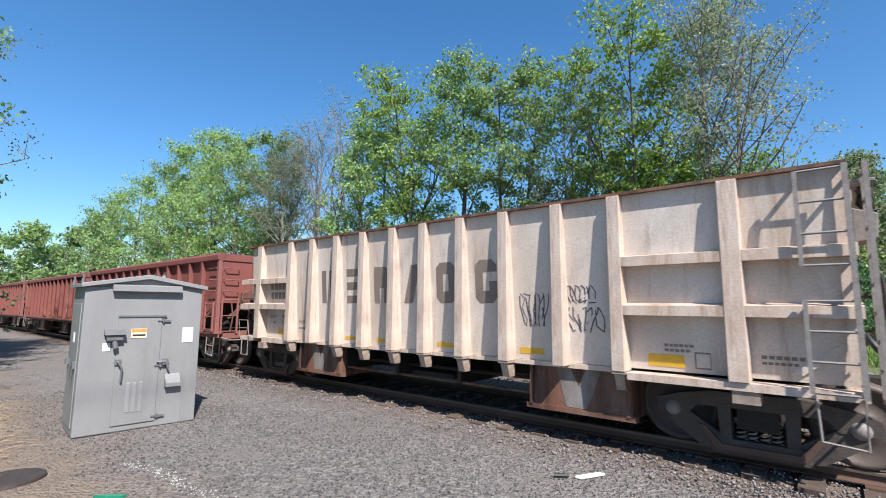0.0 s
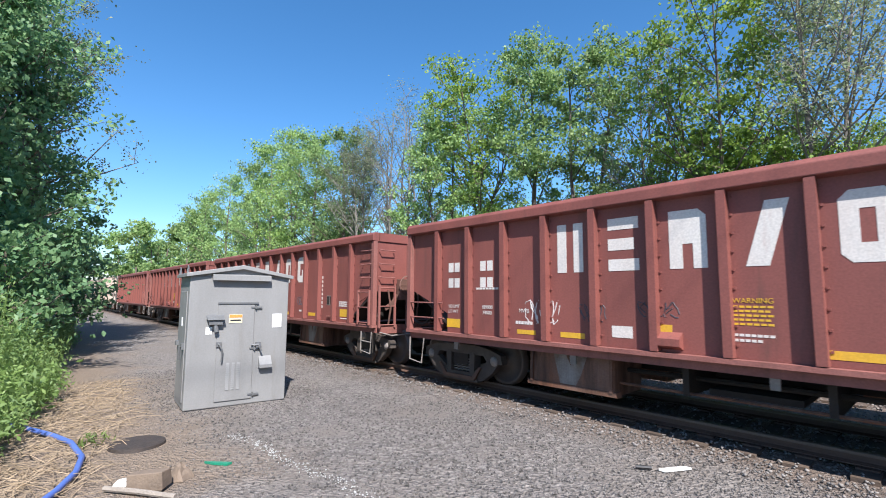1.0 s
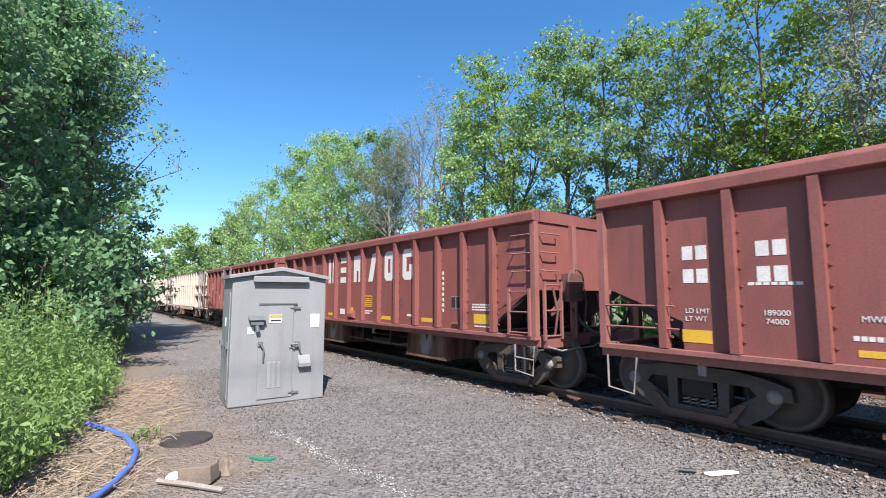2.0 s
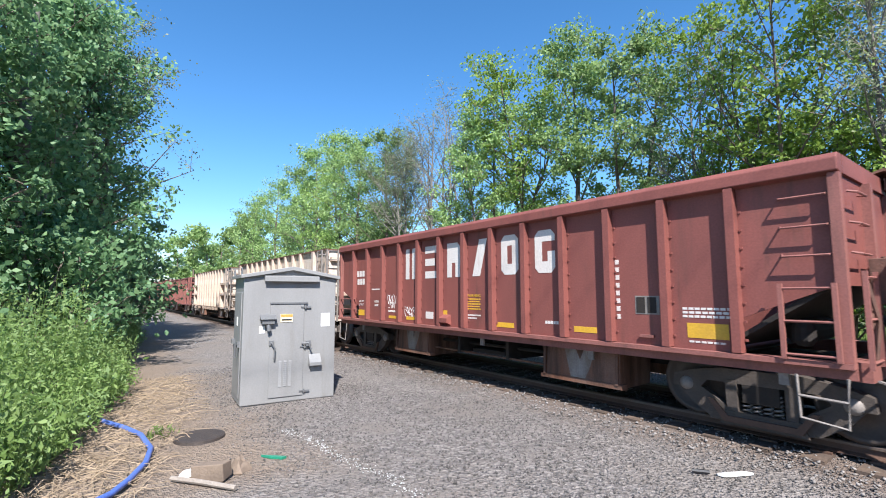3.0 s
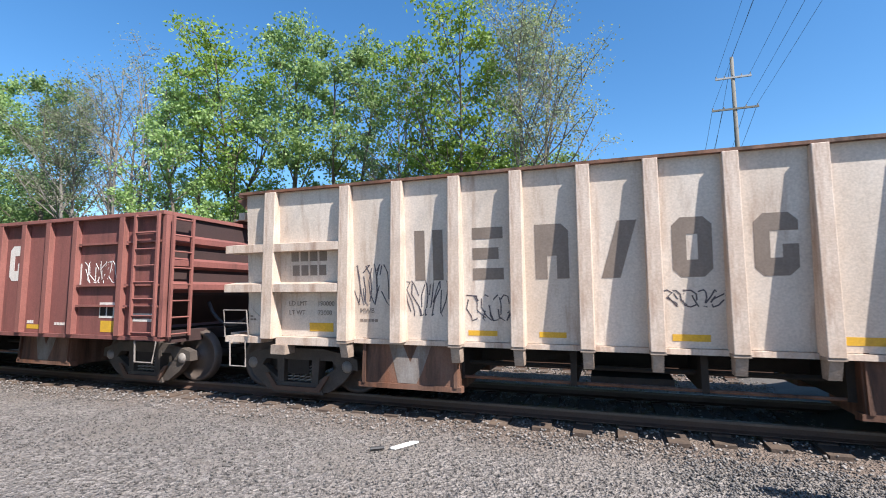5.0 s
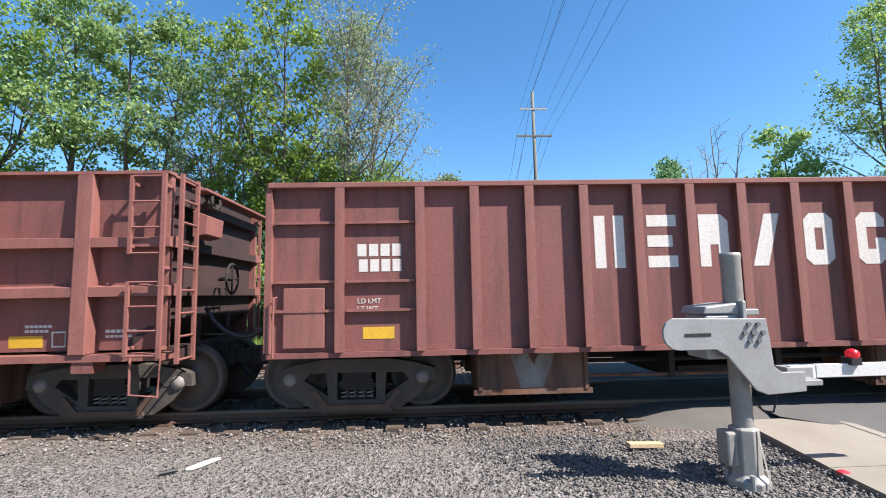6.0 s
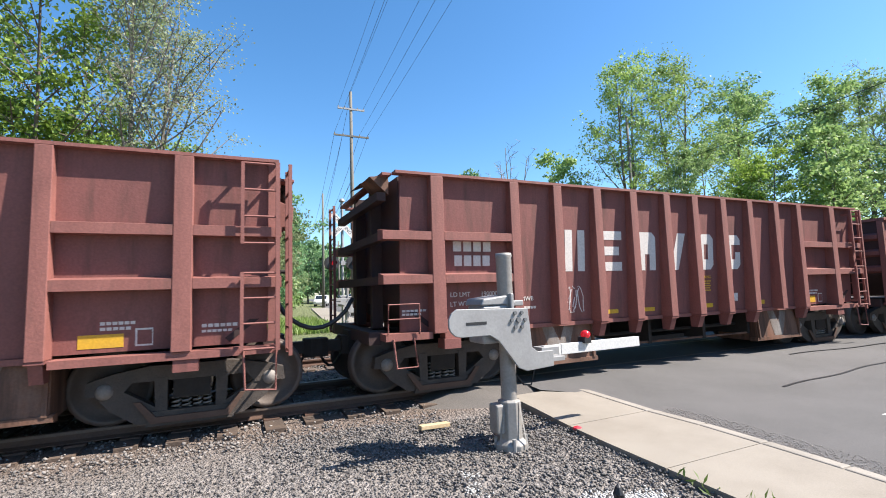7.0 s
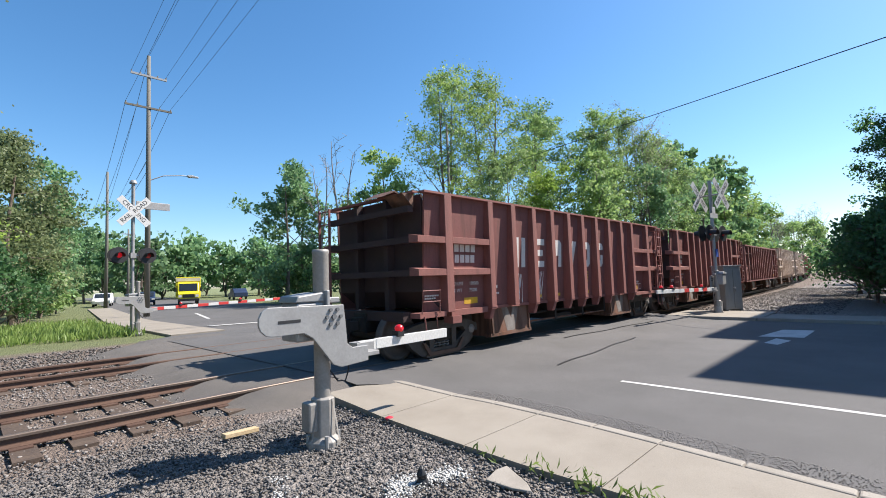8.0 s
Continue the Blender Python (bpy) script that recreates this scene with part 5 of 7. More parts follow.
def travel(t):
    """How far the train has gone, slowing very slightly."""
    return SPEED * t - EASE * t * t


def motions():
    for car, start, wheels in CARS:
        rows = []
        for i in range(33):
            t = i * 0.25
            x = start + travel(t)
            rows.append((t, pose(x, TRACK_Y + bend(x), 0, 0, 0, math.degrees(max(x - 15, 0) / 900))))
        walk(car, rows)
        for w in wheels:
            base = w.location.copy()
            walk(w, [(i / FPS, pose(base.x, base.y, base.z, 0, math.degrees(travel(i / FPS) / 0.455) % 360, 0)) for i in range(8 * FPS + 1)])

# ---------------------------------------------------------------- trees


def make_tree(name, seed, height, spread, leaf, leaf_mat, leaves, clear=0.25, bark=BARK, leaf_size=0.2, lean=0.0, droop=0.0, fork=1, cluster=0.55, rise=(0.35, 0.9), fan=0.35, limbs_total=13, twigs=6, split=0.0):
    """A tapered trunk with limbs and twigs, and leaves in uneven clumps at the twig ends."""
    rnd = random.Random(seed)
    npr = np.random.RandomState(seed)
    s = Shape()
    tips = []
    for f in range(fork):
        ang = f * 6.28 / fork + rnd.uniform(-0.5, 0.5)
        top = Vector((lean * height + math.cos(ang) * spread * fan * (fork > 1), math.sin(ang) * spread * fan * (fork > 1), height * rnd.uniform(0.9, 1.0)))
        trunk = []
        for i in range(8):
            a = i / 7
            out = max(0.0, (a - split) / (1 - split)) ** 0.85
            p = Vector((top.x * out, top.y * out, top.z * a))
            p.x += 0.25 * math.sin(seed + 3 * a + f) * a * (1 - a) * 4
            p.y += 0.25 * math.cos(seed * 2 + 4 * a + f) * a * (1 - a) * 4
            trunk.append(p + Vector((0.1 * f * (split == 0), 0, 0)))
        r0 = 0.012 * height + 0.05
        s.tube(trunk, r0 / (1 + 0.4 * (fork - 1)), 7, 0.02)
        limbs = int(limbs_total / fork ** 0.5)
        for k in range(limbs):
            a = clear + (1 - clear) * (k + rnd.random() * 0.8) / limbs
            i = min(int(a * 7), 6)
            p0 = trunk[i].lerp(trunk[i + 1], a * 7 - i)
            d = rnd.uniform(0, 6.28) + k * 2.4
            reach = spread * (0.55 + 0.6 * rnd.random()) * (1.0 - 0.55 * max(0, (a - 0.45)) / 0.55)
            end = p0 + Vector((math.cos(d) * reach, math.sin(d) * reach, reach * rnd.uniform(*rise) - droop * reach))
            mid = p0.lerp(end, 0.5) + Vector((rnd.uniform(-0.2, 0.2), rnd.uniform(-0.2, 0.2), rnd.uniform(-0.1, 0.35)))
            s.tube([p0, mid, end], r0 * 0.32 * (1.15 - a), 5, 0.012)
            for q in range(twigs):
                b = rnd.uniform(0.25, 1.0)
                st = p0.lerp(mid, b * 2) if b < 0.5 else mid.lerp(end, b * 2 - 1)
                tw = st + Vector((rnd.uniform(-1, 1), rnd.uniform(-1, 1), rnd.uniform(-0.3, 0.9) - droop)) * reach * 0.42
                s.tube([st, tw], 0.016, 3, 0.005)
                tips.append((tw, 0.4 + 0.6 * rnd.random()))
                tips.append((st.lerp(tw, 0.55), 0.5))
            tips.append((end, 1.0))
        tips.append((trunk[-1], 0.2))
    tree = thing(name, "", "tree")
    part("trunk", s, bark, tree)
    if leaves:
        w = np.array([t[1] for t in tips])
        idx = npr.choice(len(tips), leaves, p=w / w.sum())
        centre = np.array([t[0] for t in tips])[idx]
        size = cluster * (0.4 + 1.0 * npr.rand(len(tips)) ** 1.5)[idx][:, None]
        ball = npr.normal(size=(leaves, 3))
        ball *= (npr.rand(leaves, 1) ** 0.45) * 1.5 / np.linalg.norm(ball, axis=1)[:, None]
        pos = centre + ball * size * np.array([1, 1, 0.7])
        pos[:, 2] = np.maximum(pos[:, 2], 0.15)
        quads("crown", pos, leaf_size, leaf_mat, tree, npr, up=0.3, aspect=0.65)
    return tree


PROTOS = {}


def tree(kind, label, x, y, scale=1.0, turn=0.0, group=""):
    make = {
        "bright": lambda: make_tree("tree", 11, 13.0, 3.0, 1, LEAF_BRIGHT, 9500, 0.42, leaf_size=0.165, cluster=0.42, fork=3, fan=0.8, rise=(0.5, 1.3), limbs_total=26, twigs=7, split=0.38),
        "mid": lambda: make_tree("tree", 12, 13.5, 3.2, 1, LEAF_MID, 15000, 0.14, leaf_size=0.16, cluster=0.44, limbs_total=24, twigs=7),
        "mid2": lambda: make_tree("tree", 13, 12.5, 2.9, 1, LEAF_MID, 14500, 0.10, leaf_size=0.16, cluster=0.43, fork=2, limbs_total=24, twigs=7),
        "young": lambda: make_tree("tree", 25, 7.0, 2.3, 1, LEAF_BRIGHT, 8500, 0.05, leaf_size=0.12, cluster=0.42, fork=2, limbs_total=20),
        "cool": lambda: make_tree("tree", 26, 13.0, 3.4, 1, LEAF_SHADY, 15000, 0.06, leaf_size=0.175, cluster=0.52, limbs_total=26, twigs=7),
        "fbright": lambda: make_tree("tree", 27, 13.3, 3.6, 1, LEAF_BRIGHT, 8500, 0.12, leaf_size=0.26, cluster=0.62, fork=2, limbs_total=20, twigs=6),
        "fmid": lambda: make_tree("tree", 22, 13.5, 3.6, 1, LEAF_MID, 4300, 0.06, leaf_size=0.36, cluster=0.7, limbs_total=18, twigs=5),
        "fdark": lambda: make_tree("tree", 23, 13.0, 3.6, 1, LEAF_SHADY, 4300, 0.05, leaf_size=0.36, cluster=0.7, limbs_total=18, twigs=5),
        "tallm": lambda: make_tree("tree", 35, 20.0, 4.6, 1, LEAF_MID, 9500, 0.08, leaf_size=0.27, cluster=0.8, limbs_total=30, twigs=5),
        "tallb": lambda: make_tree("tree", 36, 22.0, 4.6, 1, LEAF_MIX, 15000, 0.10, leaf_size=0.22, cluster=0.75, fork=2, fan=0.3, limbs_total=34, twigs=6),
        "tallc": lambda: make_tree("tree", 37, 20.0, 4.8, 1, LEAF_SHADY, 9500, 0.08, leaf_size=0.27, cluster=0.8, limbs_total=30, twigs=5),
        "vmid": lambda: make_tree("tree", 32, 13.5, 3.6, 1, LEAF_MID, 2000, 0.05, leaf_size=0.52, cluster=0.75, limbs_total=14, twigs=3),
        "vdark": lambda: make_tree("tree", 33, 13.0, 3.6, 1, LEAF_SHADY, 2000, 0.05, leaf_size=0.52, cluster=0.75, limbs_total=14, twigs=3),
        "cbush": lambda: make_tree("shrub", 34, 3.4, 1.8, 1, LEAF_SHADY, 3400, 0.02, leaf_size=0.16, cluster=0.45, fork=3, twigs=4),
        "fbush": lambda: make_tree("shrub", 28, 3.2, 1.7, 1, LEAF_MID, 1000, 0.02, leaf_size=0.33, cluster=0.42, fork=2, twigs=3, limbs_total=9),
        "fdbush": lambda: make_tree("shrub", 29, 3.4, 1.8, 1, LEAF_SHADY, 1000, 0.02, leaf_size=0.33, cluster=0.45, fork=2, twigs=3, limbs_total=9),
        "bare": lambda: make_tree("tree", 14, 13.0, 2.6, 1, LEAF_OLIVE, 4000, 0.2, bark=BARK_GREY, leaf_size=0.09, cluster=0.5, fork=3, rise=(0.8, 1.8), limbs_total=30),
        "sparse": lambda: make_tree("tree", 15, 13.0, 2.7, 1, LEAF_OLIVE, 13000, 0.42, bark=BARK_GREY, leaf_size=0.10, cluster=0.48, fork=2, fan=0.3, rise=(0.7, 1.9), limbs_total=40),
        "dark": lambda: make_tree("tree", 16, 13.0, 3.6, 1, LEAF_DARK, 10500, 0.06, leaf_size=0.20, cluster=0.6, limbs_total=20),
        "dead": lambda: make_tree("tree", 17, 12.0, 2.4, 0, LEAF_OLIVE, 0, 0.25, bark=BARK_PALE, fork=2, rise=(0.8, 1.8)),
        "willow": lambda: make_tree("tree", 18, 9.5, 3.2, 1, LEAF_PALE, 10500, 0.12, leaf_size=0.18, cluster=0.6, droop=0.5),
        "bush": lambda: make_tree("shrub", 19, 3.2, 1.7, 1, LEAF_MID, 2700, 0.02, leaf_size=0.18, cluster=0.42, fork=3, twigs=4),
        "dbush": lambda: make_tree("shrub", 20, 3.4, 1.8, 1, LEAF_DARK, 2700, 0.02, leaf_size=0.18, cluster=0.45, fork=3, twigs=4),
    }
    m = pose(x, y, 0, 0, 0, turn) @ Matrix.Diagonal((scale, scale, scale, 1))
    if kind not in PROTOS:
        ob = PROTOS[kind] = make[kind]()
        ob.matrix_basis = m
    else:
        ob = copy_thing(PROTOS[kind], pose(x, y, 0, 0, 0, turn))
        ob.scale = (scale, scale, scale)
    return tagged(ob, label, "shrub" if "bush" in kind else "tree", group)


def build_trees():
    rnd = random.Random(31)
    coarse = {"mid": "fmid", "mid2": "fmid", "dark": "fdark", "cool": "fdark", "bright": "fbright", "bush": "fbush", "dbush": "fdbush"}
    farther = {"fmid": "vmid", "fdark": "vdark"}
    near = lambda kind, x, y: kind if math.hypot(x, y) < 42 else farther.get(coarse.get(kind, kind), coarse.get(kind, kind)) if math.hypot(x, y) > 85 else coarse.get(kind, kind)
    tall = {"fmid": "tallm", "fdark": "tallc", "fbright": "tallb"}
    pick = lambda kind, x, y, h: tall.get(near(kind, x, y), near(kind, x, y)) if h > 15.5 else near(kind, x, y)
    T = lambda kind, x, y, h, label: tree(pick(kind, x, y, h), label, x, y, h / {"bright": 13.3, "mid": 13.8, "mid2": 12.8, "bare": 13.3, "sparse": 13.3, "dark": 13.3, "dead": 12, "willow": 9.8, "bush": 3.4, "dbush": 3.6, "fmid": 13.8, "fdark": 13.3, "fbright": 13.6, "young": 7.3, "cool": 13.3, "fbush": 3.4, "fdbush": 3.6, "cbush": 3.6, "vmid": 13.8, "vdark": 13.3, "tallm": 20.3, "tallb": 22.3, "tallc": 20.3}[pick(kind, x, y, h)], rnd.uniform(0, 360))
    # across the tracks, from the crossing leftward
    row = [("sparse", -2.2, 18.0, 13.2, "tall tree with thin olive spring buds"), ("bright", -5.6, 18.2, 12.8, "bright green tree with dark forked limbs"), ("bare", -8.3, 19.5, 12.6, "half-bare slender tree in spring woodland"),
           ("mid2", -11.2, 19.5, 13.8, "green broadleaf tree in spring leaf"), ("mid", -14.8, 19.5, 14.8, "dense green broadleaf tree in spring woodland"), ("bright", -19.0, 20.0, 15.5, "bright green broadleaf tree in spring woodland"),
           ("mid2", -20.5, 18.0, 12.7, "green broadleaf tree in spring leaf"), ("bare", -25.0, 20.0, 15.4, "grey leafless tree in spring woodland"), ("bare", -28.5, 20.5, 16.4, "grey leafless tree in spring woodland"), ("sparse", -32.0, 19.5, 14.8, "tree with thin olive buds"),
           ("mid", -37.0, 21.0, 16.9, "dense green broadleaf tree in spring woodland"), ("mid2", -42.0, 21.0, 18.1, "tall green broadleaf tree in spring woodland"), ("bright", -48.0, 21.5, 19.8, "tall bright green tree in spring woodland"), ("mid", -54.0, 21.0, 19.8, "tall green broadleaf tree in spring woodland"),
           ("mid2", -61.0, 22.0, 19.2, "green broadleaf tree in spring woodland"), ("mid", -70.0, 21.5, 19.2, "green broadleaf tree in spring woodland"), ("mid2", -80.0, 21.0, 17.5, "green broadleaf tree in spring woodland"), ("mid", -91.0, 21.5, 18.1, "green broadleaf tree in spring woodland"),
           ("mid2", -104.0, 21.0, 16.9, "green broadleaf tree in spring woodland"), ("mid", -120.0, 20.5, 19.2, "far green broadleaf tree in spring woodland"), ("mid2", -137.0, 20.5, 20.3, "far green broadleaf tree in spring woodland"), ("mid", -156.0, 19.0, 20.3, "far green broadleaf tree in spring woodland"), ("mid", -180.0, 16.0, 21.5, "far green broadleaf tree in spring woodland")]
    for r in row:
        T(*r)
    for x, y, h in ((-1.4, 19.4, 6.2), (-2.2, 18.7, 7.2), (-4.2, 18.8, 8.2), (-6.3, 18.9, 7.8), (-3.2, 20.2, 7.0), (-5.2, 19.6, 7.6), (-7.4, 20.4, 7.4), (-9.8, 20.6, 7.0), (-12.6, 21.0, 7.2), (-16.5, 21.0, 7.4), (-20.0, 21.2, 7.6)):
        T("young", x, y, h, "young bright green tree at the wood's edge")
    x = -10.0
    while x > -190:
        T(rnd.choice(["fmid", "fmid", "fdark"]), x + rnd.uniform(-1.5, 1.5), 25 + rnd.uniform(-1.5, 4), min(6.5 + abs(x) * 0.12, 16) + rnd.uniform(-1.5, 1), "green tree in the wood behind the tracks")
        x -= 5.5 + abs(x) * 0.05
    x = -4.0
    while x > -150:
        T(rnd.choice(["bush", "bush", "dbush"]), x, 17.6 + rnd.uniform(0, 1.4), rnd.uniform(3.0, 5.6), "green undergrowth shrub at the foot of the wood")
        x -= 2.6 + abs(x) * 0.03
    # right of the road, across the tracks
    for r in [("bright", 33.5, 31.0, 22.5, "tall bright green tree by the crossing"), ("bright", 39.5, 31.0, 23.5, "tall bright green tree in spring woodland"), ("dark", 21.5, 41.0, 12.8, "dark green tree beside the road"), ("dark", 25.0, 44.0, 13.5, "dark green tree beside the road"),
              ("dead", 26.0, 38.0, 16.0, "pale dead tree in spring woodland"), ("dead", 24.0, 39.0, 14.0, "pale dead tree in spring woodland"), ("mid", 30.0, 37.0, 15.5, "green broadleaf tree in spring woodland"), ("mid2", 33.0, 24.5, 12.5, "young green tree near the rails"), ("bright", 41.0, 24.0, 12.5, "bright green tree near the rails"),
              ("dark", 54.0, 34.0, 27.0, "tall dark green tree in spring woodland"), ("mid", 48.0, 30.0, 21.0, "green broadleaf tree in spring woodland"), ("mid2", 56.0, 26.0, 20.0, "green broadleaf tree in spring woodland"), ("bare", 66.0, 24.0, 21.5, "grey leafless tree in spring woodland"), ("mid", 72.0, 23.0, 18.5, "green broadleaf tree in spring woodland"),
              ("dark", 82.0, 21.0, 18.0, "dark green tree in spring woodland"), ("mid2", 94.0, 21.0, 18.0, "green broadleaf tree in spring woodland"), ("bright", 104.0, 20.0, 17.0, "green broadleaf tree in spring woodland"), ("mid", 118.0, 20.0, 17.0, "green broadleaf tree in spring woodland"), ("bare", 134.0, 21.0, 17.5, "grey leafless tree in spring woodland"), ("bare", 150.0, 22.0, 18.0, "grey leafless tree in spring woodland"), ("mid", 165.0, 34.0, 19.0, "far green tree in spring woodland"),
              ("mid", 57.0, 26.8, 23.0, "tall green tree beyond the rails"), ("mid2", 64.0, 26.5, 24.0, "tall green tree beyond the rails"), ("bare", 71.0, 27.0, 26.0, "tall grey leafless tree beyond the rails"), ("mid", 74.0, 24.5, 22.5, "tall green tree beyond the rails"), ("dark", 82.5, 24.5, 23.5, "tall dark tree beyond the rails"), ("mid2", 91.0, 24.0, 22.0, "tall green tree beyond the rails"), ("dark", 100.0, 23.5, 23.5, "tall dark tree beyond the rails"), ("dark", 112.0, 24.0, 25.0, "tall dark tree beyond the rails"), ("mid", 125.0, 25.5, 21.0, "far green tree beyond the rails"), ("mid2", 140.0, 28.0, 22.0, "far green tree beyond the rails"), ("bare", 152.0, 30.0, 24.0, "far grey leafless tree beyond the rails"),
              ("mid", 150.0, 12.0, 13.0, "far green tree where the line bends away"), ("mid2", 172.0, 16.0, 17.0, "far green tree where the line bends away"), ("bare", 190.0, 18.0, 21.0, "far grey leafless tree where the line bends away"), ("mid", 212.0, 23.5, 20.0, "far green tree where the line bends away"), ("bare", 226.0, 26.0, 24.0, "far grey leafless tree where the line bends away"), ("mid2", 242.0, 31.0, 22.0, "far green tree where the line bends away"), ("mid", 272.0, 38.5, 25.0, "far green tree where the line bends away"), ("dark", 236.0, 22.0, 19.0, "far dark tree where the line bends away"), ("mid", 300.0, 45.0, 27.0, "far green tree where the line bends away")]:
        T(*r)
    for k, x in enumerate((45, 52, 60, 68, 76, 88, 100, 112, 126)):
        T(("fmid", "fdark")[k % 3 == 2], x, 20.0 + bend(x) + rnd.uniform(0, 3), rnd.uniform(13, 16), "green tree in the wood beyond the rails")
    x = 24.0
    while x < 150:
        T(rnd.choice(["bush", "dbush", "bush"]), x, 17.5 + bend(x) + rnd.uniform(0, 3) + (4 if x < 30 else 0), rnd.uniform(3.5, 6.5), "green undergrowth shrub beyond the rails")
        x += 3 + x * 0.03
    # beyond the crossing on the road's left
    for r in [("willow", 0.6, 33.0, 9.8, "pale drooping tree beyond the tracks"), ("willow", -2.5, 31.0, 9.6, "pale drooping tree beyond the tracks"), ("cool", 3.5, 46.0, 8.5, "green tree beyond the tracks"), ("cool", 0.0, 52.0, 9.0, "green tree beyond the tracks"), ("willow", 5.0, 62.0, 10.0, "pale green tree by the road"), ("willow", 2.2, 35.0, 11.0, "tall pale drooping tree beyond the tracks"), ("willow", 1.2, 40.0, 12.0, "tall pale drooping tree beyond the tracks"), ("cool", 4.2, 45.0, 11.0, "dense green tree beside the road"), ("cool", 5.2, 54.0, 11.0, "dense green tree beside the road"), ("cool", 7.0, 66.0, 11.0, "dense green tree beside the road"), ("dark", 9.0, 78.0, 11.5, "dark green tree beside the road"), ("cool", 13.0, 88.0, 11.5, "far green tree beside the road")]:
        T(*r)
    for k in range(16):
        T("dbush", 6 + k * 3.6 + rnd.uniform(-1, 1), 92 + rnd.uniform(-6, 10), rnd.uniform(8.5, 12.5), "dense green thicket at the end of the road")
    for k in range(16):
        T("dbush", 2 + k * 4.6 + rnd.uniform(-1, 1), 112 + rnd.uniform(-6, 12), rnd.uniform(7, 10), "dense dark thicket at the end of the road")
    for k in range(7):
        T(rnd.choice(["bush", "dbush"]), 0.5 + k * 0.9, 25 + k * 4.5 + rnd.uniform(-1, 1), rnd.uniform(2.2, 3.6), "green shrub beside the far verge")
    for k in range(8):
        T(rnd.choice(["dbush", "bush"]), 21.5 + k * 1.8, 41 + rnd.uniform(-2, 3), rnd.uniform(3, 5.5), "dark shrub beside the road")
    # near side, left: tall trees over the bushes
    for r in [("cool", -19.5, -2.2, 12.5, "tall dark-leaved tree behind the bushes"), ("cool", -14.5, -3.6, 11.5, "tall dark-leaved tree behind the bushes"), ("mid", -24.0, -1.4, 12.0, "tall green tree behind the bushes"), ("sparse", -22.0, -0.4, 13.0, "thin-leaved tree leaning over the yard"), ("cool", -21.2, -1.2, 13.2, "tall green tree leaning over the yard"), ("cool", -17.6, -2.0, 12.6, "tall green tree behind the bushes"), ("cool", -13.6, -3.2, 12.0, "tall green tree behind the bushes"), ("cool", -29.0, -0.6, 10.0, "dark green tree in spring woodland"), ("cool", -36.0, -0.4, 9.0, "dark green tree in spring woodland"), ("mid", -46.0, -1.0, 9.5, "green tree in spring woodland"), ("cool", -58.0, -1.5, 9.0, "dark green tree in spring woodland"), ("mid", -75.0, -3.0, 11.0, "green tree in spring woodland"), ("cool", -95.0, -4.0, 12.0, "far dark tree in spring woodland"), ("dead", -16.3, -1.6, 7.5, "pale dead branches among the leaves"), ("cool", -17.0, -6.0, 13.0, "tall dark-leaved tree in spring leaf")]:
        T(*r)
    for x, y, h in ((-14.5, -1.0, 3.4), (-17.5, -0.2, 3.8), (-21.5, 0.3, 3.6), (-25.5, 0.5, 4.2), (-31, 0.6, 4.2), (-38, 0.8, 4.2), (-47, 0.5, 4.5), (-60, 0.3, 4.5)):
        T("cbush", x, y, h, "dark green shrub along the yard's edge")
    # near side, right of the road: their backlit shade is put into dark leaf colour
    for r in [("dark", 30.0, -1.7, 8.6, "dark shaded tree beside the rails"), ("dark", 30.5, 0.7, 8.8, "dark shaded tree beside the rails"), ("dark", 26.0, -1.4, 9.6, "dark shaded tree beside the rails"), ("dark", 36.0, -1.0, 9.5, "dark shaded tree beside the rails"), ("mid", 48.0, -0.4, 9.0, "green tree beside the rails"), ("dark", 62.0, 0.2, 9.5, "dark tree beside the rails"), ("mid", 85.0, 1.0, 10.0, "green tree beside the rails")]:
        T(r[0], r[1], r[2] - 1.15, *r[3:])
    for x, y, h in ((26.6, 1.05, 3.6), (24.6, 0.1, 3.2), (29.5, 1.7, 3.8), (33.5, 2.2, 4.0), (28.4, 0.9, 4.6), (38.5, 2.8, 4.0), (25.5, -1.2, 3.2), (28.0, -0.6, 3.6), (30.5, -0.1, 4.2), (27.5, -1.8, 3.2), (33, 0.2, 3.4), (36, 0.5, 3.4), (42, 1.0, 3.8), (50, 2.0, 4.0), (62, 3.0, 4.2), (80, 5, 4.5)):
        T("dbush", x, y - 1.15, h, "green shrub with shade-dark leaves beside the rails")


build_trees()


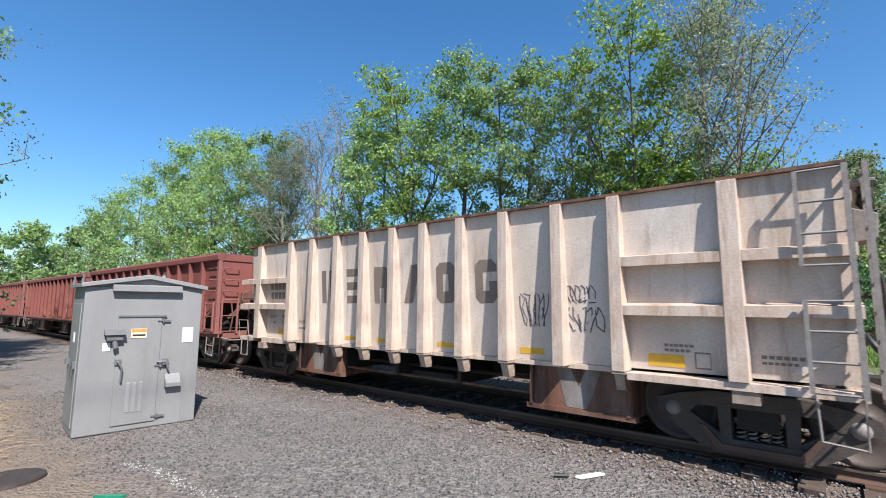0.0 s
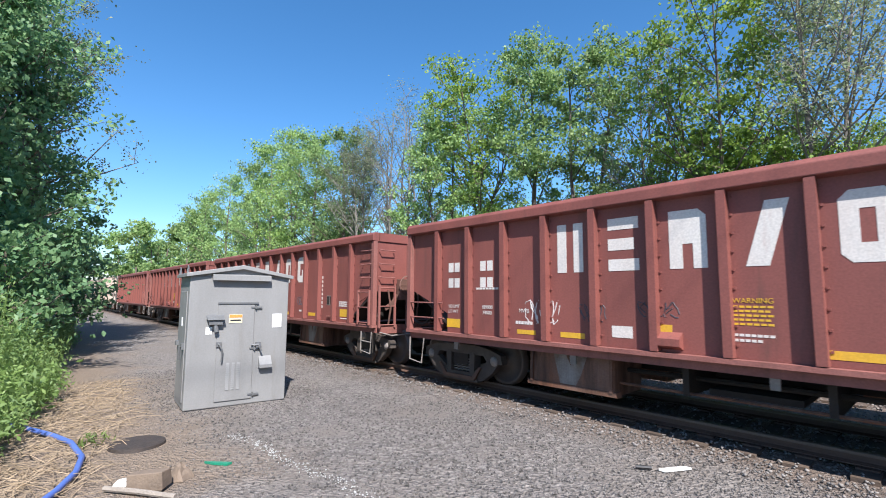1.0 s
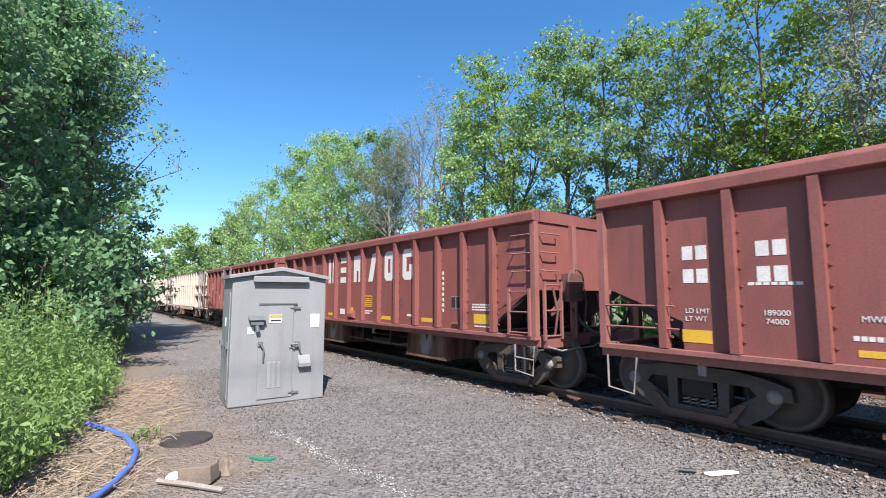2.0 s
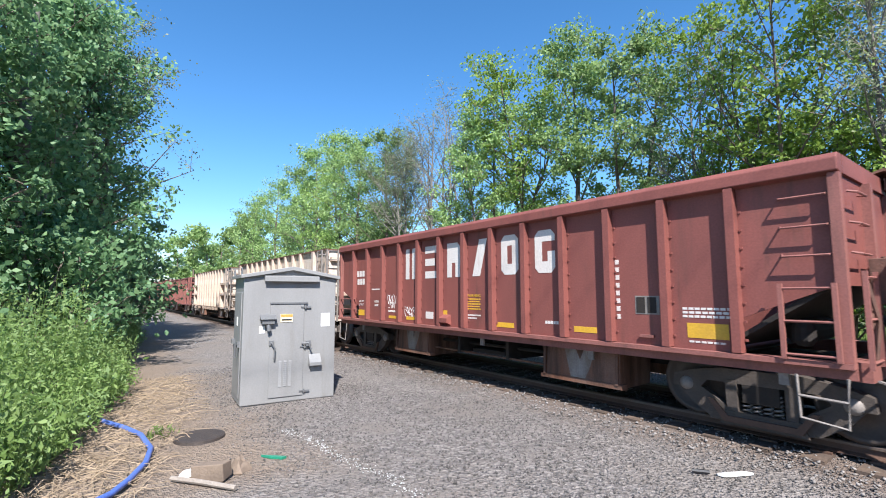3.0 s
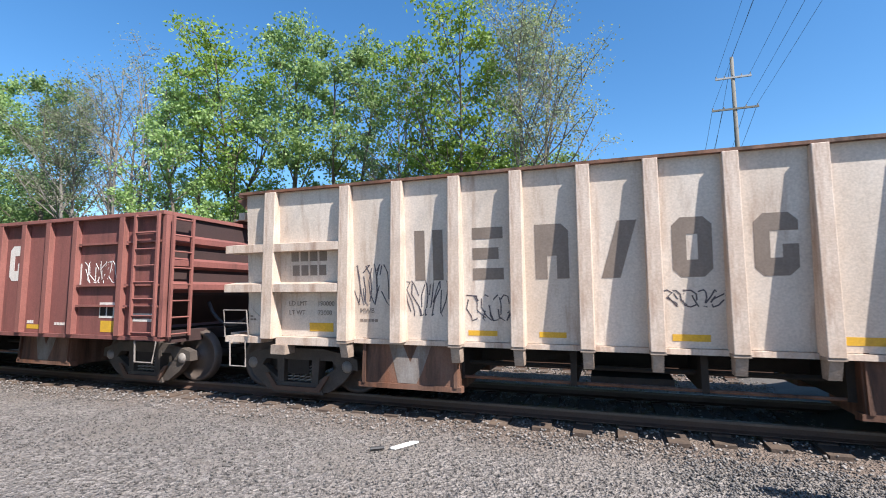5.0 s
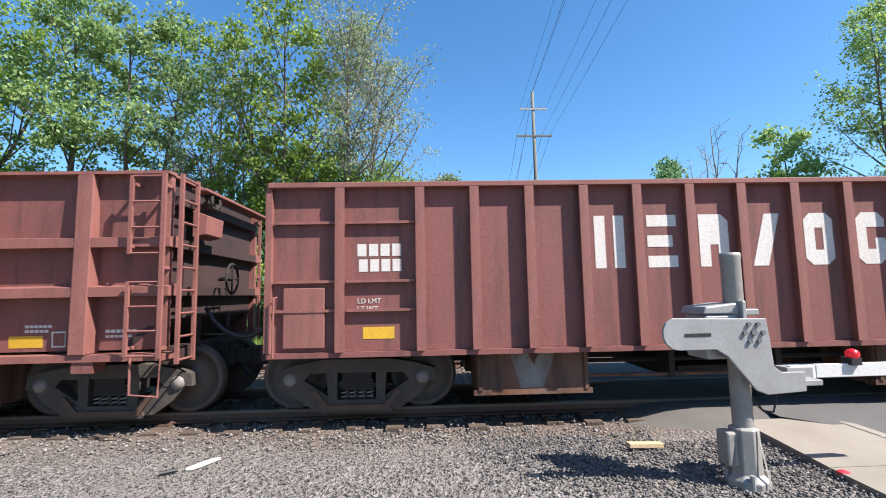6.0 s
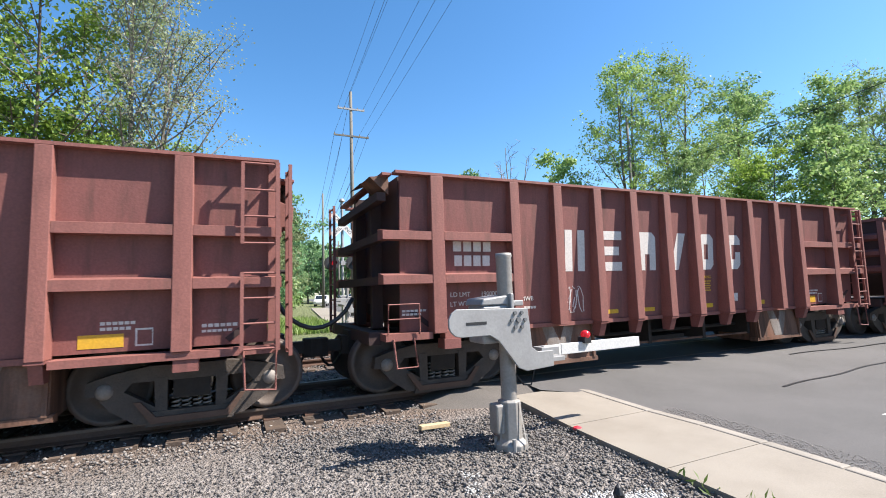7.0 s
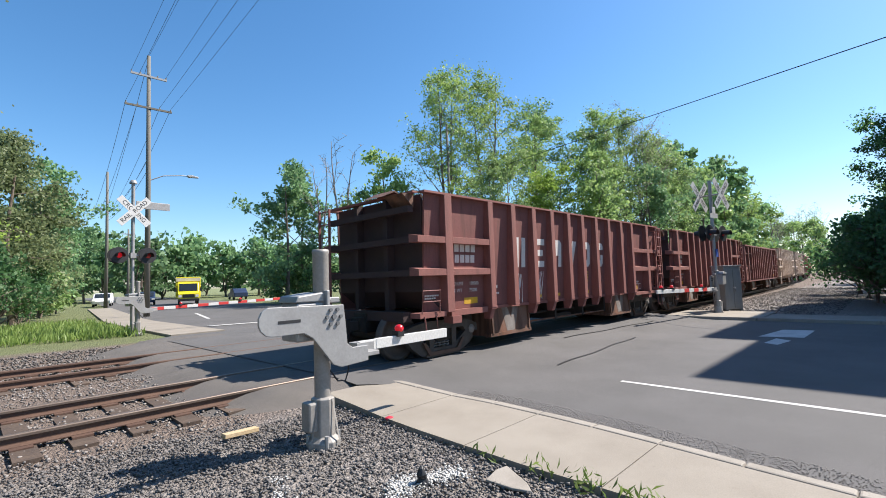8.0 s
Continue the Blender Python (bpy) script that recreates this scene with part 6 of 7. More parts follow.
def build_weeds():
    """Dense weeds and grasses at the yard's edge: stems and leaves, joined as loose stuff."""
    rnd = np.random.RandomState(9)
    k = 4200
    x = -4.2 - 18 * rnd.rand(k) ** 1.2
    edge = np.interp(-x, [4, 6, 7.5, 9, 11, 14, 18, 22, 30], [-1.35, -0.45, -0.15, 0.25, 0.55, 0.6, 1.0, 1.6, 1.7])
    y = edge - 3.2 * rnd.rand(k) ** 1.4 - 0.1
    h = (0.45 + 0.65 * rnd.rand(k)) * np.clip(0.45 + (edge - y) * 0.9, 0.35, 1.25)
    h *= np.array([0.55 + 1.1 * max(0.0, 0.5 + noise.noise((u * 0.9, v * 0.9, 3.0))) for u, v in zip(x, y)])
    pts, size = [], []
    s = Shape()
    for i in range(k):
        lean = rnd.normal(size=2) * 0.14
        n = 22
        a = rnd.rand(n) ** 0.7
        p = np.stack([x[i] + lean[0] * a + rnd.normal(size=n) * 0.09, y[i] + lean[1] * a + rnd.normal(size=n) * 0.09, 0.04 + h[i] * a], 1)
        pts.append(p)
        size.append(np.full(n, 0.065 if rnd.rand() < 0.7 else 0.10))
        if i % 3 == 0:
            s.tube([(x[i], y[i], 0), (x[i] + lean[0], y[i] + lean[1], h[i])], 0.006, 3, 0.003)
    pts, size = np.concatenate(pts), np.concatenate(size)
    dark = np.array([noise.noise((p[0] * 1.6, p[1] * 1.6, 8.0)) > 0.12 for p in pts])
    ob = quads("weeds", pts[dark], size[dark] * 1.15, LEAF_MID, None, rnd, up=0.5, aspect=0.38)
    tagged(ob, "darker green weeds among the bright ones", "weeds", kind="stuff")
    ob = quads("weeds", pts[~dark], size[~dark], WEED, None, rnd, up=0.5, aspect=0.38)
    tagged(ob, "dense bright green weeds along the yard", "weeds", kind="stuff")
    tagged(part("weed_stems", s, WEED), "thin green weed stems", "weeds", kind="stuff")
    # straw on the ground
    s = Shape()
    for i in range(1500):
        px = -4.6 - 7.5 * rnd.rand() ** 1.1
        e = np.interp(-px, [4, 6, 7.5, 9, 11, 14], [-1.0, -0.2, 0.2, 0.5, 0.75, 0.9])
        py = e - 0.7 + 1.5 * rnd.rand() ** 1.3
        a, l = rnd.normal() * 0.9 + 2.6, rnd.uniform(0.15, 0.6)
        z = 0.012 + 0.03 * rnd.rand()
        dx, dy = math.cos(a) * l, math.sin(a) * l
        s.tube([(px, py, z), (px + dx * 0.5, py + dy * 0.5, z + rnd.uniform(0, 0.06)), (px + dx, py + dy, 0.012)], 0.0035, 3)
    tagged(part("straw", s, STRAW), "dry pale straw and dead stalks on the ground", "straw", kind="stuff")
    # grass beyond the second track, and tufts by the footway
    k = 14000
    gx, gy = rnd.uniform(-16, 5.2, k), 20.6 + 12 * rnd.rand(k) ** 1.6
    keep = gy > 20.4 + 0.5 * np.sin(gx)
    k = 12000
    gx2, gy2 = rnd.uniform(-26, -1.0, k), rnd.uniform(16.9, 20.8, k)
    gx, gy, keep = np.concatenate([gx, gx2]), np.concatenate([gy, gy2]), np.concatenate([keep, gy2 > 17.2 + 0.4 * np.sin(gx2 * 1.3)])
    ob = quads("verge_grass", np.stack([gx[keep], gy[keep], rnd.uniform(0.05, 0.22, keep.sum())], 1), 0.34, GRASS, None, rnd, up=2.5, lean=0.6, aspect=0.14)
    tagged(ob, "tall bright grass on the far verge", "grass", kind="stuff")
    pts = []
    for cx, cy, n in ((3.78, 2.2, 18), (3.77, 1.75, 40), (3.74, 1.3, 50), (3.80, 2.7, 12), (-7.2, 0.7, 60)):
        pts.append(np.stack([cx + rnd.normal(size=n) * 0.07, cy + rnd.normal(size=n) * 0.1, rnd.uniform(0.03, 0.16, n)], 1))
    ob = quads("grass_tuft", np.concatenate(pts), 0.10, GRASS, None, rnd, up=1.2, aspect=0.2)
    tagged(ob, "small green weeds at the footway's edge", "weeds", kind="stuff")


build_weeds()

# ---------------------------------------------------------------- the yard: cabinet and litter


def build_cabinet():
    """Grey sheet-steel signal cabinet with a gabled lid; local x runs along its front, local y to its back."""
    W, D, H = 1.60, 1.0, 2.16
    cab = thing("signal_cabinet", "weathered grey steel railway signal cabinet with gabled roof", "cabinet", pose(-8.36, 1.95, 0.0, 0, 0, 84.5))
    part("body", Shape().box(0, W, 0, D, 0.012, H), CABINET, cab, bevel=0.012)
    part("plinth", Shape().box(0.02, W - 0.02, 0.02, D - 0.02, -0.03, 0.012), CABINET_D, cab)
    roof = Shape()
    roof.prism([(-0.06, H - 0.02), (-0.06, H + 0.04), (W / 2, H + 0.20), (W + 0.06, H + 0.04), (W + 0.06, H - 0.02), (W / 2, H + 0.13)], "y", -0.07, D + 0.07)
    part("roof", roof, CABINET, cab, bevel=0.006)
    gable = Shape().prism([(0, H), (W, H), (W / 2, H + 0.135)], "y", 0.005, D - 0.005)
    part("gable", gable, CABINET, cab)
    part("drip_rail", Shape().prism([(-0.1, H + 0.02), (-0.1, H - 0.07), (0, H - 0.02), (0, H + 0.04)], "x", 0.32, 1.26), CABINET, cab, bevel=0.004)
    d = part("door", Shape().box(0.44, 1.02, -0.018, -0.002, 0.10, 1.72), CABINET, cab, bevel=0.004)
    part("door_flange", Shape().box(0.43, 1.08, -0.035, -0.019, 1.70, 1.725), CABINET_D, d)
    for z in (0.16, 0.93, 1.63):
        h = Shape().box(0.96, 1.03, -0.035, -0.019, z, z + 0.022).tube([(1.04, -0.03, z - 0.02), (1.04, -0.03, z + 0.045)], 0.014, 8).box(1.05, 1.14, -0.03, -0.004, z - 0.012, z + 0.02)
        part("hinge", h, CABINET_D, d)
    for i in range(3):
        v = Shape()
        for j in range(13):
            z = 0.28 + j * 0.034
            v.prism([(-0.030, z), (-0.02, z), (-0.02, z + 0.030)], "x", 0.60 + i * 0.085, 0.65 + i * 0.085)
        part("louvre", v, CABINET, d)
    hd = Shape().tube([(0.46, -0.03, 1.04), (0.47, -0.07, 1.03), (0.52, -0.075, 0.94), (0.52, -0.05, 0.74)], 0.014, 8).box(0.43, 0.51, -0.04, -0.018, 0.99, 1.07)
    part("door_handle", hd, CABINET_D, d)
    lk = Shape().tube([(0.98, -0.05, 1.0), (1.1, -0.06, 1.0), (1.15, -0.07, 0.88)], 0.016, 8).box(1.06, 1.14, -0.06, -0.004, 0.95, 1.04)
    part("latch", lk, CABINET_D, cab)
    part("vent_hood", Shape().prism([(-0.10, 0.60), (-0.10, 0.66), (-0.004, 0.80), (-0.004, 0.60)], "x", 1.12, 1.33), CABINET, cab, bevel=0.004)
    mb = Shape().box(0.30, 0.50, -0.10, -0.004, 1.36, 1.44).prism([(-0.13, 1.44), (0, 1.52), (0, 1.44)], "x", 0.27, 0.53).tube([(0.4, -0.06, 1.36), (0.42, -0.07, 1.24)], 0.035, 10)
    part("meter_box", mb, CABINET_D, cab)
    part("sticker", Shape().box(0.265, 0.36, -0.008, -0.002, 1.20, 1.32), PAPER, cab)
    part("notice", Shape().box(1.33, 1.49, -0.008, -0.002, 1.28, 1.52), PAPER, cab, "blank white notice")
    lab = part("warning_label", Shape().box(0.61, 0.82, -0.026, -0.019, 1.38, 1.52), CREAM, d)
    part("label_band", Shape().box(0.615, 0.815, -0.03, -0.0265, 1.47, 1.515), ORANGE, lab)
    part("label_line", Shape().box(0.63, 0.80, -0.03, -0.0265, 1.41, 1.435), BLACK, lab)
    # side face towards the bushes
    part("side_door", Shape().box(-0.016, -0.002, 0.12, 0.88, 0.12, 1.9), CABINET, cab, bevel=0.004)
    part("sticker", Shape().box(-0.022, -0.017, 0.42, 0.54, 1.32, 1.47), PAPER, cab)
    part("side_handle", Shape().tube([(-0.02, 0.2, 1.02), (-0.07, 0.2, 1.01), (-0.07, 0.24, 0.8)], 0.015, 8).box(-0.05, -0.016, 0.15, 0.25, 0.96, 1.06), CABINET_D, cab)
    part("side_latch", Shape().box(-0.06, -0.016, 0.74, 0.84, 0.98, 1.06), CABINET_D, cab)
    for y in (0.08, D - 0.08):
        part("lifting_eye", Shape().tube([(-0.03, y - 0.05, H), (-0.03, y - 0.05, H + 0.12), (-0.03, y, H + 0.16), (-0.03, y + 0.05, H + 0.12), (-0.03, y + 0.05, H)], 0.012, 6), CABINET_D, cab)


build_cabinet()


def build_litter():
    pts = []
    key = [(-9.2, -0.15), (-8.5, 0.12), (-7.93, 0.35), (-7.38, 0.51), (-6.67, 0.56), (-6.16, 0.47), (-5.69, 0.29), (-5.4, 0.14), (-5.0, -0.3), (-4.6, -0.9)]
    for (a, c), (b, d) in zip(key, key[1:]):
        pts += [(a + (b - a) * t / 4, c + (d - c) * t / 4, 0.05) for t in range(4)]
    solid("hose", Shape().tube(pts, 0.031, 12), HOSE, "blue plastic hose lying out of the weeds", "hose", smooth=True)
    solid("manhole_cover", Shape().lathe([(0, 0.03), (0.27, 0.03), (0.3, 0.02), (0.31, -0.02)], (-6.95, 1.13, 0.01), "z", 28), IRON, "rusty dark iron disc lying on the gravel", "cover")
    b = solid("wood_block", Shape().prism([(-0.09, 0), (0.09, 0), (0.08, 0.15), (-0.07, 0.17)], "x", -0.17, 0.17), OLDWOOD, "weathered sawn wooden block on the straw", "block", bevel=0.01)
    b.matrix_world = pose(-5.36, 0.98, 0.0, 4, -6, 48)
    s = solid("stick", Shape().tube([(-5.55, 0.64, 0.03), (-5.25, 0.86, 0.035), (-4.91, 1.1, 0.03)], 0.025, 7), BARK_PALE, "pale split stick on the ground", "stick")
    rag = Shape()
    rnd = random.Random(3)
    for i in range(5):
        rag.lathe([(0, 0.05), (0.05, 0.035), (0.07, 0.0)], (-5.63 + rnd.uniform(-0.06, 0.06), 0.84 + rnd.uniform(-0.07, 0.07), 0.0), "z", 7)
    solid("rag", rag, PAPER, "crumpled white rag beside the wooden block", "litter")
    clod = Shape().lathe([(0, 0.07), (0.03, 0.12), (0.06, 0.10), (0.09, 0.05), (0.12, 0.0)], (-5.45, 1.27, 0.0), "z", 11)
    clod.v = [(x + 0.02 * math.sin(41 * y + 17 * z), y + 0.02 * math.cos(37 * x), z * (1 + 0.3 * math.sin(29 * x + 23 * y))) for x, y, z in clod.v]
    solid("stump", clod, OLDWOOD, "small broken brown stump", "stump")
    solid("plastic_strip", Shape().prism([(-5.72, 1.56), (-5.68, 1.6), (-5.5, 1.78), (-5.48, 1.72), (-5.6, 1.62)], "z", 0.006, 0.03), GREENBIT, "green plastic scrap on the gravel", "litter")
    t = Shape().prism([(-2.30, 5.14), (-2.24, 5.14), (-2.17, 5.26), (-2.08, 5.44), (-2.15, 5.42), (-2.23, 5.28)], "z", 0.012, 0.035)
    solid("paper_scrap", t, PAPER, "torn white scrap lying on the gravel", "litter")
    solid("twig", Shape().tube([(-2.5, 5.02, 0.03), (-2.36, 5.1, 0.035)], 0.02, 6), BLACK, "short black stick on the gravel", "stick")
    w = solid("wood_offcut", Shape().box(-0.20, 0.20, -0.045, 0.045, 0, 0.05), PINE, "yellow sawn wood offcut on the ballast", "offcut", bevel=0.006)
    w.matrix_world = pose(2.56, 5.36, 0.03, 0, 3, 6)
    solid("plastic_scrap", Shape().lathe([(0, 0.05), (0.05, 0.03), (0.06, 0.01)], (3.98, 4.44, 0.03), "z", 8), REDBIT, "red plastic scrap on the ballast", "litter")
    st = solid("stone_slab", Shape().prism([(3.45, 2.04), (3.56, 2.16), (3.74, 2.5), (3.6, 2.52), (3.39, 2.46), (3.40, 2.2)], "z", 0.015, 0.04), KERB, "flat broken piece of concrete on the ballast", "stone", bevel=0.01)
    # spilled pale powder and a small burnt lump
    rnd = np.random.RandomState(2)
    k = 1300
    a = rnd.rand(k)
    p = np.stack([2.72 + 0.66 * a + rnd.normal(size=k) * 0.07, 2.80 + 0.12 * np.sin(5 * a) + 0.12 * a + rnd.normal(size=k) * 0.07, rnd.uniform(0.015, 0.035, k)], 1)
    ob = stones("white_rubble", p, rnd.uniform(0.012, 0.035, k), ROADPAINT, None, rnd)
    tagged(ob, "spilled white powder on the ballast", "rubble")
    k = 150
    a = rnd.rand(k)
    p = np.stack([2.24 - 0.06 * a + 0.05 * np.sin(7 * a) + rnd.normal(size=k) * 0.035, 3.98 - 0.62 * a + rnd.normal(size=k) * 0.04, np.full(k, 0.02)], 1)
    ob = stones("white_rubble", p, rnd.uniform(0.012, 0.032, k), ROADPAINT, None, rnd)
    tagged(ob, "short streak of white powder on the ballast", "rubble")
    k = 300
    a = rnd.rand(k)
    p = np.stack([-6.6 + 2.9 * a + rnd.normal(size=k) * 0.05, 2.1 + 0.55 * a - 0.25 * a * a + 0.05 * np.sin(9 * a) + rnd.normal(size=k) * 0.05, np.full(k, 0.012)], 1)
    ob = stones("white_rubble", p, rnd.uniform(0.012, 0.03, k), ROADPAINT, None, rnd)
    tagged(ob, "scattered line of white marker powder", "rubble")
    c = Shape().lathe([(0, 0.17), (0.025, 0.15), (0.04, 0.10), (0.035, 0.06), (0.06, 0.02), (0.07, 0.0)], (3.03, 2.85, 0.0), "z", 9)
    c.v = [(x + 0.012 * math.sin(37 * z + 9 * y), y + 0.01 * math.cos(29 * x + 31 * z), z) for x, y, z in c.v]
    solid("charred_lump", c, BLACK, "small black charred stump in white powder", "litter")


build_litter()


# ---------------------------------------------------------------- crossing equipment
def gate_mechanism(m, arm_rows, label, group="", tall=0.0, arm_len=1.5):
    """Crossing gate: post on a bolted base, drive box, two swept side plates and the lowered arm along local +x."""
    g = thing("crossing_gate", label, "crossing gate", m, group)
    post = Shape().lathe([(0.0, 2.08 + tall), (0.085, 2.08 + tall), (0.092, 2.05 + tall), (0.085, 2.03 + tall), (0.085, 0.1)], (0, 0, 0), "z", 20)
    part("post", post, ALU_D, g, smooth=True)
    base = Shape().lathe([(0.085, 0.52), (0.125, 0.50), (0.13, 0.12), (0.185, 0.07), (0.185, 0.0)], (0, 0, 0), "z", 8)
    for a in range(4):
        c, s_ = math.cos(a * 1.571 + 0.4), math.sin(a * 1.571 + 0.4)
        base.add([(0.12 * c - 0.012 * s_, 0.12 * s_ + 0.012 * c, 0.5), (0.12 * c + 0.012 * s_, 0.12 * s_ - 0.012 * c, 0.5), (0.20 * c - 0.012 * s_, 0.20 * s_ + 0.012 * c, 0.06), (0.20 * c + 0.012 * s_, 0.20 * s_ - 0.012 * c, 0.06)], [(0, 1, 3, 2)])
    part("base_casting", base, ALU_D, g, bevel=0.008)
    for a in range(4):
        c, s_ = math.cos(a * 1.571 + 1.2), math.sin(a * 1.571 + 1.2)
        part("anchor_bolt", Shape().tube([(0.16 * c, 0.16 * s_, 0.0), (0.16 * c, 0.16 * s_, 0.14)], 0.022, 8), ALU, g)
    jb = Shape().box(-0.20, -0.09, -0.06, 0.10, 0.18, 0.48)
    part("junction_box", jb, ALU_D, g, bevel=0.02)
    box_ = Shape().box(-0.34, 0.06, -0.08, 0.24, 1.12, 1.52)
    part("drive_box", box_, ALU, g, bevel=0.025)
    lid = Shape().prism([(-0.36, 1.52), (-0.33, 1.59), (-0.05, 1.62), (0.04, 1.60), (0.08, 1.52)], "y", -0.09, 0.27)
    part("drive_lid", lid, ALU, g, bevel=0.015)
    part("clamp_strap", Shape().box(-0.02, 0.02, -0.14, 0.14, 1.46, 1.64).box(0.08, 0.22, -0.03, 0.04, 1.50, 1.56), ALU, g, bevel=0.01)
    # swept side plates
    o = [(-0.70, 1.50), (0.16, 1.48), (0.18, 1.30), (0.20, 1.06), (0.27, 1.01), (0.48, 1.01), (0.48, 0.84), (0.12, 0.82), (0.02, 0.86), (-0.22, 1.16), (-0.32, 1.22), (-0.66, 1.22), (-0.72, 1.235), (-0.77, 1.28), (-0.79, 1.33), (-0.79, 1.40), (-0.76, 1.46)]
    for y in (-0.17,):
        p = part("counter_plate", Shape().prism(o, "y", y - 0.015, y + 0.015), ALU, g, bevel=0.006)
        part("slot", Shape().box(-0.60, -0.36, y - 0.018, y + 0.018, 1.335, 1.365), BLACK, p)
        for i in range(7):
            a = i * 1.047
            r = 0.0 if i == 6 else 0.085
            x, z = 0.03 + r * math.cos(a), 1.36 + r * math.sin(a)
            b = Shape().tube([(x, y - 0.035, z), (x, y + 0.035, z)], 0.02 if i < 6 else 0.028, 8)
            part("bolt", b, CABINET_D, p)
    part("arm_bracket", Shape().box(0.3, 0.66, -0.16, 0.12, 0.88, 0.93).box(0.45, 0.7, -0.02, 0.14, 0.92, 1.02), ALU, g, bevel=0.006)
    cable = [(0.05, -0.05, 0.8), (0.14, -0.08, 0.66), (0.26, -0.05, 0.64), (0.34, 0.0, 0.74), (0.38, 0.05, 0.86)]
    part("cable", Shape().tube(cable, 0.009, 6), WIRE, g)
    x = 0.5
    for length, mat in arm_rows:
        part("arm", Shape().box(x, x + length - 0.006, 0.0, 0.055, 0.91 + 0.02 * (x - 0.5), 1.03 + 0.02 * (x - 0.5)), mat, g, bevel=0.005)
        x += length
    for lx in ([1.12] if len(arm_rows) < 3 else [1.6, 4.2, x - 0.4]):
        z = 1.05 + 0.02 * (lx - 0.5)
        lamp = part("arm_lamp", Shape().box(lx - 0.05, lx + 0.05, -0.04, 0.08, z - 0.04, z + 0.03), BLACK, g)
        part("lens", Shape().lathe([(0, -0.05), (0.04, -0.04), (0.05, 0.0), (0.04, 0.04), (0, 0.05)], (lx, 0.0, z + 0.06), "y", 16), REDLENS, lamp, "red glass lamp", smooth=True)
    return g


gate_mechanism(pose(3.02, 4.36, 0, 0, 0, 2), [(0.25, ARM_W), (1.27, ARM_W)], "galvanised crossing gate with a short broken white arm")


def crossbuck(parent, z, y, scale=1.2):
    """Two crossed white blades with the words on them, facing local -y."""
    for a, words_ in ((45, "RAIL  ROAD"), (-45, "CROSSING")):
        b = part("crossbuck_blade", Shape().box(-0.61 * scale, 0.61 * scale, -0.008, 0.008, -0.115 * scale, 0.115 * scale), ARM_W, parent, bevel=0.004)
        b.matrix_local = pose(0, y - (0.02 if a > 0 else 0.0), z, 0, -a, 0)
        t = words(words_, 0.19 * scale, BLACK, pose(0, -0.0105, 0, 90, 0, 0), b)


def flasher(parent, x, y, z, lit, facing=-1):
    d = part("flasher", Shape().lathe([(0.0, 0.0), (0.31, 0.0), (0.315, 0.012), (0.31, 0.02), (0.0, 0.02)], (x, y, z), "y", 24), BLACK, parent, "black round signal backing")
    part("lens", Shape().lathe([(0.0, facing * 0.035), (0.08, facing * 0.03), (0.105, facing * 0.005)], (x, y, z), "y", 20), REDLENS if lit else ARM_R, d, smooth=True)
    hood = Shape()
    pts = [(0.13 * math.cos(a), 0.13 * math.sin(a)) for a in np.linspace(-0.4, math.pi + 0.4, 12)]
    for (a, c), (b, e) in zip(pts, pts[1:]):
        hood.add([(x + a, y, z + c), (x + b, y, z + e), (x + b, y + facing * 0.28, z + e - 0.02), (x + a, y + facing * 0.28, z + c - 0.02)], [(0, 1, 2, 3)])
    part("hood", hood, BLACK, d)


def signal_mast(m, label, height, lamp_z, faces, buck_z, buck_y):
    s = thing("crossing_signal", label, "crossing signal", m, "crossing signals")
    part("mast", Shape().lathe([(0.0, height), (0.065, height), (0.065, 0.3), (0.13, 0.28), (0.17, 0.0)], (0, 0, 0), "z", 16), ALU, s, smooth=False)
    part("cross_arm", Shape().tube([(-0.55, 0, lamp_z), (0.55, 0, lamp_z)], 0.035, 8).box(-0.1, 0.1, -0.1, 0.1, lamp_z - 0.1, lamp_z + 0.1), ALU, s)
    for i, (x, lit) in enumerate(faces):
        flasher(s, x, -0.14, lamp_z, lit)
    if buck_z:
        crossbuck(s, buck_z, buck_y)
    return s


far_left = signal_mast(pose(4.95, 21.5, 0, 0, 0, 6), "railroad crossing mast with red flashers beyond the tracks", 6.0, 3.1, ((-0.5, True), (0.5, False)), 4.85, -0.12)
part("bell", Shape().lathe([(0, 0.12), (0.09, 0.1), (0.14, 0.0), (0.14, -0.04)], (0, 0, 6.02), "z", 14), ALU, far_left, smooth=True)
for x in (-0.5, 0.5):
    flasher(far_left, x, 0.14, 3.1, False, 1)
part("street_sign", Shape().box(0.1, 1.35, -0.02, 0.02, 5.0, 5.3), ALU, far_left, "pale street name plate", bevel=0.01)
stripes = [(0.45, ARM_W if i % 2 else ARM_R) for i in range(17)]
gate_mechanism(pose(5.0, 20.9, 0, 0, 0, 8), stripes, "crossing gate with a long red and white arm beyond the tracks")
far_right = signal_mast(pose(20.7, 4.9, 0.05, 0, 0, -12), "crossing mast with crossbucks seen from behind and hooded lamps", 5.2, 3.12, ((-0.5, False), (0.5, False)), 4.62, -0.4)
crossbuck(far_right, 4.62, 0.42)
for x in (-0.5, 0.5):
    flasher(far_right, x, 0.14, 3.12, False, 1)
part("buck_arm", Shape().tube([(0, -0.4, 4.62), (0, 0.42, 4.62)], 0.03, 8), ALU, far_right)
part("number_sign", Shape().box(-0.12, 0.12, -0.09, -0.08, 3.75, 4.15).box(-0.28, 0.28, -0.09, -0.08, 3.72, 3.9), ARM_W, far_right)
part("blue_sign", Shape().box(-0.09, 0.09, -0.10, -0.09, 2.2, 2.5), HOSE, far_right)
stripes = [(0.28, ARM_W)] + [(0.42, ARM_R if i in (1, 3, 5) else ARM_W) for i in range(11)]
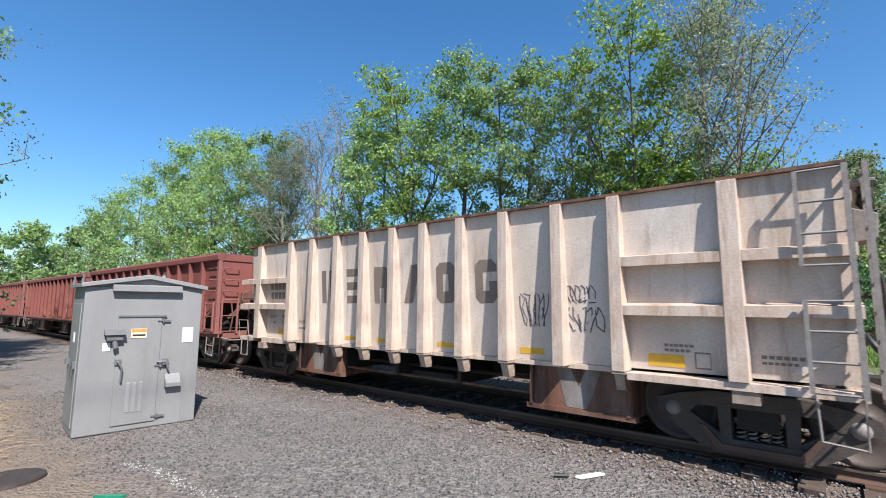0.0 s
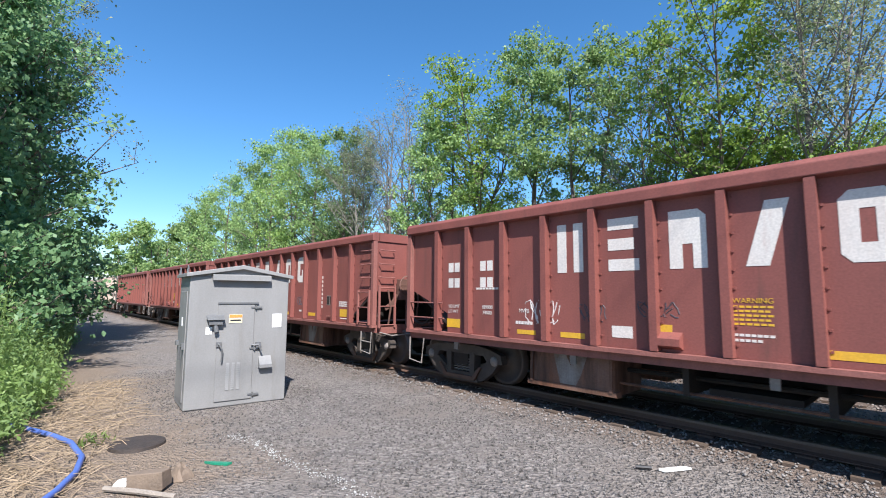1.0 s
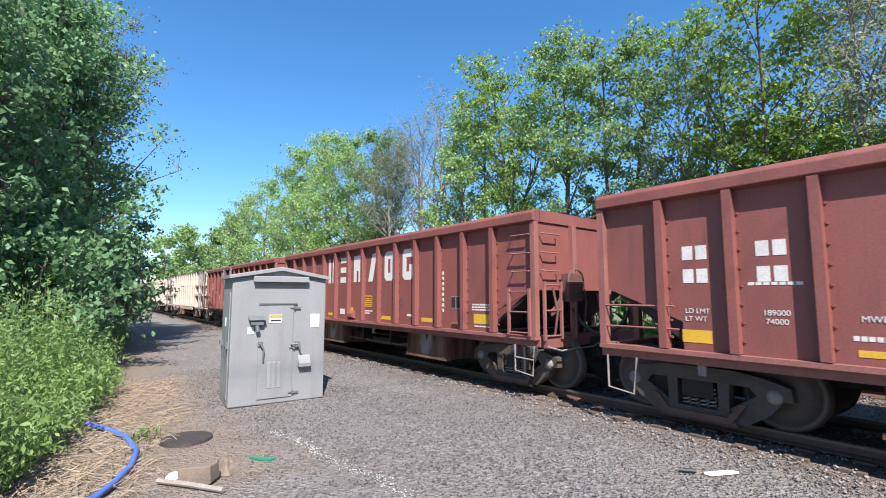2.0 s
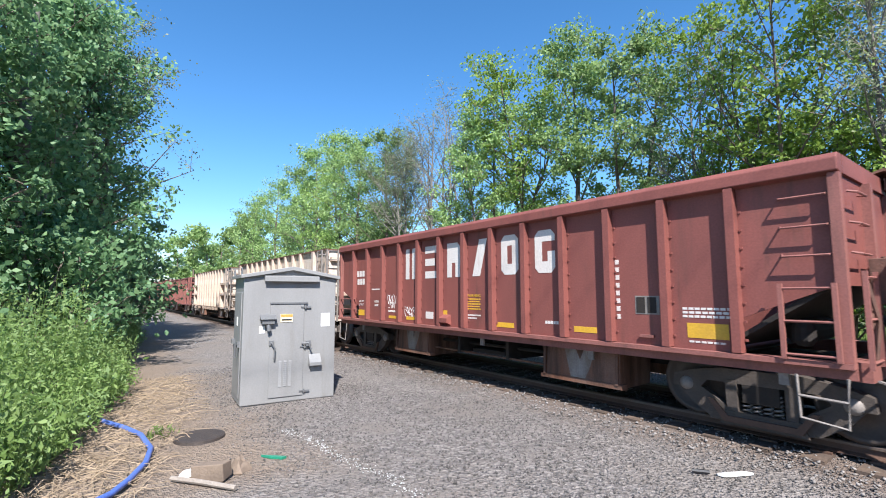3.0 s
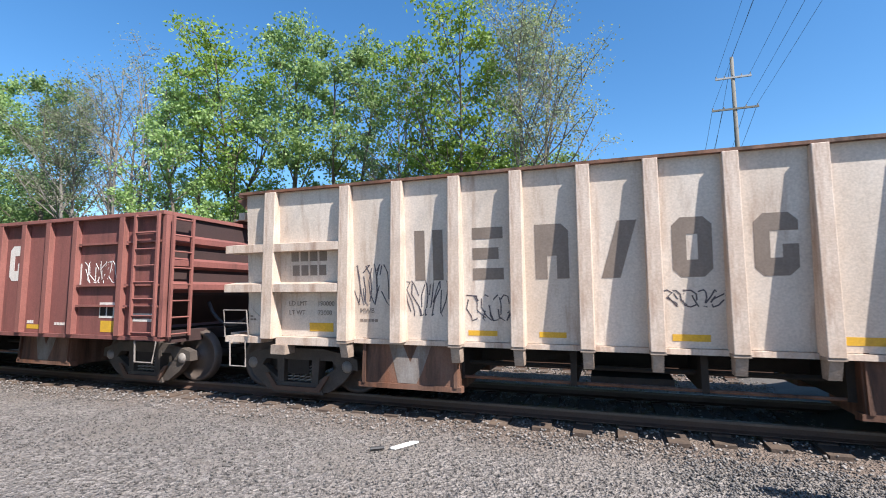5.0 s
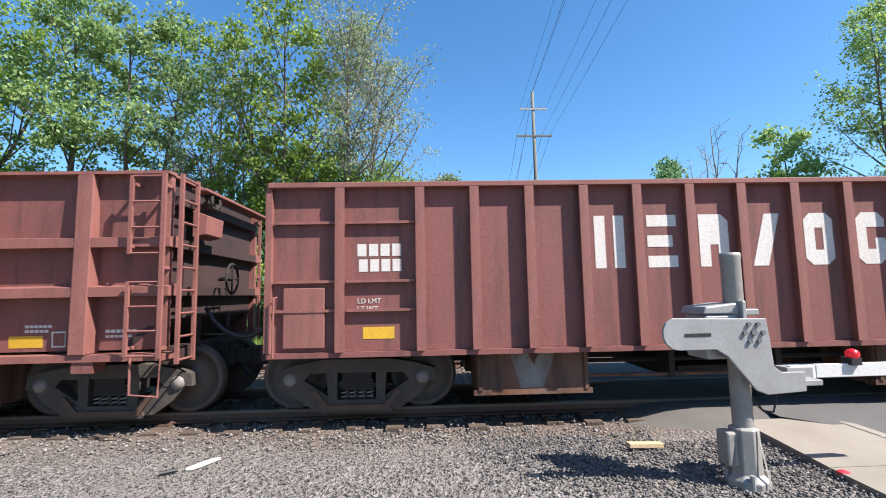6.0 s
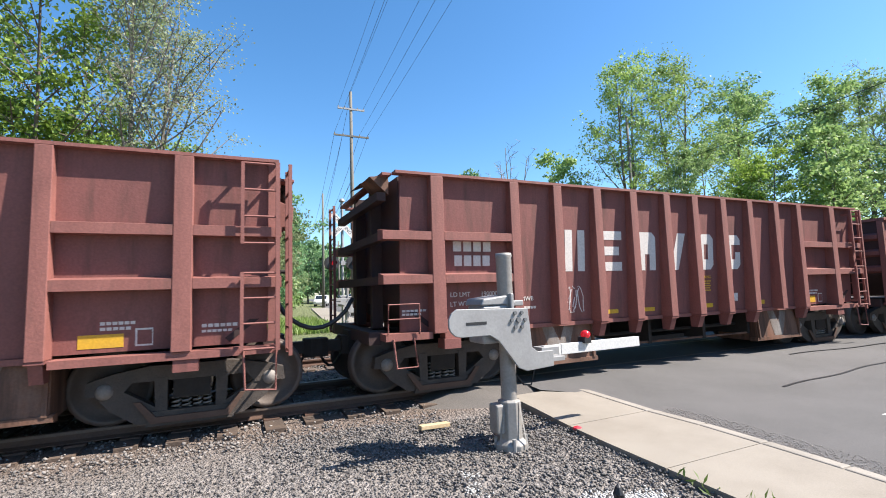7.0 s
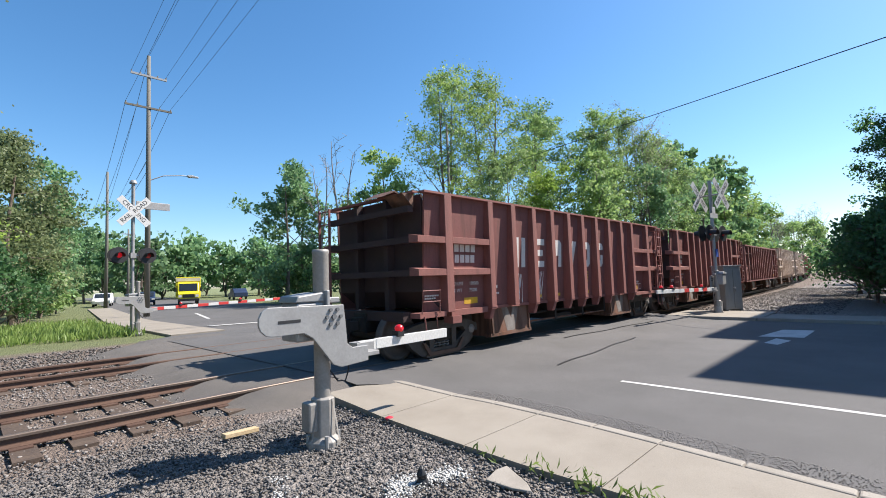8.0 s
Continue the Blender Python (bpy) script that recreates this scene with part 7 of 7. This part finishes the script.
gate_mechanism(pose(20.7, 4.9, 0.05, 0, 0, 176), stripes, "crossing gate with a lowered white and red arm", tall=-0.4)


def build_relay_box():
    c = thing("relay_cabinet", "grey steel relay cabinet beside the crossing mast", "cabinet", pose(21.95, 4.85, 0.08, 0, 0, -30))
    part("body", Shape().box(-0.42, 0.42, -0.3, 0.3, 0.08, 1.78), CABINET, c, bevel=0.015)
    part("lid", Shape().box(-0.46, 0.46, -0.34, 0.34, 1.78, 1.83), CABINET, c, bevel=0.01)
    for x in (-0.205, 0.205):
        d = part("door", Shape().box(x - 0.195, x + 0.195, -0.322, -0.302, 0.14, 1.66), CABINET, c, bevel=0.006)
        part("door_handle", Shape().tube([(x + 0.16 * (1 if x < 0 else -1), -0.33, 0.95), (x + 0.16 * (1 if x < 0 else -1), -0.37, 0.9), (x + 0.16 * (1 if x < 0 else -1), -0.37, 0.78)], 0.014, 6), CABINET_D, d)
    for x in (-0.36, 0.36):
        part("foot", Shape().box(x - 0.06, x + 0.06, -0.3, 0.3, 0.0, 0.08), CABINET_D, c)


build_relay_box()


def power_pole(x, y, h, arms, lamp=False, label="weathered wooden utility pole with crossarms"):
    p = thing("utility_pole", label, "utility pole", pose(x, y, 0), "utility poles")
    part("shaft", Shape().tube([(0, 0, 0), (0.03, 0, h * 0.5), (0, 0, h)], 0.19, 12, 0.11), POLEWOOD, p, smooth=True)
    for z, half in arms:
        a = part("crossarm", Shape().box(-half, half, -0.16, -0.05, z - 0.06, z + 0.06), POLEWOOD if half > 1.1 else ALU, p)
        for i in range(5):
            ix = -half * 0.95 + half * 1.9 * i / 4
            part("insulator", Shape().lathe([(0, 0.14), (0.05, 0.12), (0.03, 0.07), (0.055, 0.04), (0.02, 0.0)], (ix, -0.1, z + 0.06), "z", 8), ALU_D, a)
    if lamp:
        l = part("lamp_arm", Shape().tube([(0, 0, 8.9), (0.9, -0.1, 9.35), (2.0, -0.2, 9.5), (2.5, -0.2, 9.5)], 0.035, 8), ALU, p)
        part("lamp_head", Shape().prism([(2.3, 9.55), (2.6, 9.6), (3.0, 9.52), (3.05, 9.45), (2.4, 9.42)], "y", -0.32, -0.08), ALU, l, "street lamp head", bevel=0.02)
    return p


power_pole(8.6, 34.8, 17.4, ((13.8, 1.36), (15.95, 1.05)), True, "tall weathered utility pole with crossarms and street lamp")
power_pole(10.8, 60.0, 14.6, ((10.5, 1.2),), False)
power_pole(16.5, 78.0, 10.5, ((9.8, 0.8),), False)
power_pole(32.5, 30.0, 16.8, (), False, "bare grey utility pole among the trees")
power_pole(-15.8, -1.75, 11.5, (), False, "grey utility pole half hidden by leaves")
part("meter_can", Shape().box(-16.0, -15.6, -1.7, -1.2, 1.2, 1.75), CABINET_D, bpy.data.objects["utility_pole.004"]).matrix_parent_inverse = bpy.data.objects["utility_pole.004"].matrix_world.inverted()


def cables():
    def sag(a, b, drop, r=0.014):
        a, b = Vector(a), Vector(b)
        return [tuple(a.lerp(b, i / 16) - Vector((0, 0, drop * 4 * (i / 16) * (1 - i / 16)))) for i in range(17)]
    rows = []
    for dx, z in ((-1.3, 14.0), (0.65, 14.0), (1.3, 14.0), (-1.0, 16.15), (1.0, 16.15), (0.0, 17.4)):
        rows.append(((8.6 + dx, 34.7, z), (5.7 + dx * 1.2, -12.0, z + 1.5), 0.3, 0.009))
    for dx, z in ((-1.3, 14.0), (-0.65, 14.0), (0.65, 14.0), (1.3, 14.0), (0.0, 17.4), (0.1, 10.6), (0.1, 9.9)):
        rows.append(((8.6 + dx, 34.7, z), (10.8 + dx * 0.8, 60.0, min(z, 11.3 + dx * 0.1) - 0.6), 0.5, 0.014))
    rows.append(((35.0, 26.1, 12.1), (18.2, -12.7, 9.0), 0.0, 0.022))
    for a, b, d, r in rows:
        solid("overhead_cable", Shape().tube(sag(a, b, d), r, 5), WIRE, "thin black overhead power cable", "cable", "overhead cables")


cables()


# ---------------------------------------------------------------- vehicles waiting on the road, and the building that shades it
def wheel(parent, x, y, r):
    w = part("wheel", Shape().lathe([(0.0, -0.1), (r * 0.9, -0.11), (r, -0.07), (r, 0.07), (r * 0.9, 0.11), (0.0, 0.1)], (x, y, r), "x", 18), TYRE, parent)
    part("rim", Shape().lathe([(0.0, -0.115), (r * 0.6, -0.112), (r * 0.6, 0.112), (0.0, 0.115)], (x, y, r), "x", 14), ALU, w)


def box_truck(m):
    v = thing("box_truck", "bright yellow box truck waiting at the crossing", "truck", m)
    part("cargo_box", Shape().box(-1.2, 1.2, 1.5, 6.0, 0.75, 2.95), YPAINT, v, bevel=0.04)
    part("box_front", Shape().box(-1.15, 1.15, 1.47, 1.5, 2.5, 2.85), LETTER_W, v)
    part("cab", Shape().prism([(-0.7, 0.5), (-0.7, 1.2), (0.1, 1.4), (0.6, 2.3), (1.45, 2.4), (1.45, 0.5)], "x", -1.0, 1.0), YPAINT, v, bevel=0.06)
    part("windscreen", Shape().prism([(0.09, 1.42), (0.07, 1.46), (0.53, 2.24), (0.57, 2.22)], "x", -0.85, 0.85), CARGLASS, v)
    part("grille", Shape().box(-0.55, 0.55, -0.72, -0.69, 0.75, 1.1), BLACK, v)
    part("bumper", Shape().box(-1.0, 1.0, -0.85, -0.7, 0.4, 0.65), BLACK, v, bevel=0.03)
    for x in (-0.78, 0.78):
        part("headlight", Shape().box(x - 0.15, x + 0.15, -0.73, -0.69, 0.8, 1.05), PAPER, v)
        part("mirror", Shape().box(x * 1.5 - 0.08, x * 1.5 + 0.08, 0.2, 0.3, 1.4, 1.8), BLACK, v)
        for y in (0.1, 4.4):
            wheel(v, x * 1.1, y, 0.4)


def sedan(m, paint, label):
    v = thing("car", label, "car", m)
    part("body", Shape().prism([(-2.1, 0.3), (-2.15, 0.6), (-1.9, 0.8), (-0.9, 0.95), (-0.2, 1.45), (1.2, 1.5), (1.8, 1.05), (2.1, 0.95), (2.15, 0.35)], "x", -0.88, 0.88), paint, v, bevel=0.06)
    part("windscreen", Shape().prism([(-0.92, 0.98), (-0.95, 1.0), (-0.27, 1.42), (-0.24, 1.4)], "x", -0.72, 0.72), CARGLASS, v)
    for x in (-0.68, 0.68):
        part("headlight", Shape().box(x - 0.16, x + 0.16, -2.16, -2.05, 0.6, 0.74), PAPER, v)
        for y in (-1.35, 1.35):
            wheel(v, x * 1.15, y, 0.32)


box_truck(pose(17.0, 54.0, 0.05, 0, 0, -16))
sedan(pose(15.0, 62.0, 0.05, 0, 0, -14), CARBLUE, "dark blue car queued behind the truck")
sedan(pose(11.6, 66.0, 0.05, 0, 0, -14), CARWHITE, "white car queued on the road")
sedan(pose(27.0, 66.0, 0.05, 0, 0, 170), CARBLUE, "dark car on the far road")


def corner_building():
    b = thing("corner_building", "plain flat-roofed brick building across the road", "building")
    part("wall", Shape().box(19.6, 26.35, -14.0, -3.55, 0, 13.8), WALLBRICK, b)
    part("rear_wall", Shape().box(26.4, 40.0, -14.0, -3.35, 0, 16.2), WALLBRICK, b)
    part("roof", Shape().box(19.55, 26.35, -14.1, -3.5, 13.8, 13.95), KERB, b)
    part("rear_roof", Shape().box(26.36, 40.1, -14.1, -3.3, 16.2, 16.35), KERB, b)


corner_building()

motions()
